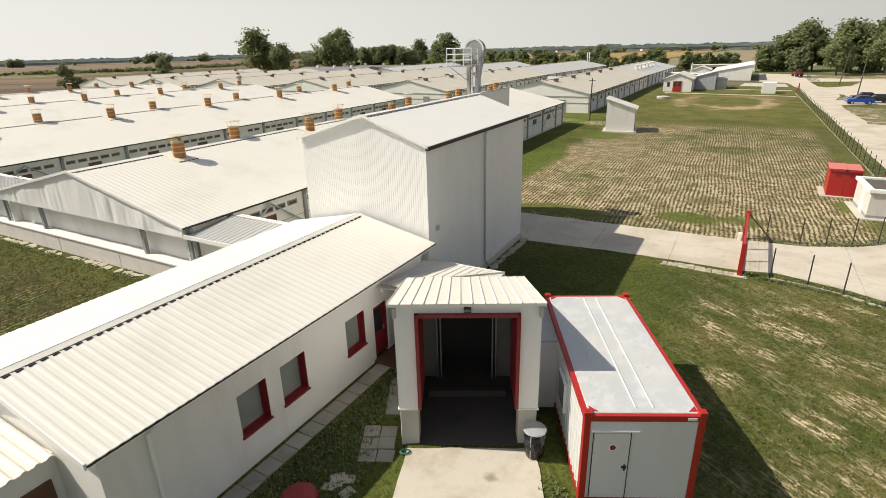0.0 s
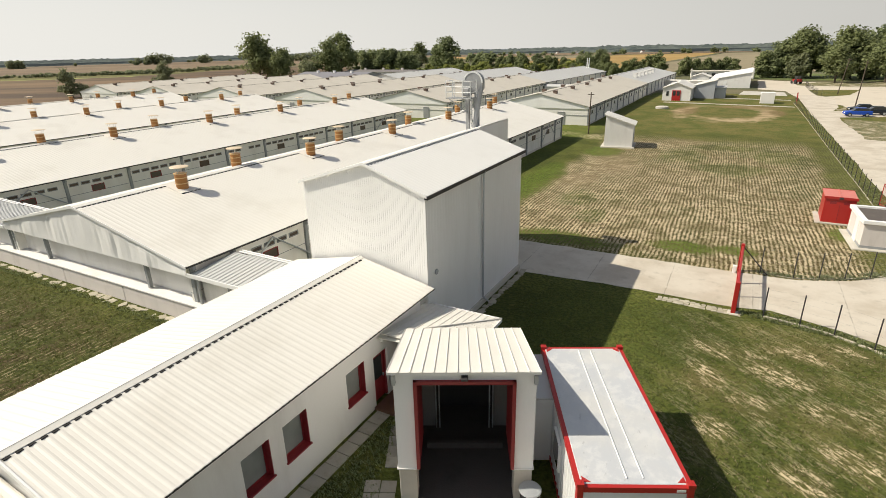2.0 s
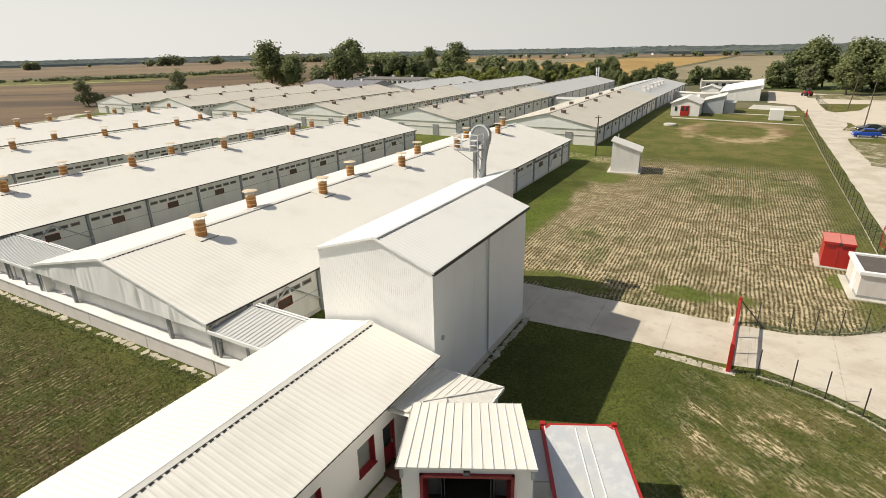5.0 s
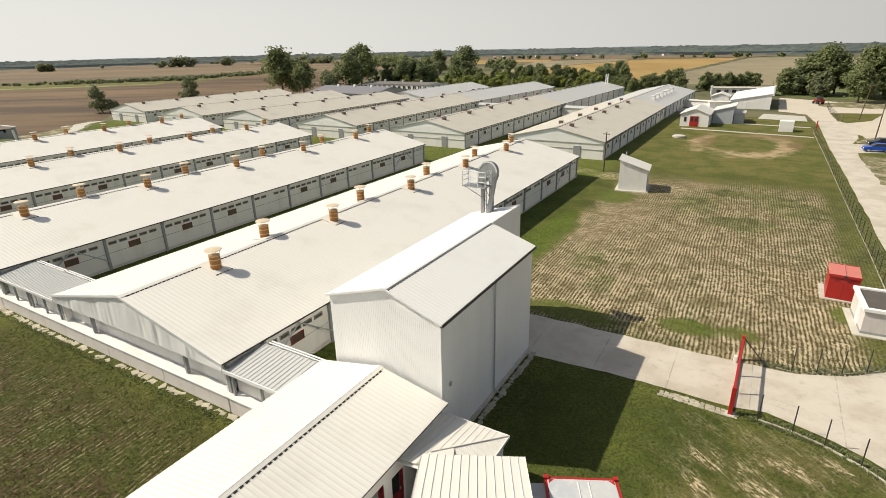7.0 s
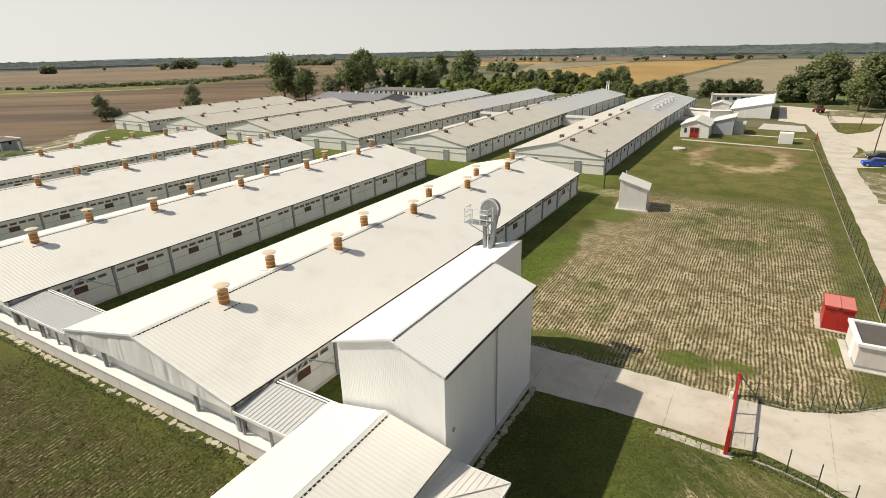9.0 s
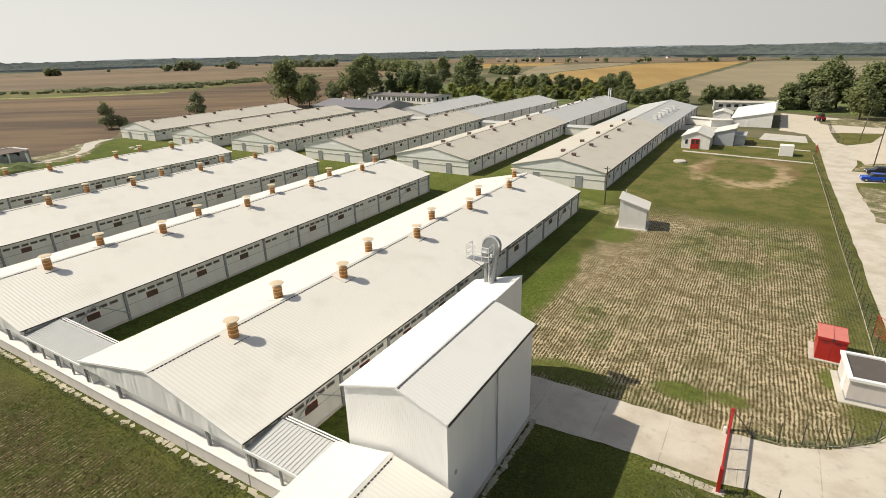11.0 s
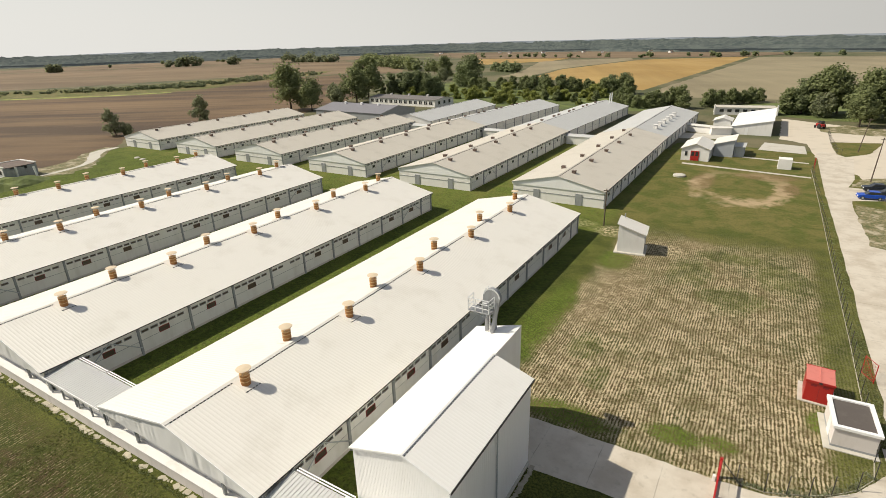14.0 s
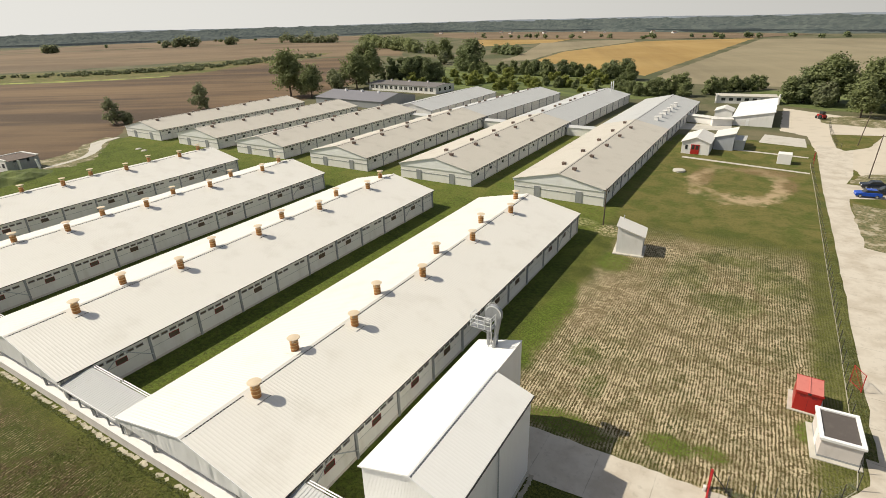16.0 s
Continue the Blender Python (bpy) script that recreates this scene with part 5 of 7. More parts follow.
def dock():
    d = thing("loading_dock", "white-clad loading dock with a red-edged gateway and a ribbed lean-to roof", "dock", (-7.3, 10.57, 0), TURN)
    w, l, h0 = 4.12, 5.4, 4.74
    cx0, cx1 = 0.05, 0.62
    k = (h0 + 0.04 - 3.34) / (l - 0.35)

    def under(y):
        return h0 - 0.01 - k * (y + 0.05)

    for a, b in ((cx0, cx1), (w - cx1, w - cx0)):
        c = part("column", prism([(0.12, 1.32), (0.75, 1.32), (0.75, under(0.75)), (0.12, under(0.12))], a, b, "x"), M_SHEET, d, "white-clad gate column")
        part("footing", boxes((a + 0.02, b - 0.02, 0.14, 0.73, -0.15, 1.28), bevel=0.02), M_CONCRETE, c, "bare concrete footing")
        part("drip_edge", boxes((a - 0.03, b + 0.03, 0.09, 0.78, 1.28, 1.32)), M_SHEET, c)
    part("lintel", prism([(0.13, h0 - 0.32), (0.7, h0 - 0.32), (0.7, under(0.7)), (0.13, under(0.13))], cx1, w - cx1, "x"), M_SHEET, d, "white-clad lintel")
    part("gate_trim", boxes((cx1, cx1 + 0.1, 0.02, 0.13, 1.35, h0 - 0.32), (w - cx1 - 0.1, w - cx1, 0.02, 0.13, 1.35, h0 - 0.32), (cx1, w - cx1, 0.02, 0.13, h0 - 0.42, h0 - 0.32)), M_REDWOOD, d, "dark red gateway trim")
    for x, s in ((cx1 + 0.02, 1), (w - cx1 - 0.02, -1)):
        part("gate_leaf", boxes((min(x, x + s * 0.07), max(x, x + s * 0.07), 0.2, 1.75, 1.3, h0 - 0.5), bevel=0.01), M_REDWOOD, d, "dark red folding gate leaf, open")
    part("side_wall", prism([(0.75, 0), (l - 0.5, 0), (l - 0.5, under(l - 0.5)), (0.75, under(0.75))], 0.05, 0.2, "x"), M_SHEET, d)
    part("side_wall", prism([(0.75, 0), (l - 0.5, 0), (l - 0.5, under(l - 0.5)), (0.75, under(0.75))], w - 0.2, w - 0.05, "x"), M_SHEET, d)
    # inner walls, added linings, rear wall and floor carry the interior shade as colour
    part("back_wall", boxes((0.2, 1.0, 3.6, 3.75, 0, 3.4)), M_INNER, d, "grimy inner wall, darkened for shade")
    part("back_wall", boxes((w - 1.0, w - 0.2, 3.6, 3.75, 0, 3.4)), M_INNER, d, "grimy inner wall, darkened for shade")
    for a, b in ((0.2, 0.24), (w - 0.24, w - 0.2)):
        part("lining", prism([(0.76, 0.06), (l - 0.63, 0.06), (l - 0.63, under(l - 0.63) - 0.02), (0.76, under(0.76) - 0.02)], a, b, "x"), M_INNER, d, "grimy inner lining, darkened for shade")
    for x in (1.04, 1.16, w - 1.04, w - 1.16):
        part("rail_pipe", rods(((x, 3.5, 0.06), (x, 3.5, 2.9), 0.025), sides=6), M_GREYSTEEL, d)
    part("rear_wall", boxes((0.2, w - 0.2, l - 0.62, l - 0.5, 0, 3.3)), M_DARK, d, "rear wall, near black for shade")
    part("floor", boxes((0.2, w - 0.2, 0.1, l - 0.5, -0.1, 0.06)), M_FLOOR, d, "worn concrete floor, darkened for shade")
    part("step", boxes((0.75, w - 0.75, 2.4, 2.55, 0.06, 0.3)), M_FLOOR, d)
    prof = seams(-0.1, w + 0.04, 0.32, 0.03)
    part("roof", sheet([[(x, -0.05, h0 + 0.04 + h) for x, h in prof], [(x, l - 0.4, 3.34 + h) for x, h in prof]]), M_ROOF, d, "ribbed cream lean-to roof falling to the rear")
    part("roof_edge", boxes((-0.1, w + 0.04, -0.03, 0.0, h0 - 0.06, h0 + 0.015)), M_SHEET, d)
    part("floodlight", boxes((w / 2 - 0.1, w / 2 + 0.1, -0.15, 0.12, h0 - 0.2, h0 - 0.12), bevel=0.02), M_DARK, d, "small black floodlight")
    for x in (0.08, w - 0.08):
        part("bracket", boxes((x - 0.05, x + 0.05, -0.02, 0.12, h0 - 0.4, h0 - 0.1)), M_GREYSTEEL, d)
    return d


dock()


def link_roof():
    """Hipped lean-to between dock, office and tower."""
    l = thing("link_shed", "ribbed cream hipped lean-to between dock and tower", "shed")
    x0, x1, y0, y1, z = -10.9, -7.3, 14.6, 18.6, 2.55

    def top_y(x):
        return y0 if x < -9.6 else y1 - (x1 - x) * (y1 - 15.6) / (x1 + 9.6)

    pr = seams(x0, x1, 0.3, 0.022)
    part("roof_slope", sheet([[(x, y1, z + h) for x, h in pr], [(x, top_y(x), z + 0.14 * (y1 - top_y(x)) + h) for x, h in pr]]), M_ROOF, l)
    k = 0.14 * (y1 - 15.6) / (x1 + 9.6)
    pr = seams(15.6, y1, 0.3, 0.022)
    part("roof_slope", sheet([[(x1, y, z + h) for y, h in pr], [(x1 - (y1 - y) * (x1 + 9.6) / (y1 - 15.6), y, z + 0.14 * (y1 - y) + h) for y, h in pr]]), M_ROOF, l)
    part("flashing", sheet([[(-10.7, 15.5, 2.98), (-9.6, 15.62, 2.98), (-8.9, 16.4, 2.88)], [(-10.7, 14.4, 3.0), (-9.4, 14.5, 3.02), (-8.2, 15.1, 2.98)]]), M_ROOF, l, "flat cream sheet between hip and dock roof")
    part("hip_cap", rods(((x1, y1, z + 0.03), (-9.6, 15.6, z + 0.14 * (y1 - 15.6) + 0.03), 0.035)), M_ROOF, l)
    part("fascia", boxes((x0, x1 + 0.02, y1, y1 + 0.03, z - 0.12, z + 0.03)), M_SHEET, l)
    part("fascia", boxes((x1, x1 + 0.03, 15.6, y1, z - 0.12, z + 0.03)), M_SHEET, l)
    part("wall", boxes((x0 + 0.1, x1 - 0.2, y1 - 0.3, y1 - 0.15, 0, z - 0.02)), M_SHEET, l)
    part("wall", boxes((x1 - 0.35, x1 - 0.2, 16.6, y1 - 0.3, 0, z - 0.02)), M_SHEET, l)
    side = thing("side_shed", "low white side shed with grey roof beside the dock", "shed")
    side.matrix_basis = DOCK
    part("body", boxes((4.1, 4.95, 1.9, 4.3, 0, 2.5), bevel=0.01), M_SHEET, side)
    part("roof", boxes((4.08, 5.05, 1.8, 4.4, 2.5, 2.57)), M_ROOF_GREY, side)
    return l


link_roof()


def bin_by_dock():
    b = thing("waste_bin", "bin stand with a crumpled black bag under a round metal lid", "bin", (0, 0, 0))
    b.matrix_basis = DOCK @ pose(3.95, -0.3, 0.05)
    bag = bmesh.new()
    rings = []
    r = random.Random(8)
    for j in range(9):
        z = 0.78 * j / 8
        w = 0.25 + 0.05 * math.sin(3.1 * j / 8) - 0.03 * (j > 6)
        rings.append([bag.verts.new(((w + r.uniform(-0.035, 0.035)) * math.cos(k * math.pi / 9), (w + r.uniform(-0.035, 0.035)) * math.sin(k * math.pi / 9), z)) for k in range(18)])
    for p, q in zip(rings, rings[1:]):
        for k in range(18):
            bag.faces.new((p[k], p[(k + 1) % 18], q[(k + 1) % 18], q[k]))
    bag.faces.new(list(reversed(rings[0]))), bag.faces.new(rings[-1])
    part("bag", bag, M_BAG, b, "crumpled black plastic bag")
    for k in range(3):
        part("leg", rods(((0.29 * math.cos(k * 2.1), 0.29 * math.sin(k * 2.1), 0), (0.29 * math.cos(k * 2.1), 0.29 * math.sin(k * 2.1), 0.86), 0.014), sides=6), M_GREYSTEEL, b)
    part("lid", lathe([(0.33, 0.86), (0.34, 0.88), (0.32, 0.91), (0.06, 0.94)], 20), M_GREYSTEEL, b, "round dented metal lid")
    return b


bin_by_dock()


def container():
    w, l, h = 2.9, 6.67, 2.72
    c = thing("site_container", "pale grey office container with bright red steel frame and tin roof", "container")
    c.matrix_basis = pose(-2.05, 10.9, 0.06, 0, 0, 26.5)
    e = 0.17
    for x in (0, w - e):
        for y in (0, l - e):
            part("corner_post", boxes((x, x + e, y, y + e, 0, h), bevel=0.015), M_RED, c, "red corner post")
            part("corner_casting", boxes((x - 0.01, x + e + 0.01, y - 0.01, y + e + 0.01, h - 0.02, h + 0.09), (x + 0.05, x + 0.12, y + 0.05, y + 0.12, h + 0.09, h + 0.1), bevel=0.01), M_RED, c)
    for z in (0.0, h - 0.17):
        part("end_rail", boxes((e, w - e, 0.01, 0.13, z, z + 0.16)), M_RED, c, "red frame rail")
        part("end_rail", boxes((e, w - e, l - 0.13, l - 0.01, z, z + 0.16)), M_RED, c, "red frame rail")
        part("side_rail", boxes((0.03 if z < 1 else 0.01, 0.13, e, l - e, z, z + 0.16)), M_RED, c, "red frame rail")
        part("side_rail", boxes((w - 0.13, w - 0.01, e, l - e, z, z + 0.16)), M_RED, c, "red frame rail")
    part("end_panel", boxes((e, w - e, 0.04, 0.1, 0.16, h - 0.17)), M_CONTAINER, c)
    part("end_panel", boxes((e, w - e, l - 0.1, l - 0.04, 0.16, h - 0.17)), M_CONTAINER, c)
    pr = ribs(e, l - e, 0.28, 0.025)
    for x, s in ((0.07, -1), (w - 0.07, 1)):
        part("side_panel", sheet([[(x + s * q, y, 0.16) for y, q in pr], [(x + s * q, y, h - 0.17) for y, q in pr]], 0.04, (-s, 0, 0)), M_CONTAINER, c, "ribbed wall panel")
    part("roof", boxes((0.12, w - 0.12, 0.12, l - 0.12, h - 0.06, h + 0.005), bevel=0.02), M_TIN, c, "blotched tin roof")
    for x in (1.3, 1.72):
        part("roof_seam", boxes((x - 0.018, x + 0.018, 0.3, l - 0.3, h + 0.005, h + 0.035), bevel=0.01), M_SHEET, c)
    for x, y, sx, sy in ((e, e, 1, 1), (w - e, e, -1, 1), (e, l - e, 1, -1), (w - e, l - e, -1, -1)):
        g = bmesh.new()
        tri = [(x, y), (x + sx * 0.2, y), (x, y + sy * 0.2)]
        hi, lo = [g.verts.new((u, v, h + 0.02)) for u, v in tri], [g.verts.new((u, v, h - 0.05)) for u, v in tri]
        g.faces.new(hi), g.faces.new(lo)
        for k in range(3):
            g.faces.new((hi[k], hi[(k + 1) % 3], lo[(k + 1) % 3], lo[k]))
        bmesh.ops.recalc_face_normals(g, faces=g.faces)
        part("corner_gusset", g, M_RED, c, "red corner gusset")
    d = part("door", boxes((0.28, 1.16, 0.005, 0.045, 0.2, 2.2), bevel=0.01), M_CONTAINER, c, "pale grey steel door")
    part("handle", boxes((1.0, 1.12, -0.05, 0.0, 1.18, 1.21), (1.06, 1.1, -0.02, 0.006, 1.08, 1.26)), M_DARK, d, "black lever handle")
    part("door_gap", boxes((1.16, 1.185, 0.02, 0.044, 0.18, 2.22), (0.255, 0.28, 0.02, 0.044, 0.18, 2.22)), M_DARK, d)
    part("notice", lathe([(0.075, 0), (0.075, 0.006)], 20), M_REDWOOD, d, "round red notice", pose(0.75, 0.004, 1.78, 90, 0, 0))
    part("notice_rim", lathe([(0.1, 0), (0.1, 0.004)], 20), M_SHEET, d, "", pose(0.75, 0.005, 1.78, 90, 0, 0))
    for y in (1.74, 1.80):
        part("hinge", boxes((0.26, 0.3, -0.012, 0.006, y + 0.25, y + 0.29)), M_GREYSTEEL, d)
    part("drip_rail", boxes((0.22, 1.36, -0.03, 0.045, 2.26, 2.3)), M_SHEET, c, "white drip rail")
    part("plate", boxes((w - e - 0.27, w - e - 0.05, 0.0, 0.012, h - 0.13, h - 0.06)), M_SHEET, c, "small white plate")
    f = part("window", boxes((-0.03, 0.05, 2.3, 3.2, 1.0, 2.0), bevel=0.01), M_SHEET, c, "white-framed side window")
    part("pane", boxes((-0.036, -0.03, 2.38, 3.12, 1.08, 1.92)), M_GLASS, f)
    for x in (0.1, w - 0.3):
        for y in (0.1, l - 0.4):
            part("foot_block", boxes((x, x + 0.25, y, y + 0.3, -0.08, 0.0)), M_CONCRETE, c)
    return c


container()


# ---- annex beside the first barn ----
def annex(at, group, w=4.6):
    a = thing("annex", "low lean-to passage with white slatted roof beside a barn", "annex", at, group=group)
    pr = ribs(0.0, w, 0.3, 0.032)
    part("roof", sheet([[(x, -0.3, 2.75 + h) for x, h in pr], [(x, 2.6, 3.0 + h) for x, h in pr]]), M_ROOF_GREY, a, "pale slatted sheet roof")
    part("edge", boxes((0, w, -0.36, -0.3, 2.66, 2.86)), M_SHEET, a)
    part("wall", boxes((0.1, w - 0.1, 0.35, 0.5, 0, 2.74)), M_WALL, a)
    part("low_wall", boxes((0.02, w, -0.3, -0.12, 0, 1.0), bevel=0.012), M_PLINTH, a)
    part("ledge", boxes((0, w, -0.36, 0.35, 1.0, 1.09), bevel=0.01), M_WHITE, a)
    part("back_wall", boxes((0.1, w - 0.1, 2.3, 2.45, 0, 2.9)), M_WALL, a)
    for x in (0.25, w / 2, w - 0.2):
        part("post", boxes((x - 0.06, x + 0.06, -0.06, 0.06, 1.09, 2.72)), M_COLUMN, a)
    for y in (2.75, 2.95):
        part("pipe", rods(((0.3, y, 3.02), (w, y, 2.96), 0.05)), M_SHEET, a, "white pipe")
    return a


annex((-22.9, 15.9, 0), "annexes beside the barns", 5.1)
first_annex = annex((-50.3, 15.9, 0), "annexes beside the barns")
for x in (-77.0, -103.7):
    copy_thing(first_annex, pose(x, 15.9, 0))
for x in (-45.7, -72.3):
    copy_thing(first_annex, pose(x, 15.9, 0))


# ---- yard things ----
def hut():
    h = thing("pump_hut", "small white hut with a slanting cream roof", "hut", (-15.75, 74.1, 0), 7.0)
    part("wall", prism([(0.1, 0), (3.7, 0), (3.7, 3.02), (0.1, 4.2)], 0.1, 3.9, "y"), M_WHITE, h)
    part("roof", prism([(-0.12, 4.29), (3.95, 2.955), (3.95, 3.055), (-0.12, 4.39)], -0.12, 4.1, "y"), M_ROOF, h)
    part("plinth", boxes((-0.3, 4.0, -0.3, 4.1, -0.05, 0.16), bevel=0.02), M_CONCRETE, h, "rough concrete plinth")
    part("door", boxes((3.7, 3.75, 1.2, 2.2, 0.16, 2.2), bevel=0.01), M_GREYSTEEL, h, "grey metal door")
    part("vent_pipe", rods(((0.5, 3.7, 3.9), (0.5, 3.7, 4.75), 0.07)), M_GREYSTEEL, h)
    return h


hut()


def red_box():
    b = thing("red_cabinet", "bright red steel cabinet with a lid paled for sunlight on a concrete pad", "cabinet", (6.55, 47.9, 0), -2)
    part("pad", boxes((-0.35, 2.3, -0.2, 2.9, -0.05, 0.1), bevel=0.02), M_CONCRETE, b)
    part("body", boxes((0, 1.95, 0, 2.5, 0.1, 2.0), bevel=0.02), M_RED, b, "red steel body")
    # lid halves painted lighter than the body to look sunlit
    for x0, x1 in ((-0.04, 0.95), (0.99, 1.99)):
        part("lid", boxes((x0, x1, -0.05, 2.55, 2.0, 2.1), bevel=0.02), M_REDPALE, b, "red lid, paled for sunlight")
    part("lid_rim", boxes((-0.07, 2.02, -0.09, -0.05, 1.93, 2.12), (-0.07, 2.02, 2.55, 2.59, 1.93, 2.12)), M_RED, b)
    part("lid_bar", boxes((0.93, 1.01, 0.0, 2.5, 2.1, 2.16), bevel=0.01), M_REDPALE, b)
    part("lid_latch", boxes((0.85, 1.1, -0.12, -0.08, 1.95, 2.1)), M_DARK, b)
    for x in (0.35, 1.2):
        part("vent", boxes((x, x + 0.4, -0.008, 0.0, 1.55, 1.75)), M_REDWOOD, b, "louvred vent")
    part("door_seam", boxes((0.96, 0.99, -0.012, 0.0, 0.2, 1.5)), M_REDWOOD, b)
    return b


red_box()


def white_box():
    b = thing("white_tank_house", "white plastered tank house with a dark sunken roof", "tank house", (8.25, 42.5, 0), 3)
    part("body", boxes((0, 2.75, 0, 3.9, 0.25, 1.75), bevel=0.015), M_PLINTH, b)
    part("plinth", boxes((-0.02, 2.77, -0.02, 3.92, 0, 0.25)), M_COLUMN, b)
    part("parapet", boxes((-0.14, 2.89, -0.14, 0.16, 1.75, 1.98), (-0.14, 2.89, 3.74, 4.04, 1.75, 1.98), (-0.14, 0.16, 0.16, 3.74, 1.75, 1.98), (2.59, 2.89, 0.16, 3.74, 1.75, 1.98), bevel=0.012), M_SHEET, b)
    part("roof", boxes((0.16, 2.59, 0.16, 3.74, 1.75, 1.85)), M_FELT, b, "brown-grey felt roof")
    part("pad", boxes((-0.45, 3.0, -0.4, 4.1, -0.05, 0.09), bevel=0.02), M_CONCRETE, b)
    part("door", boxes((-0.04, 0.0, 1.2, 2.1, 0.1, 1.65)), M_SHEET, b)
    return b


white_box()


# ---- gate and fences ----
def road_gate():
    g = thing("road_gate", "red steel gate with wire infill closing the drive", "gate", (1.26, 28.85, 0), -1.2)
    part("post", boxes((-0.11, 0.11, -0.11, 0.11, 0, 1.75), bevel=0.015), M_RED, g, "red gate post")
    part("post", boxes((-0.1, 0.1, 6.1, 6.3, 0, 1.75), bevel=0.015), M_RED, g, "red gate post")
    part("top_rail", boxes((-0.055, 0.055, 0.11, 6.1, 1.5, 1.64), bevel=0.012), M_RED, g, "red top rail")
    part("bottom_rail", boxes((-0.06, 0.06, 0.11, 6.1, 0.12, 0.24), bevel=0.012), M_RED, g, "red bottom rail")
    for y in (2.1, 4.1):
        part("upright", boxes((-0.04, 0.04, y - 0.04, y + 0.04, 0.24, 1.5)), M_RED, g)
    part("footing", boxes((-0.25, 0.25, -0.25, 0.25, -0.05, 0.05), bevel=0.02), M_CONCRETE, g)
    part("motor_box", boxes((-0.35, -0.13, 5.6, 5.85, 0.0, 0.5), bevel=0.03), M_WHITE, g, "white gate motor box")
    part("stay", rods(((0.0, 6.2, 1.62), (1.5, 6.05, 0.05), 0.035), sides=6), M_DARK, g, "black slanting stay")
    part("infill", rods(*[((0, 0.2 + 0.12 * i, 0.24), (0, 0.2 + 0.12 * i, 1.5), 0.005) for i in range(49)], *[((0, 0.1, z), (0, 6.1, z), 0.005) for z in (0.5, 0.8, 1.1, 1.3)], sides=4), M_REDWOOD, g, "thin wire infill")
    return g


road_gate()
FPOST = mesh_of("fence_post", rods(((0, 0, -0.1), (0, 0, 1.65), 0.03), sides=6), M_DARK)


def fence(points, gap, label, kerb=0.09):
    f = thing("wire_fence", label, "fence", group="wire fences")
    for (xa, ya), (xb, yb) in zip(points, points[1:]):
        n = max(1, round(math.hypot(xb - xa, yb - ya) / gap))
        for k in range(n):
            u = k / n
            part("post", FPOST, None, f, at=(xa + (xb - xa) * u, ya + (yb - ya) * u, 0))
        bm = bmesh.new()
        for z in (0.35, 0.8, 1.2, 1.55):
            rod(bm, (xa, ya, z), (xb, yb, z), 0.002, 4)
        part("wire", bm, M_COLUMN, f)
        dx, dy = (xb - xa), (yb - ya)
        q = math.hypot(dx, dy)
        ang = math.degrees(math.atan2(dy, dx))
        part("kerb", boxes((0, q, -kerb * 0.7, kerb * 0.7, -0.1, kerb), bevel=0.01), M_STONE, f, "concrete fence kerb", pose(xa, ya, 0, 0, 0, ang))
    return f


fence([(2.6, 29.0), (4.15, 28.75), (5.5, 28.3), (6.9, 27.5), (8.3, 26.4), (9.6, 25.0), (10.8, 23.4), (11.8, 21.6)], 1.5, "dark steel post fence on a concrete kerb along the drive")
fence([(2.5, 35.1), (4.2, 35.1), (5.5, 35.6), (6.8, 36.2), (8.1, 37.0), (9.6, 38.3), (10.7, 40.0), (10.9, 42.0), (10.8, 60.0), (10.4, 86.0), (10.1, 114.0), (9.6, 143.0)], 2.2, "long wire fence between lawn and road", 0.05)
fence([(15.2, 196.0), (15.0, 181.0), (15.5, 163.5), (17.0, 160.4)], 1.6, "low dark wire fence round a grass island in the yard", 0.05)


# ---- far sheds ----
def gabled(name, label, at, turn, size, ridge, wall_mat, roof_mat, along="y", over=0.3):
    lx, ly, h = size
    b = thing(name, label, "building", at, turn)
    if along == "y":
        part("wall", prism([(0, 0), (lx, 0), (lx, h), (lx / 2, h + ridge - 0.05), (0, h)], 0, ly, "y"), wall_mat, b)
        o = [(-over, h - over * 2 * ridge / lx), (lx / 2, h + ridge), (lx + over, h - over * 2 * ridge / lx), (lx + over, h - over * 2 * ridge / lx + 0.1), (lx / 2, h + ridge + 0.1), (-over, h - over * 2 * ridge / lx + 0.1)]
        part("roof", prism(o, -over, ly + over, "y"), roof_mat, b)
    else:
        part("wall", prism([(0, 0), (ly, 0), (ly, h), (ly / 2, h + ridge - 0.05), (0, h)], 0, lx, "x"), wall_mat, b)
        o = [(-over, h - over * 2 * ridge / ly), (ly / 2, h + ridge), (ly + over, h - over * 2 * ridge / ly), (ly + over, h - over * 2 * ridge / ly + 0.1), (ly / 2, h + ridge + 0.1), (-over, h - over * 2 * ridge / ly + 0.1)]
        part("roof", prism(o, -over, lx + over, "x"), roof_mat, b)
    return b


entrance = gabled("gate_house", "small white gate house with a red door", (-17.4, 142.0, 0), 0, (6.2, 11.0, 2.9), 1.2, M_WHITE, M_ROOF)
e_door = part("door", boxes((2.1, 4.0, -0.1, 0.0, 0.05, 2.4), bevel=0.015), M_RED, entrance, "bright red double door")
part("pane", boxes((2.3, 2.9, -0.12, -0.1, 1.2, 2.2), (3.2, 3.8, -0.12, -0.1, 1.2, 2.2)), M_GLASS, e_door)
e_win = part("window", boxes((0.8, 1.4, -0.05, 0.0, 1.1, 2.2)), M_COLUMN, entrance)
part("pane", boxes((0.85, 1.35, -0.06, -0.05, 1.15, 2.15)), M_GLASS, e_win)
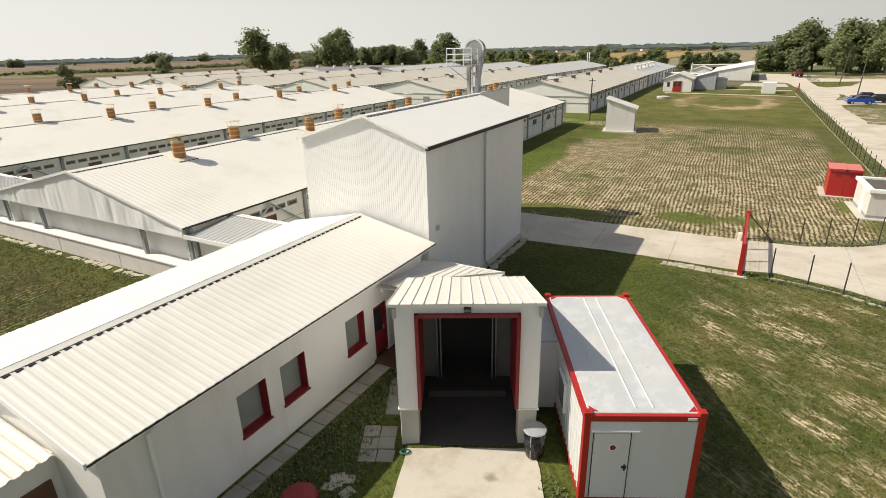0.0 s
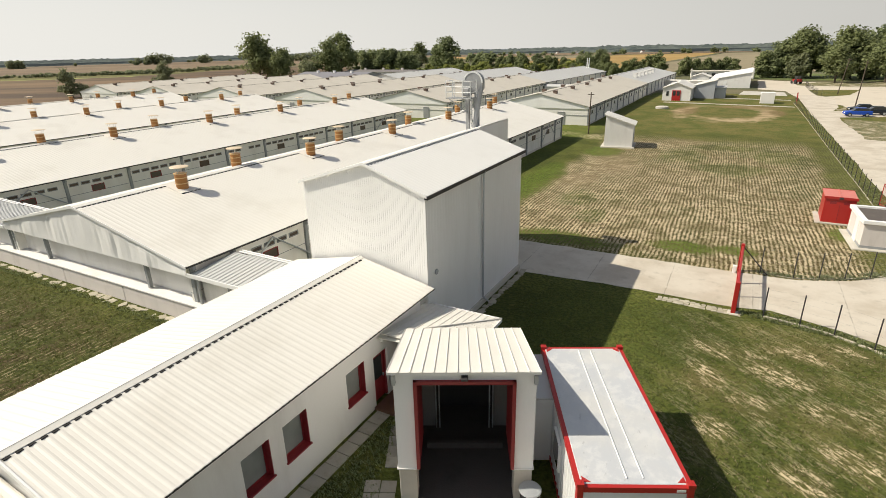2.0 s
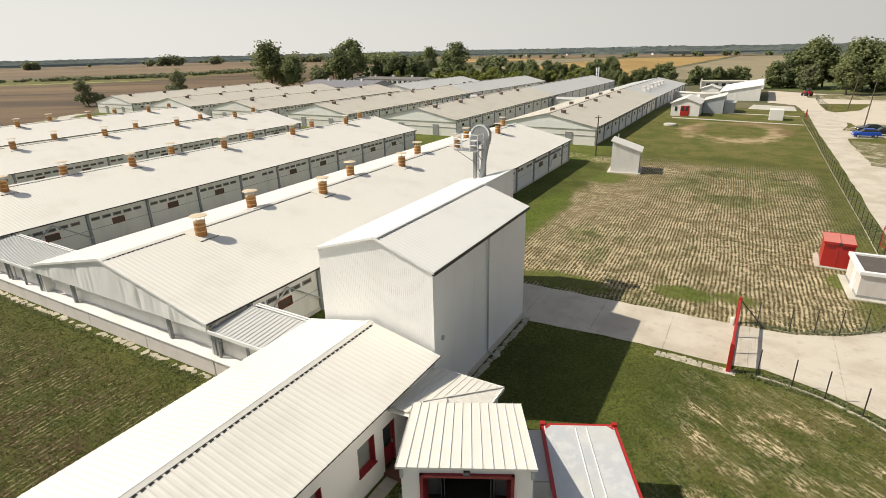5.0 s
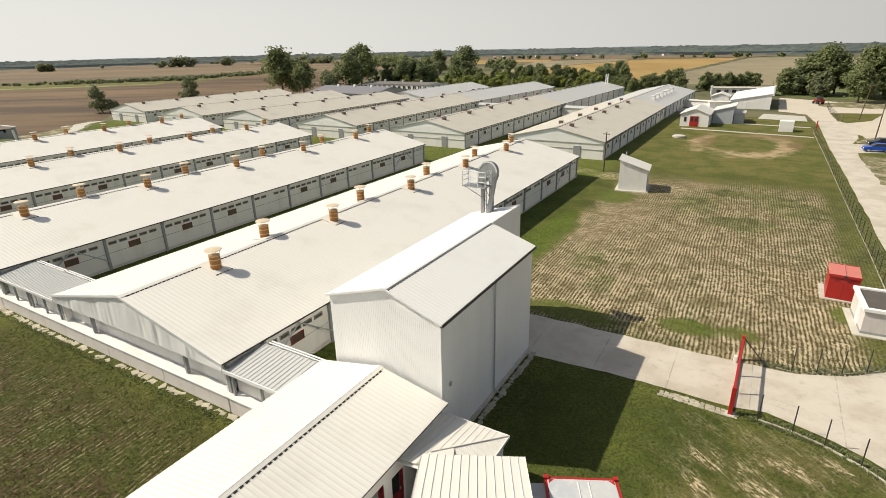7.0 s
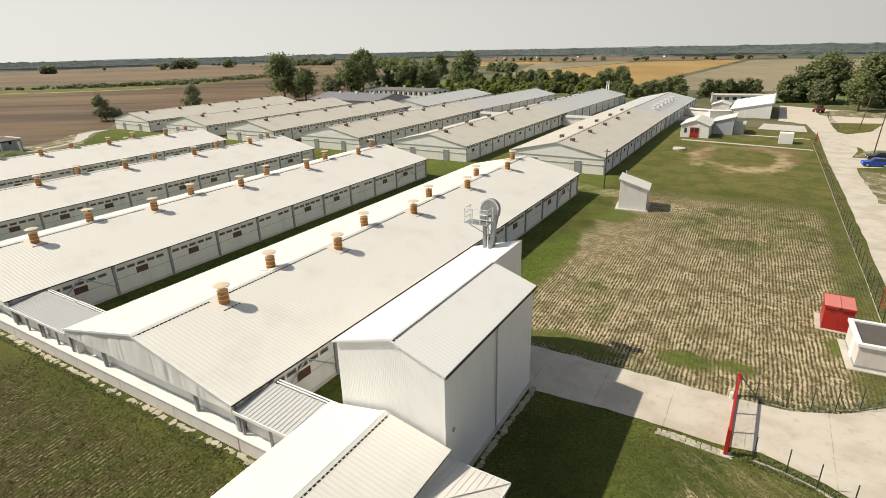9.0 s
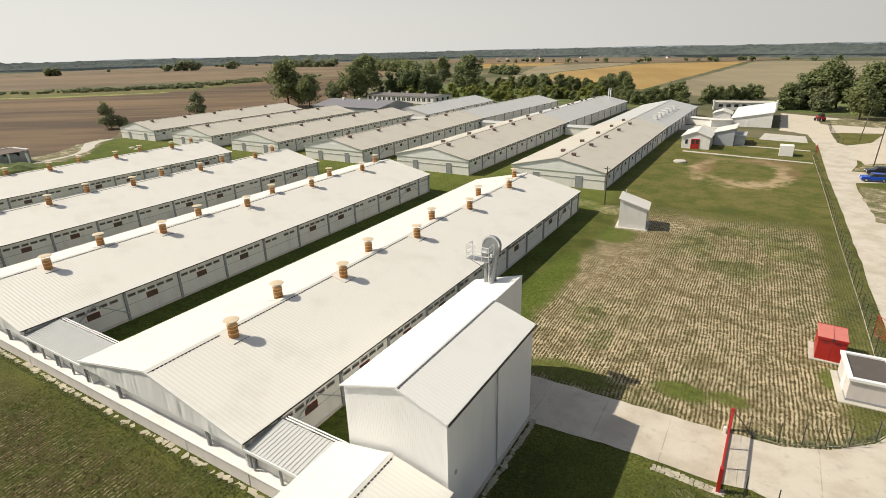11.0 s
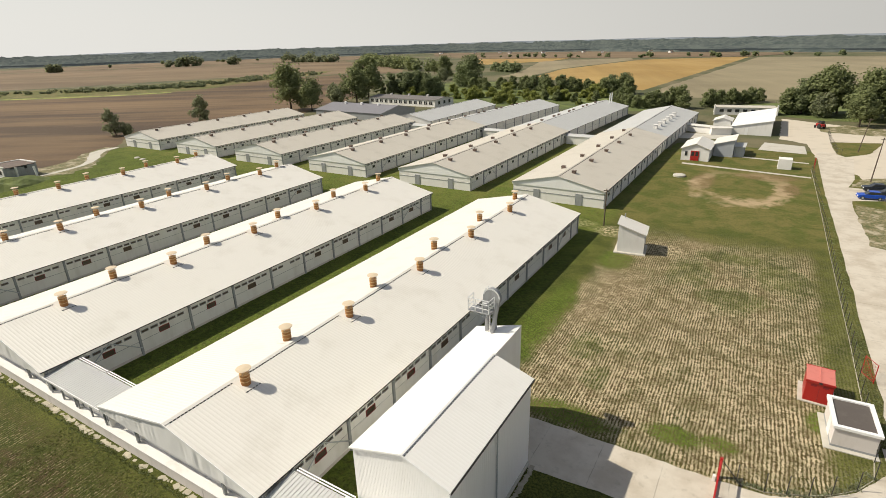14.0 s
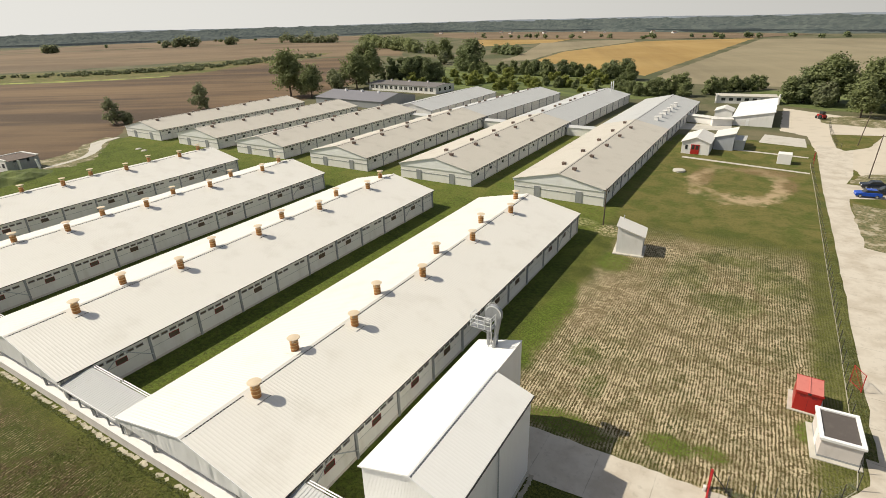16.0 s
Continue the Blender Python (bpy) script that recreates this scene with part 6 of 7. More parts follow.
def lean_to(name, label, at, size, z0, z1, wall_mat, roof_mat):
    """Shed with one roof plane rising towards +x."""
    lx, ly = size
    b = thing(name, label, "building", at)
    part("wall", prism([(0, 0), (lx, 0), (lx, z1), (0, z0)], 0, ly, "y"), wall_mat, b)
    k = (z1 - z0) / lx
    part("roof", prism([(-0.25, z0 - 0.25 * k + 0.01), (lx + 0.25, z1 + 0.25 * k + 0.01), (lx + 0.25, z1 + 0.25 * k + 0.13), (-0.25, z0 - 0.25 * k + 0.13)], -0.25, ly + 0.25, "y"), roof_mat, b)
    return b


lean_to("grey_store", "grey sheet-clad store with a slanting white roof", (-11.0, 149.5, 0), (4.4, 9.0), 3.0, 4.2, M_GREYWALL, M_ROOF)
lean_to("low_store", "low grey store with a flat roof", (-6.5, 150.5, 0), (2.2, 6.0), 2.4, 2.5, M_GREYWALL, M_ROOF_GREY)
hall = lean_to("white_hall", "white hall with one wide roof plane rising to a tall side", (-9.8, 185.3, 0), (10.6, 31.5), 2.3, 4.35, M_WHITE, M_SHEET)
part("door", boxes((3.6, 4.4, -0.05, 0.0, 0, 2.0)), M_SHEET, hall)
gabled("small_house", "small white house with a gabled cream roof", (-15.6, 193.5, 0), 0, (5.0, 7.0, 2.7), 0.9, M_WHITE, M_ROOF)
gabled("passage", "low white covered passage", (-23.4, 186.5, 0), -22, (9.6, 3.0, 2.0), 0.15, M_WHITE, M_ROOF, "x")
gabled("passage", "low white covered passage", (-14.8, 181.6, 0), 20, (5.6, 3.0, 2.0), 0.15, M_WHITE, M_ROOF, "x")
flat = gabled("flat_shed", "long low shed with a row of small dark windows", (-18.6, 229.0, 0), 10, (20.0, 7.0, 2.6), 0.25, M_WALL, M_ROOF_OLD, "x")
for k in range(7):
    part("window", boxes((1.4 + 2.6 * k, 2.8 + 2.6 * k, -0.05, 0.02, 1.0, 2.0)), M_GLASS, flat)
for x in (-0.5, 20.1):
    part("end_wall", boxes((x, x + 0.4, -0.6, 0.3, 0, 3.6)), M_WALL, flat)
long_house = gabled("long_house", "long low house with a row of small windows", (-172.0, 214.6, 0), -3.5, (40.0, 15.0, 3.1), 0.7, M_WALL, M_ROOF_DARK, "x")
LWIN = mesh_of("window", boxes((-0.85, 0.85, -0.06, 0.02, 0, 1.5)), M_GLASS)
LFRAME = mesh_of("window_frame", boxes((-0.95, 0.95, -0.03, 0.02, -0.1, 0.0), (-0.95, -0.85, -0.1, 0.02, 0, 1.6), (0.85, 0.95, -0.1, 0.02, 0, 1.6), (-0.05, 0.05, -0.09, -0.06, 0, 1.5)), M_WHITE)
for k in range(13):
    w = part("window", LWIN, None, long_house, at=(2.2 + 2.95 * k, 0, 1.05))
    part("window_frame", LFRAME, None, w)
for k in range(3):
    part("chimney", boxes((8 + 11 * k, 8.9 + 11 * k, 7.0, 7.9, 3.5, 4.7), bevel=0.03), M_PLINTH, long_house)
    part("side_window", boxes((40.0, 40.06, 2.5 + 4.2 * k, 4.0 + 4.2 * k, 1.05, 2.5)), M_GLASS, long_house)
grey_shed = gabled("grey_shed", "wide grey shed with a shallow sheet roof", (-165.0, 170.0, 0), -3, (35.5, 22.0, 2.7), 2.0, M_COLUMN, M_ROOF_SHED, "x")
for k in range(3):
    part("roof_flue", boxes((8 + 9 * k, 8.9 + 9 * k, 9.2, 10.1, 4.2, 5.3), bevel=0.05), M_SHEET, grey_shed, "white roof flue")
ruin = thing("ruined_shed", "half-ruined shed with pale end wall, grey front and brown roof", "shed", (-155.6, 53.6, 0), 94)
part("end_wall", boxes((0, 0.3, 0.3, 6.9, 0, 3.1)), M_WALL, ruin, "pale plastered end wall")
for y in (1.0, 3.2):
    part("window", boxes((-0.04, 0.0, y, y + 1.1, 1.2, 2.2)), M_DARK, ruin)
part("front_wall", boxes((0, 1.6, 0, 0.3, 0, 2.7), (1.6, 2.4, 0, 0.3, 0, 2.3), (2.9, 4.6, 0, 0.3, 0, 2.5), (4.6, 5.2, 0, 0.3, 0, 2.0), (5.2, 7.4, 0, 0.3, 0, 2.7), bevel=0.04), M_COLUMN, ruin, "broken grey front wall")
part("pier", boxes((2.45, 2.85, -0.25, 0.3, 0, 2.7), bevel=0.03), M_WALL, ruin, "pale pier")
part("back_wall", boxes((0, 7.4, 6.9, 7.2, 0, 3.0)), M_COLUMN, ruin)
part("far_end_wall", boxes((7.1, 7.4, 0.3, 6.9, 0, 3.0)), M_COLUMN, ruin)
part("roof", prism([(0.1, 2.72), (6.85, 2.95), (6.85, 3.07), (0.1, 2.84)], 0.32, 7.08, "x"), M_OLDFELT, ruin, "brown weathered roof")
part("coping", boxes((-0.1, 7.5, 6.88, 7.3, 3.08, 3.26), (7.09, 7.5, -0.1, 6.88, 3.02, 3.24), (-0.1, 0.31, -0.1, 6.88, 3.11, 3.24), bevel=0.03), M_WALL, ruin, "pale parapet coping")
post = thing("concrete_post", "leaning pale concrete post in the grass", "post", (-150.6, 58.4, 0), 20)
post.matrix_basis = pose(-150.6, 58.4, 0, 0, -9, 20)
part("shaft", boxes((-0.2, 0.2, -0.2, 0.2, -0.1, 3.0), bevel=0.03), M_WALL, post)
part("foot", boxes((-0.9, 0.9, -0.6, 0.6, -0.1, 0.3), bevel=0.05), M_CONCRETE, post)


def mound():
    """Low grassy bank heaped against the ruin."""
    bm = bmesh.new()
    rows = []
    for i in range(25):
        row = []
        for j in range(17):
            u, v = i / 12 - 1, j / 8 - 1
            h = max(0.0, 1 - u * u - v * v)
            row.append(bm.verts.new((10 * u, 5.5 * v, 1.9 * h * (0.85 + 0.5 * noise.noise((u * 3, v * 3, 0.4))) + (0.02 if h else -0.1))))
        rows.append(row)
    for p, q in zip(rows, rows[1:]):
        for j in range(16):
            bm.faces.new((p[j], q[j], q[j + 1], p[j + 1]))
    return bm


bank = solid("earth_bank", mound(), M_STRIP, "low grassy bank before the ruined shed", "bank", kind="structure")
bank.matrix_basis = pose(-148.6, 50.5, 0, 0, 0, 100)
for x, y, turn in ((-151.8, 83.9, 20), (-148.1, 83.3, 70)):
    rock = thing("concrete_lump", "pale broken concrete lump in the grass", "rubble", (x, y, 0), turn, "broken concrete in the grass")
    part("body", lathe([(0.9, 0), (0.8, 0.15), (0.5, 0.28), (0.1, 0.32)], 6), M_CONCRETE, rock)
sign = thing("white_board", "white concrete block in the grass", "block", (3.1, 140.3, 0))
part("body", boxes((0, 2.7, 0, 2.6, 0, 2.3), bevel=0.03), M_WHITE, sign)
# low pile of broken slabs, simplified to a round stepped lump
man = thing("well_cover", "round concrete lump for a low pile of broken slabs in the lawn", "well cover", (-15.0, 124.5, 0))
part("ring", lathe([(1.3, 0), (1.3, 0.35), (1.1, 0.45), (0.3, 0.48)], 18), M_CONCRETE, man)
patch("slab_a", [(-1.5, 162.5), (9.2, 160.5), (9.0, 171.5), (-0.5, 174)], 0.05, M_CONCRETE, "pale concrete slab by the sheds", 0.1, 1.0, "pavement", 0.05)
patch("path_a", [(-16.5, 137.6), (9.4, 133.6), (9.4, 134.6), (-16.5, 139.0)], 0.04, M_CONCRETE, "narrow concrete path across the lawn", 0.1, 1.0, "path", 0.05)
patch("path_b", [(-9.0, 151), (9.4, 148.6), (9.4, 149.6), (-9.0, 152.4)], 0.04, M_CONCRETE, "narrow concrete path by the gate house", 0.1, 1.0, "path", 0.05)
patch("dirt_track", [(-152.5, 60), (-153.4, 66), (-155.4, 71.5), (-158, 75.2), (-163.5, 80), (-168, 82.5), (-172, 86.5), (-173.4, 91), (-175, 91), (-175.2, 86), (-172.8, 81.8), (-167.5, 78.6), (-160.5, 74.5), (-157, 71), (-155, 66), (-153.6, 60)], 0.04, M_CONCRETE, "pale winding track beside the field", 0.35, 1.6, "path")
patch("dirt_verge", [(-162, 60), (-151, 58), (-148, 66), (-154, 73), (-166, 83), (-176, 91), (-178, 88), (-170, 78), (-165, 68)], 0.03, M_WORN, "trodden brown ground along the field edge", 2.5, 2.0)


def car(at, turn, paint, label):
    c = thing("car", label, "car", at, turn, group="parked cars")
    low = [(-2.05, 0.35), (2.0, 0.35), (2.08, 0.65), (1.95, 0.86), (0.95, 0.98), (-1.95, 1.02), (-2.1, 0.75)]
    bm = prism(low, -0.86, 0.86, "x")
    bm2 = bm
    bevelled(bm2, 0.05)
    part("body", bm2, paint, c)
    top = [(0.95, 0.96), (0.35, 1.42), (-1.2, 1.47), (-1.95, 1.0)]
    bm = prism(top, -0.72, 0.72, "x")
    bevelled(bm, 0.04)
    part("cabin", bm, M_GLASS, c, "dark glazed cabin")
    part("roof", boxes((-0.66, 0.66, -1.2, 0.35, 1.44, 1.5), bevel=0.02), paint, c)
    for x in (-0.8, 0.8):
        for y in (-1.3, 1.25):
            w = part("wheel", lathe([(0.32, -0.1), (0.32, 0.1)], 16), M_RUBBER, c, at=pose(x, y, 0.32, 0, 90, 0))
            part("rim", lathe([(0.19, -0.11), (0.19, 0.11)], 12), M_GREYSTEEL, w)
    for x in (-0.6, 0.6):
        part("headlight", boxes((x - 0.18, x + 0.18, 1.98, 2.06, 0.62, 0.76), bevel=0.01), M_SHEET, c)
    return c


car((18.0, 120.7, 0.03), 96, M_CARBLUE, "bright blue parked hatchback")
car((19.4, 127.4, 0.03), 98, M_CARDARK, "dark grey parked hatchback")
car((20.9, 123.8, 0.03), 95, M_CARDARK, "dark parked car beside the blue one")

loader = thing("tractor", "small red tractor parked in the yard", "tractor", (13.4, 206.5, 0.03), 30)
part("body", boxes((-0.6, 0.6, -1.6, 1.3, 0.6, 1.4), bevel=0.06), M_RED, loader)
part("cab", boxes((-0.6, 0.6, -1.2, 0.2, 1.4, 2.3), bevel=0.08), M_GLASS, loader)
for x in (-0.8, 0.8):
    part("rear_wheel", lathe([(0.7, -0.16), (0.7, 0.16)], 16), M_RUBBER, loader, at=pose(x, -0.8, 0.7, 0, 90, 0))
    part("front_wheel", lathe([(0.45, -0.13), (0.45, 0.13)], 16), M_RUBBER, loader, at=pose(x, 1.0, 0.45, 0, 90, 0))


def pole(at, h, lean=0.0):
    p = thing("wooden_pole", "tall grey-brown wooden pole", "pole", at, group="poles")
    part("shaft", rods(((0, 0, -0.2), (lean, 0, h), 0.12, 8, 0.08)), M_TRUNK, p)
    part("crossarm", boxes((lean - 0.5, lean + 0.5, -0.05, 0.05, h - 0.4, h - 0.3)), M_TRUNK, p)
    return p


pole((-20.4, 84.7, 0), 6.3)
pole((19.5, 135.0, 0), 9.0, 0.3)
pole((20.1, 168.2, 0), 8.5, 0.9)
pole((21.5, 112.0, 0), 9.0, 0.4)


def side_gate(at, turn):
    g = thing("wire_gate", "red steel wire gate standing open", "gate", at, turn, group="red wire gates")
    part("frame", rods(((0, 0, 0), (0, 0, 1.9), 0.04), ((1.6, 0, 0.1), (1.6, 0, 1.9), 0.03), ((0, 0, 1.85), (1.6, 0, 1.85), 0.03), ((0, 0, 0.15), (1.6, 0, 0.15), 0.03), ((0, 0, 0.2), (1.6, 0, 1.8), 0.02), sides=6), M_RED, g)
    part("mesh", rods(*[((0.1 + 0.1 * k, 0, 0.15), (0.1 + 0.1 * k, 0, 1.85), 0.006) for k in range(15)], sides=4), M_RED, g)
    return g


side_gate((11.95, 53.4, 0.03), 118)
side_gate((10.2, 146.0, 0.03), 80)
side_gate((9.9, 139.0, 0.03), 85)


# ---- trees ----
def leaf_cloud(bm, center, radius, count, size, rng, squash=0.8):
    """Many small leaf faces over and through an uneven clump, mostly facing outwards."""
    for _ in range(count):
        d = Vector((rng.gauss(0, 1), rng.gauss(0, 1), rng.gauss(0, 1))).normalized()
        r = radius * (0.35 + 0.85 * rng.random() ** 0.7)
        p = Vector(center) + Vector((d.x * r, d.y * r, d.z * r * squash))
        s = size * rng.uniform(0.6, 1.4)
        face = (d + Vector((rng.gauss(0, 0.5), rng.gauss(0, 0.5), 0.55 + rng.gauss(0, 0.5)))).normalized()
        q = face.to_track_quat("Z", "Y")
        v = [bm.verts.new(p + q @ Vector(c)) for c in ((-s, -s * 0.6, 0), (s * 0.7, -s * 0.7, s * 0.15), (s, s * 0.6, 0), (-s * 0.5, s, -s * 0.15))]
        bm.faces.new(v)


def tree_meshes(seed, height, spread, trunk=0.25, clumps=34, leaves=70, leaf=0.35, tall=1.0):
    """Trunk with limbs, and a crown of leaf clumps at the limbs' ends."""
    rng = random.Random(seed)
    wood, crown = bmesh.new(), bmesh.new()
    base = height * trunk
    pts = [Vector((0, 0, -0.2))]
    r0 = height * 0.022
    for k in range(1, 6):
        pts.append(Vector((rng.uniform(-1, 1) * 0.02 * height * k / 3, rng.uniform(-1, 1) * 0.02 * height * k / 3, height * 0.16 * k)))
    for k in range(5):
        rod(wood, pts[k], pts[k + 1], r0 * (1 - k * 0.17), 7, r0 * (1 - (k + 1) * 0.17))
    # a handful of unequal boughs, each carrying its own lumpy head of leaves
    boughs = [(Vector((0, 0, height * 0.78)), spread * 0.5)]
    count = 7 + seed % 3
    for k in range(count):
        a = k * 2.4 + rng.uniform(-0.6, 0.6)
        u = (k + rng.random()) / count
        z = base + (height * 0.8 - base) * (0.04 + 0.8 * u)
        wide = spread * (0.75 - 0.5 * abs(u - 0.35)) * rng.uniform(0.6, 1.05)
        head = Vector((wide * math.cos(a), wide * math.sin(a), z))
        boughs.append((head, spread * rng.uniform(0.36, 0.56)))
        j = min(4, max(1, int(z / height / 0.2)))
        rod(wood, pts[j], head, r0 * 0.4, 5, r0 * 0.12)
    for k in range(clumps):
        head, size = boughs[k % len(boughs)]
        d = Vector((rng.gauss(0, 1), rng.gauss(0, 1), rng.gauss(0.25, 0.9))).normalized()
        c = head + d * size * rng.uniform(0.2, 1.0)
        c.z = min(max(c.z, base * 0.9), height * rng.uniform(0.9, 0.99))
        leaf_cloud(crown, c, spread * rng.uniform(0.2, 0.34), leaves, leaf, rng, 0.85 * tall)
    return mesh_of("trunk", wood, M_TRUNK), crown


def tree_kind(seed, height, spread, material, **kw):
    t, c = tree_meshes(seed, height, spread, **kw)
    return t, mesh_of("crown", c, material)


OAK = tree_kind(1, 20, 7.6, M_LEAF, trunk=0.2, clumps=100, leaves=50, leaf=0.38)
OAK_B = tree_kind(2, 20, 8.0, M_LEAF, trunk=0.2, clumps=100, leaves=50, leaf=0.38)
ROUND = tree_kind(3, 15, 7.0, M_LEAFDARK, trunk=0.1, clumps=100, leaves=50, leaf=0.38)
YOUNG = tree_kind(4, 10, 4.4, M_LEAF, trunk=0.1, clumps=76, leaves=50, leaf=0.3)
WILLOW = tree_kind(5, 10, 4.6, M_LEAFPALE, trunk=0.12, clumps=70, leaves=50, leaf=0.3)
BUSH = tree_kind(6, 4.5, 3.2, M_LEAFBRIGHT, trunk=0.02, clumps=40, leaves=46, leaf=0.28)
SLIM = tree_kind(7, 14, 3.2, M_LEAFDARK, trunk=0.06, clumps=76, leaves=50, leaf=0.33)
SHAGGY = tree_kind(8, 12, 4.4, M_LEAFPALE, trunk=0.1, clumps=52, leaves=34, leaf=0.3)


def plant(kind, x, y, scale=1.0, turn=0.0, label="broad green tree", category="tree", group="trees behind the farm", tilt=0.0):
    t = thing("tree" if category == "tree" else "bush", label, category, (x, y, 0), turn, group)
    t.matrix_basis = pose(x, y, 0, 0, tilt, turn) @ Matrix.Scale(scale, 4)
    part("trunk", kind[0], None, t)
    part("crown", kind[1], None, t)
    return t


rng = random.Random(21)
BACK = "broad green tree behind the barns"
HEDGE = "bushy tree in the hedge behind the halls"
YARD = "broad green tree beside the yard"
plant(OAK, -191, 181, 1.14, 30, "tall " + BACK)
plant(OAK, -179, 182, 0.8, 200, BACK)
plant(WILLOW, -186, 208, 0.85, 80, "loose grey-green tree behind the barns")
plant(WILLOW, -194, 214, 0.95, 10, "loose grey-green tree behind the barns")
plant(OAK_B, -181, 216, 0.95, 70, BACK)
plant(OAK_B, -190, 237, 1.18, 190, "tall " + BACK)
plant(SHAGGY, -199, 139, 0.95, 0, "bushy grey-green tree at the field edge")
plant(SHAGGY, -198, 104, 0.85, 40, "leaning ragged tree at the field edge", tilt=-14)
plant(WILLOW, -194, 106, 0.45, 90, "low bush at the field edge", "bush")
for k, h in enumerate((8, 14, 13.5, 14, 13, 12.5, 13, 12, 11, 10)):
    plant(SLIM if k < 5 else ROUND, -190 + 3.2 * k, 250 + 1.1 * k + 3 * math.sin(k * 2.1), h / (14 if k < 5 else 15), rng.uniform(0, 360), "dense dark tree in a row behind the long house")
plant(ROUND, -167, 311, 1.28, 20, "large round green tree")
plant(ROUND, -176, 318, 1.0, 140, "large round green tree")
plant(OAK, -218, 365, 0.95, 20, "large round green tree")
plant(WILLOW, -212, 352, 0.95, 50, "pale green tree behind the meadow")
plant(OAK, -262, 420, 0.6, 50, "pale green tree behind the meadow")
for x, y, h in ((-142, 304, 7), (-134, 303, 8), (-126, 304, 8.3), (-119, 300, 8.5), (-112, 297, 9.3), (-104, 299, 8.8), (-97, 300, 7.8), (-90, 301, 7), (-81, 299, 8), (-75, 297, 9.3), (-68, 295, 10.5), (-150, 298, 7), (-160, 300, 7)):
    plant(YOUNG if h < 8.5 else ROUND, x + rng.uniform(-1, 1), y, h / (10 if h < 8.5 else 15), rng.uniform(0, 360), HEDGE)
    plant(YOUNG, x + 3.6 + rng.uniform(-1, 1), y + rng.uniform(-5, 6), h / 10 * rng.uniform(0.75, 0.95), rng.uniform(0, 360), HEDGE)
for k in range(44):
    plant(BUSH, -178 + 118 * rng.random(), 236 + 52 * rng.random() ** 1.3, rng.uniform(0.5, 1.15), rng.uniform(0, 360), "bright green bush in the meadow behind the halls", "bush", "bushes")
for x, y, h in ((-63, 257, 5.3), (-56, 247, 5), (-49, 238, 5.8), (-42, 241, 7.6), (-37, 244, 8.6), (-33, 243, 9.4), (-89, 253, 5.4), (-80, 251, 4.4), (-97, 257, 5), (-71, 254, 5.2), (-53, 243, 5.6), (-45, 240, 6.6), (-59, 251, 5.0)):
    plant(YOUNG, x, y, h / 10, rng.uniform(0, 360), "bushy tree behind the sheds")
for x, y, h in ((-23, 251, 7.6), (-20, 258, 6.6), (-16, 264, 6.9), (-12, 267, 6.0), (-9, 270, 6.8), (-6, 276, 6)):
    plant(YOUNG, x, y, h / 10, rng.uniform(0, 360), "bushy tree behind the sheds")
for x, y, h, k in ((4.5, 238, 9.5, YOUNG), (9, 241, 12.5, ROUND), (16, 240, 19, OAK_B), (20, 246, 16, OAK), (15, 233, 8.5, WILLOW), (24, 213, 12.5, OAK), (31, 240, 17.5, OAK_B), (28, 228, 18.5, OAK), (38, 236, 16.5, ROUND), (37, 216, 16, OAK_B), (46, 230, 17, OAK)):
    base = {id(YOUNG): 10, id(ROUND): 15, id(WILLOW): 10}.get(id(k), 20)
    plant(k, x, y, h / base, rng.uniform(0, 360), YARD, "tree", "trees beside the yard")


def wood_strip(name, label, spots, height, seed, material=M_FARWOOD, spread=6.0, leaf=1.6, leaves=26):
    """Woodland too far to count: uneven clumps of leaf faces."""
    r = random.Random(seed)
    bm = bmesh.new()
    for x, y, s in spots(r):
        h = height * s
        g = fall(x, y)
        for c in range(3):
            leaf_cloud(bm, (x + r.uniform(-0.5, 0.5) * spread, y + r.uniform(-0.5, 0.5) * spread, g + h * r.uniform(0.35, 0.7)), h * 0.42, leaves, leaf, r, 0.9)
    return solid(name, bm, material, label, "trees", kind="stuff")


def along(a, b, n, wide):
    def spots(r):
        for k in range(n):
            u = r.random()
            yield a[0] + (b[0] - a[0]) * u + r.uniform(-wide, wide), a[1] + (b[1] - a[1]) * u + r.uniform(-wide, wide), r.uniform(0.35, 1.25)
    return spots


BELT = "ragged bushes in the belt between two fields"
wood_strip("scrub_hedge", BELT, along((-440, 200), (-375, 270), 150, 13), 2.2, 31, M_LEAFPALE, 4.0, 0.5)
wood_strip("scrub_hedge", BELT, along((-392, 262), (-392, 405), 120, 19), 2.3, 44, M_LEAFPALE, 5.0, 0.5)
wood_strip("scrub_hedge", BELT, along((-620, 10), (-440, 200), 100, 14), 2.0, 45, M_LEAFPALE, 4.0, 0.5)
wood_strip("hedge_row", "tree row between far fields", along((-478, 592), (-292, 452), 85, 7), 12, 32, M_LEAF, 5.0, 0.9, 46)
wood_strip("hedge_row", "hedge between the far fields", along((-228, 468), (-195, 450), 16, 4), 7, 46, M_LEAFDARK, 4.0, 0.8, 46)
# pale leaf colour on the copses stands in for distance haze
wood_strip("copse", "lone clump of trees in the field", along((-858, 378), (-852, 396), 8, 4), 17, 33, M_LEAFPALE, 5.0, 1.2, 46)
wood_strip("copse", "lone clump of trees in the field", along((-805, 520), (-775, 556), 12, 4), 14, 34, M_LEAFPALE, 5.0, 1.2, 46)
wood_strip("copse", "lone clump of trees in the field", along((-752, 590), (-748, 600), 5, 3), 14, 35, M_LEAFPALE, 5.0, 1.2, 46)
wood_strip("copse", "lone clump of trees in the field", along((-705, 668), (-588, 660), 26, 6), 13, 36, M_LEAFPALE, 5.0, 1.2, 46)


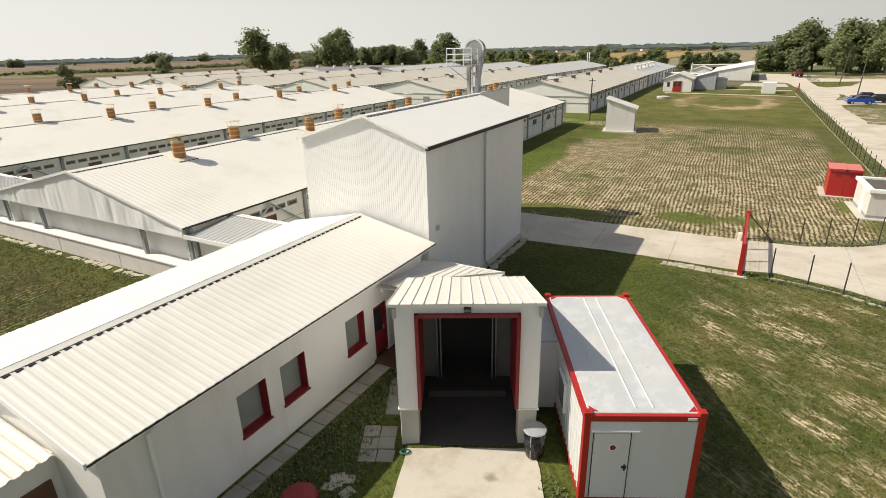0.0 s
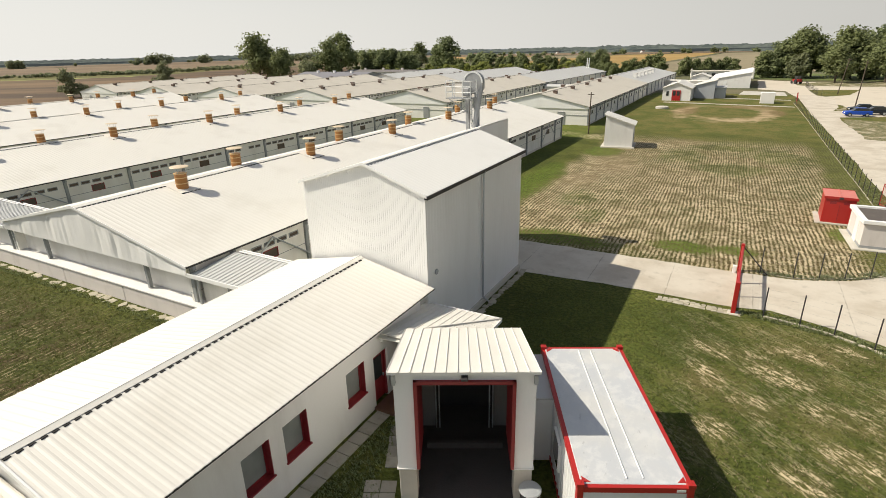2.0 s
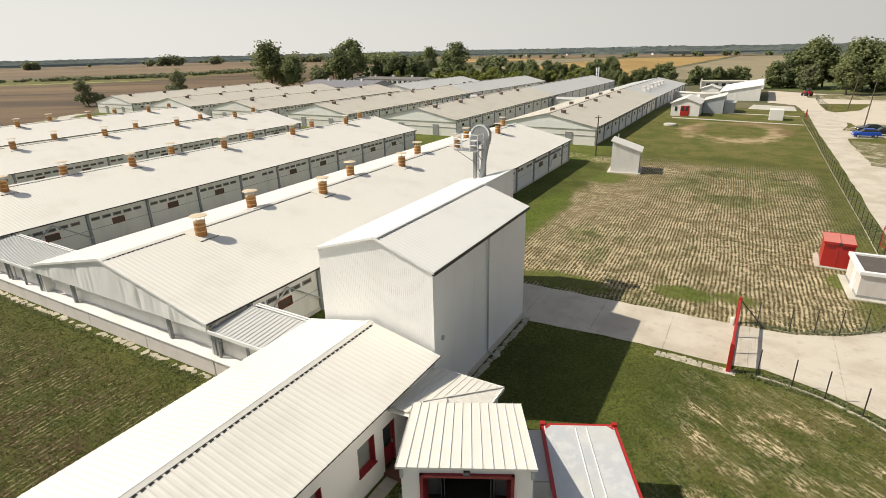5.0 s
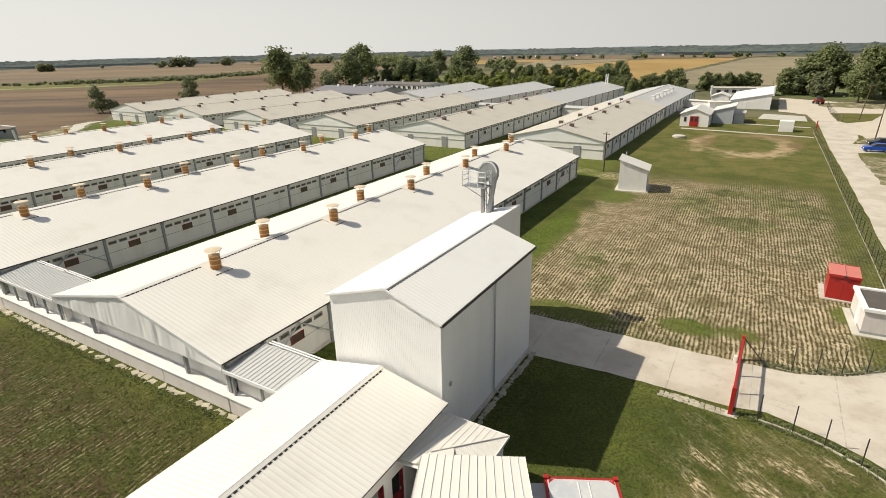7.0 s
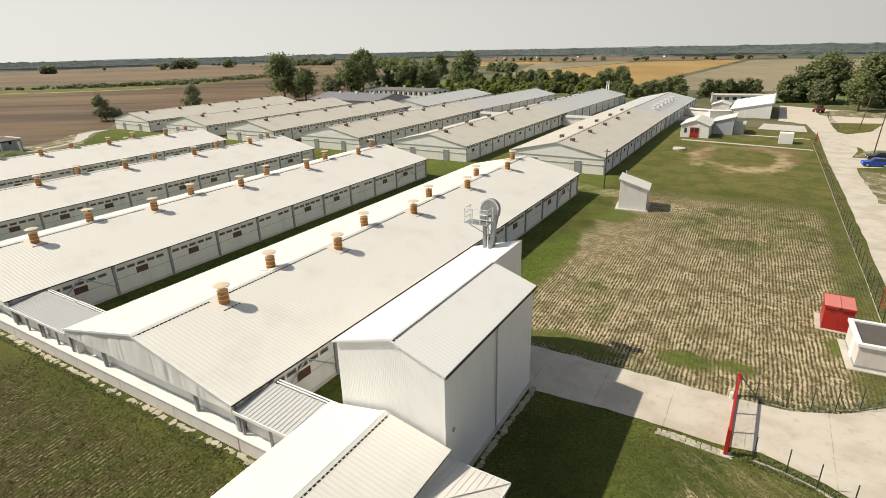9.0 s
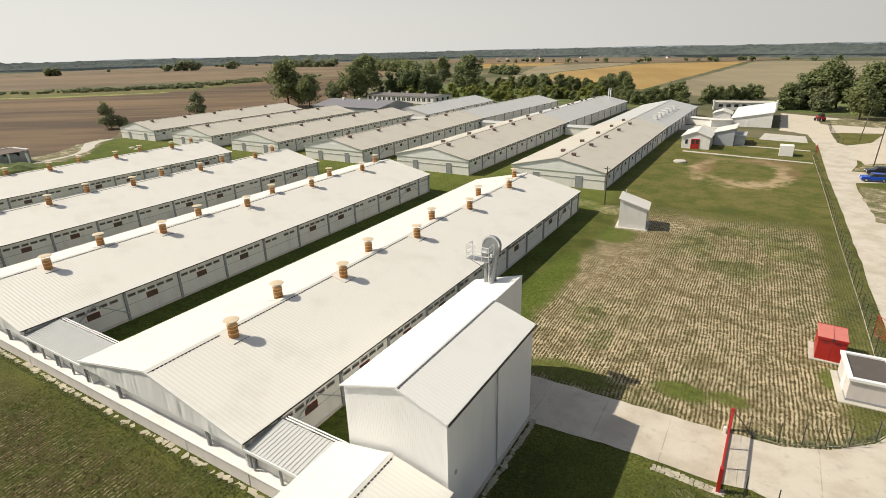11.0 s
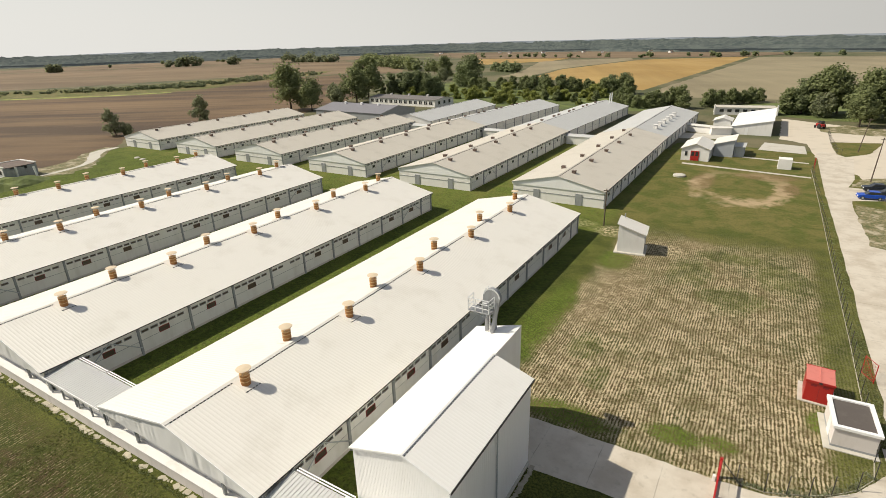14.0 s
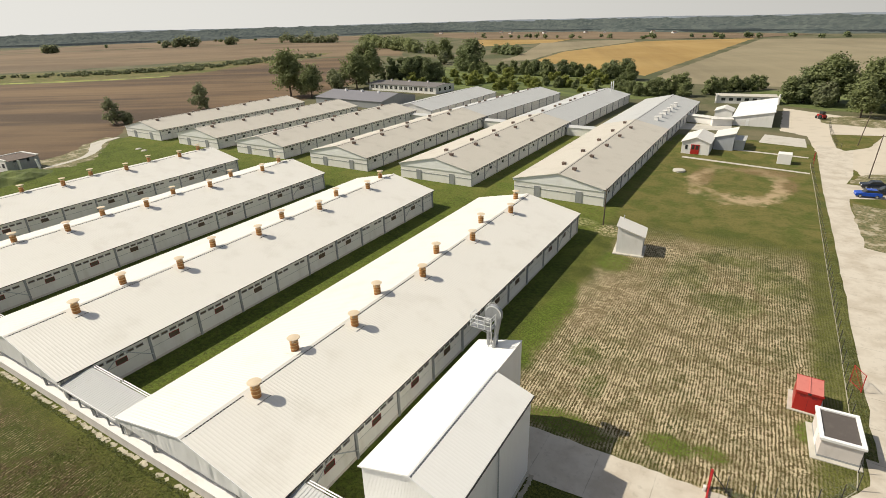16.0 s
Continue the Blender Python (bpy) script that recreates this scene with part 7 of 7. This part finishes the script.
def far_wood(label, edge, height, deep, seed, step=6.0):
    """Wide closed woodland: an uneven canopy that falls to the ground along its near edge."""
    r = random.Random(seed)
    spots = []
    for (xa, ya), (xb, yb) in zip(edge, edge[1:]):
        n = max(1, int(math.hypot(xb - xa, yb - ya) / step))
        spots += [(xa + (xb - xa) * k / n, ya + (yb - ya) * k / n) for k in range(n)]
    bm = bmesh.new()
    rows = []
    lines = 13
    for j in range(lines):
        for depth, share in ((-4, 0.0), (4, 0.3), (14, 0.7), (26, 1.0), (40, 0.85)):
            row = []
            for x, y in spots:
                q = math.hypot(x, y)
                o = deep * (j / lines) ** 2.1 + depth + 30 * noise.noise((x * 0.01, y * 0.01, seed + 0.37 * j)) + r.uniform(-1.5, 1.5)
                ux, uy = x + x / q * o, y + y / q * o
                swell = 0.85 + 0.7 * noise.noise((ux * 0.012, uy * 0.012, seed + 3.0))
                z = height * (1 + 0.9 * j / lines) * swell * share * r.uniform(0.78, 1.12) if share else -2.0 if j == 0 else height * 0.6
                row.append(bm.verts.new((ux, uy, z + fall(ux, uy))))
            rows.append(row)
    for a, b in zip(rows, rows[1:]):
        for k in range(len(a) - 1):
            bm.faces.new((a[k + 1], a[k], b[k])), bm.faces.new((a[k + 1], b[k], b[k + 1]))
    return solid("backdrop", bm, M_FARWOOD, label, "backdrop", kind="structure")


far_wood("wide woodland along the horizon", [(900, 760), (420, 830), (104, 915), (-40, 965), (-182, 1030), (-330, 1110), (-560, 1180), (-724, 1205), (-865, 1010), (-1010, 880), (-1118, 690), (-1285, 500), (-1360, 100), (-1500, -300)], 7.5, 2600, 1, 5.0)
wood_strip("far_trees", "scattered distant trees", along((-420, 800), (100, 765), 34, 40), 6, 38, M_LEAFDARK, 3.0, 1.0)


def far_ridge():
    """Low wooded rise on the skyline, its distance haze painted as self-lit colour."""
    n = Nodes("distant ridge with emitted haze", 1.0)
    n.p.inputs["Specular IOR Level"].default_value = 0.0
    # the pale haze tone is emitted by the ridge itself
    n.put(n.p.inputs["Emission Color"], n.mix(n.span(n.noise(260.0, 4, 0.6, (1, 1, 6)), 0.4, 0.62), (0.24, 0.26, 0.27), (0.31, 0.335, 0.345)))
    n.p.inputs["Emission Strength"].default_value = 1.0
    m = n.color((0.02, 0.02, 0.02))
    bm = bmesh.new()
    rows = [[], [], []]
    for k in range(241):
        a = math.radians(-40 + 150 * k / 240) + math.pi / 2 - math.radians(30)
        lift = 14 + 9 * noise.noise((k * 0.06, 1.7, 0.0)) + 3 * noise.noise((k * 0.45, 5.0, 0.0))
        for row, r, z in zip(rows, (4300, 4350, 4700), (-6, lift, -6)):
            row.append(bm.verts.new((r * math.cos(a), r * math.sin(a), fall(r, 0) + z)))
    for p, q in zip(rows, rows[1:]):
        for k in range(240):
            bm.faces.new((p[k], p[k + 1], q[k + 1], q[k]))
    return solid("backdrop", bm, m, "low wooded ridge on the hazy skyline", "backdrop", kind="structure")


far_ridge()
wood_strip("far_trees", "scattered distant trees", along((-900, 760), (-1000, 400), 16, 60), 7, 43, M_LEAFDARK, 3.0, 1.0)
HOUSE = mesh_of("wall", prism([(0, 0), (9, 0), (9, 4), (4.5, 7), (0, 4)], 0, 13, "y"), M_WHITE)
HOUSETOP = mesh_of("roof", prism([(-0.5, 3.8), (4.5, 7.1), (9.5, 3.8), (9.5, 4.1), (4.5, 7.4), (-0.5, 4.1)], -0.5, 13.5, "y"), M_RUST)
for k in range(9):
    h = thing("far_house", "distant white house with a brown roof by the woods", "house", (-640 + 62 * k + rng.uniform(-15, 15), 1085 - 12 * k + rng.uniform(-25, 25), 0), rng.uniform(0, 180), "distant village houses")
    h.matrix_basis = Matrix.Translation((0, 0, fall(h.matrix_basis.translation.x, h.matrix_basis.translation.y))) @ h.matrix_basis @ Matrix.Scale(0.5, 4)
    part("wall", HOUSE, None, h)
    part("roof", HOUSETOP, None, h)


# ---- small ground things ----
rng = random.Random(77)
# two rows of broken slabs along the dock
dock_path = thing("dock_path", "old pale paving slabs with weeds beside the dock", "paving", kind="structure")
for k in range(8):
    for j in range(2):
        m = DOCK @ pose(-0.38 - 0.52 * j + rng.uniform(-0.02, 0.02), -0.35 + 0.53 * k, rng.uniform(-0.012, 0.012), rng.uniform(-1.5, 1.5), rng.uniform(-1.5, 1.5), rng.uniform(-3, 3))
        if rng.random() < 0.2:
            continue
        part("slab", PAVER, None, dock_path, at=m @ Matrix.Scale(0.86, 4))
# flat stones along the barn wall
STONES = []
for k in range(4):
    bm = bmesh.new()
    r = random.Random(k)
    pts = [(0.3 * u * r.uniform(0.88, 1.05), 0.24 * w * r.uniform(0.85, 1.1)) for u, w in ((-1, -1), (-0.1, -1.05), (1, -0.95), (1.05, 0.1), (0.95, 1), (0, 1.05), (-1, 0.9), (-1.04, 0))]
    low = [bm.verts.new((u, w, -0.05)) for u, w in pts]
    top = [bm.verts.new((u * 0.95, w * 0.95, 0.05)) for u, w in pts]
    bm.faces.new(top)
    for i in range(8):
        bm.faces.new((low[i], low[(i + 1) % 8], top[(i + 1) % 8], top[i]))
    STONES.append(mesh_of("stone", bm, M_STONE))
wall_stones = thing("wall_stones", "line of flat yellowish stones along the foot of the barn walls", "stones", kind="structure")
x = -18.2
while x > -118:
    part("stone", STONES[rng.randrange(4)], None, wall_stones, at=pose(x, 15.32 + rng.uniform(-0.14, 0.08), rng.uniform(-0.04, 0.01), rng.uniform(-4, 4), rng.uniform(-4, 4), rng.uniform(-40, 40)) @ Matrix.Scale(rng.uniform(0.5, 1.05), 4))
    x -= rng.uniform(0.3, 0.5) if rng.random() < 0.96 else 0.8
# rough paving along the lawn side of the drive
kerb = thing("drive_stones", "strip of rough stone paving along the drive edge", "stones", kind="structure")
for k in range(15):
    for j in range(3):
        part("stone", STONES[rng.randrange(4)], None, kerb, at=pose(-2.3 + 0.27 * k + rng.uniform(-0.03, 0.03), 28.85 - 0.015 * k + 0.2 * j, rng.uniform(-0.005, 0.02), 0, 0, rng.uniform(-20, 20)) @ Matrix.Scale(rng.uniform(0.36, 0.56), 4))


def tufts(name, label, spots, height, seed, material, blades=6, category="grass"):
    """Uncountable weeds: bent blades in small tufts."""
    r = random.Random(seed)
    bm = bmesh.new()
    for x, y in spots(r):
        z = 0.0
        for _ in range(blades):
            a, h = r.uniform(0, 6.28), height * r.uniform(0.4, 1.2)
            w = 0.015 + 0.12 * h
            bx, by = x + r.uniform(-0.09, 0.09), y + r.uniform(-0.09, 0.09)
            ca, sa = math.cos(a), math.sin(a)
            p = [(bx - sa * w, by + ca * w, z), (bx + sa * w, by - ca * w, z), (bx + ca * h * 0.35 + sa * w * 0.8, by + sa * h * 0.35 - ca * w * 0.8, h * 0.75), (bx + ca * h * 0.7, by + sa * h * 0.7, h)]
            bm.faces.new([bm.verts.new(q) for q in p])
    return solid(name, bm, material, label, category, kind="stuff")


def inside(poly, n):
    def spots(r):
        xs, ys = [p[0] for p in poly], [p[1] for p in poly]
        left = n
        while left:
            x, y = r.uniform(min(xs), max(xs)), r.uniform(min(ys), max(ys))
            hit = False
            for (xa, ya), (xb, yb) in zip(poly, poly[1:] + poly[:1]):
                if (ya > y) != (yb > y) and x < (xb - xa) * (y - ya) / (yb - ya) + xa:
                    hit = not hit
            if hit:
                left -= 1
                yield x, y
    return spots


tufts("weeds", "dark green weeds between office and dock", inside([(-9.85, 4.6), (-9.8, 14.2), (-9.3, 14.0), (-8.5, 11.3), (-7.6, 9.4), (-6.6, 5.0)], 1500), 0.085, 51, M_LEAFDARK, 5, "weeds")
tufts("weeds", "grass tufts round the container", inside([(-3.2, 11.6), (-2.3, 11.0), (-1.3, 7.5), (-2.0, 7.0)], 220), 0.11, 52, M_LEAF, 5, "weeds")
tufts("weeds", "ragged grass along the fence foot", inside([(11.0, 44), (12.2, 44), (12.1, 60), (11.8, 86), (11.4, 114), (10.2, 114), (10.4, 86), (10.7, 60)], 900), 0.14, 53, M_LEAF, 5, "weeds")
tufts("weeds", "ragged grass along the drive fence", inside([(1.6, 29.3), (4.2, 29.2), (6.0, 28.6), (8.6, 26.7), (10.8, 24.2), (10.4, 23.8), (8.2, 26.2), (5.8, 28.0), (1.6, 28.8)], 420), 0.15, 54, M_LEAF, 5, "weeds")
tufts("weeds", "dry grass along the curved fence", inside([(2.2, 35.0), (4.4, 34.95), (6.8, 35.9), (9.6, 38.0), (10.9, 40.2), (10.4, 40.6), (9.2, 38.6), (6.6, 36.5), (4.2, 35.5), (2.2, 35.5)], 260), 0.15, 55, M_LEAFPALE, 5, "weeds")
tufts("weeds", "green weeds by the barn wall stones", inside([(-18, 15.1), (-112, 15.1), (-112, 14.7), (-18, 14.7)], 1500), 0.12, 56, M_LEAF, 5, "weeds")
tufts("lawn_grass", "short uneven grass before the barn gables", inside([(-19.0, 15.0), (-46.0, 15.0), (-46.0, 3.0), (-19.0, 3.0)], 9000), 0.075, 57, M_GRASS, 4)
tufts("lawn_grass", "short uneven grass beside the container", inside([(-0.4, 13.0), (9.5, 13.0), (10.5, 22.5), (6.0, 28.0), (-9.6, 28.4), (-9.0, 22.0), (-5.0, 19.0)], 9000), 0.055, 58, M_GRASS, 4)
tufts("dry_grass", "dry stalks strewn beside the container", inside([(0.2, 13.0), (9.5, 13.0), (10.5, 22.5), (6.0, 28.0), (-0.6, 27.0), (-0.4, 21.0)], 3000), 0.055, 60, M_DRYGRASS, 3)
tufts("dry_grass", "dry stalks lying between the grass", inside([(-19.0, 14.6), (-46.0, 14.6), (-46.0, 3.0), (-19.0, 3.0)], 2200), 0.06, 59, M_DRYGRASS, 3)
hose = thing("garden_hose", "coiled teal garden hose by the gate column", "hose")
hose.matrix_basis = DOCK @ pose(0.2, -0.25, 0.06)
bm = bmesh.new()
turns = [(0.17 * math.cos(a * 0.5) * (1 - a * 0.006), 0.12 * math.sin(a * 0.5) * (1 - a * 0.006), 0.012 + 0.001 * a) for a in range(40)]
for a, b in zip(turns, turns[1:]):
    rod(bm, a, b, 0.013, 5)
part("coil", bm, painted("teal rubber hose", (0.03, 0.16, 0.14), 0.5), hose)

tub = thing("red_tub", "upturned red plastic tub in the weeds", "tub", (-8.6, 7.7, 0))
part("shell", lathe([(0.5, 0.0), (0.52, 0.03), (0.47, 0.16), (0.36, 0.26), (0.18, 0.31), (0.02, 0.32)], 24), painted("faded red plastic", (0.3, 0.03, 0.03), 0.55), tub)
rubble = thing("broken_slabs", "broken pale slabs lying in the weeds", "slabs", kind="structure")
for k in range(5):
    part("stone", STONES[k % 4], None, rubble, at=pose(-8.25 + 0.28 * (k % 3) + rng.uniform(-0.1, 0.1), 8.5 + 0.3 * (k // 3) + rng.uniform(-0.1, 0.1), 0.0, rng.uniform(-4, 4), rng.uniform(-4, 4), rng.uniform(0, 90)) @ Matrix.Scale(rng.uniform(0.5, 0.8), 4))
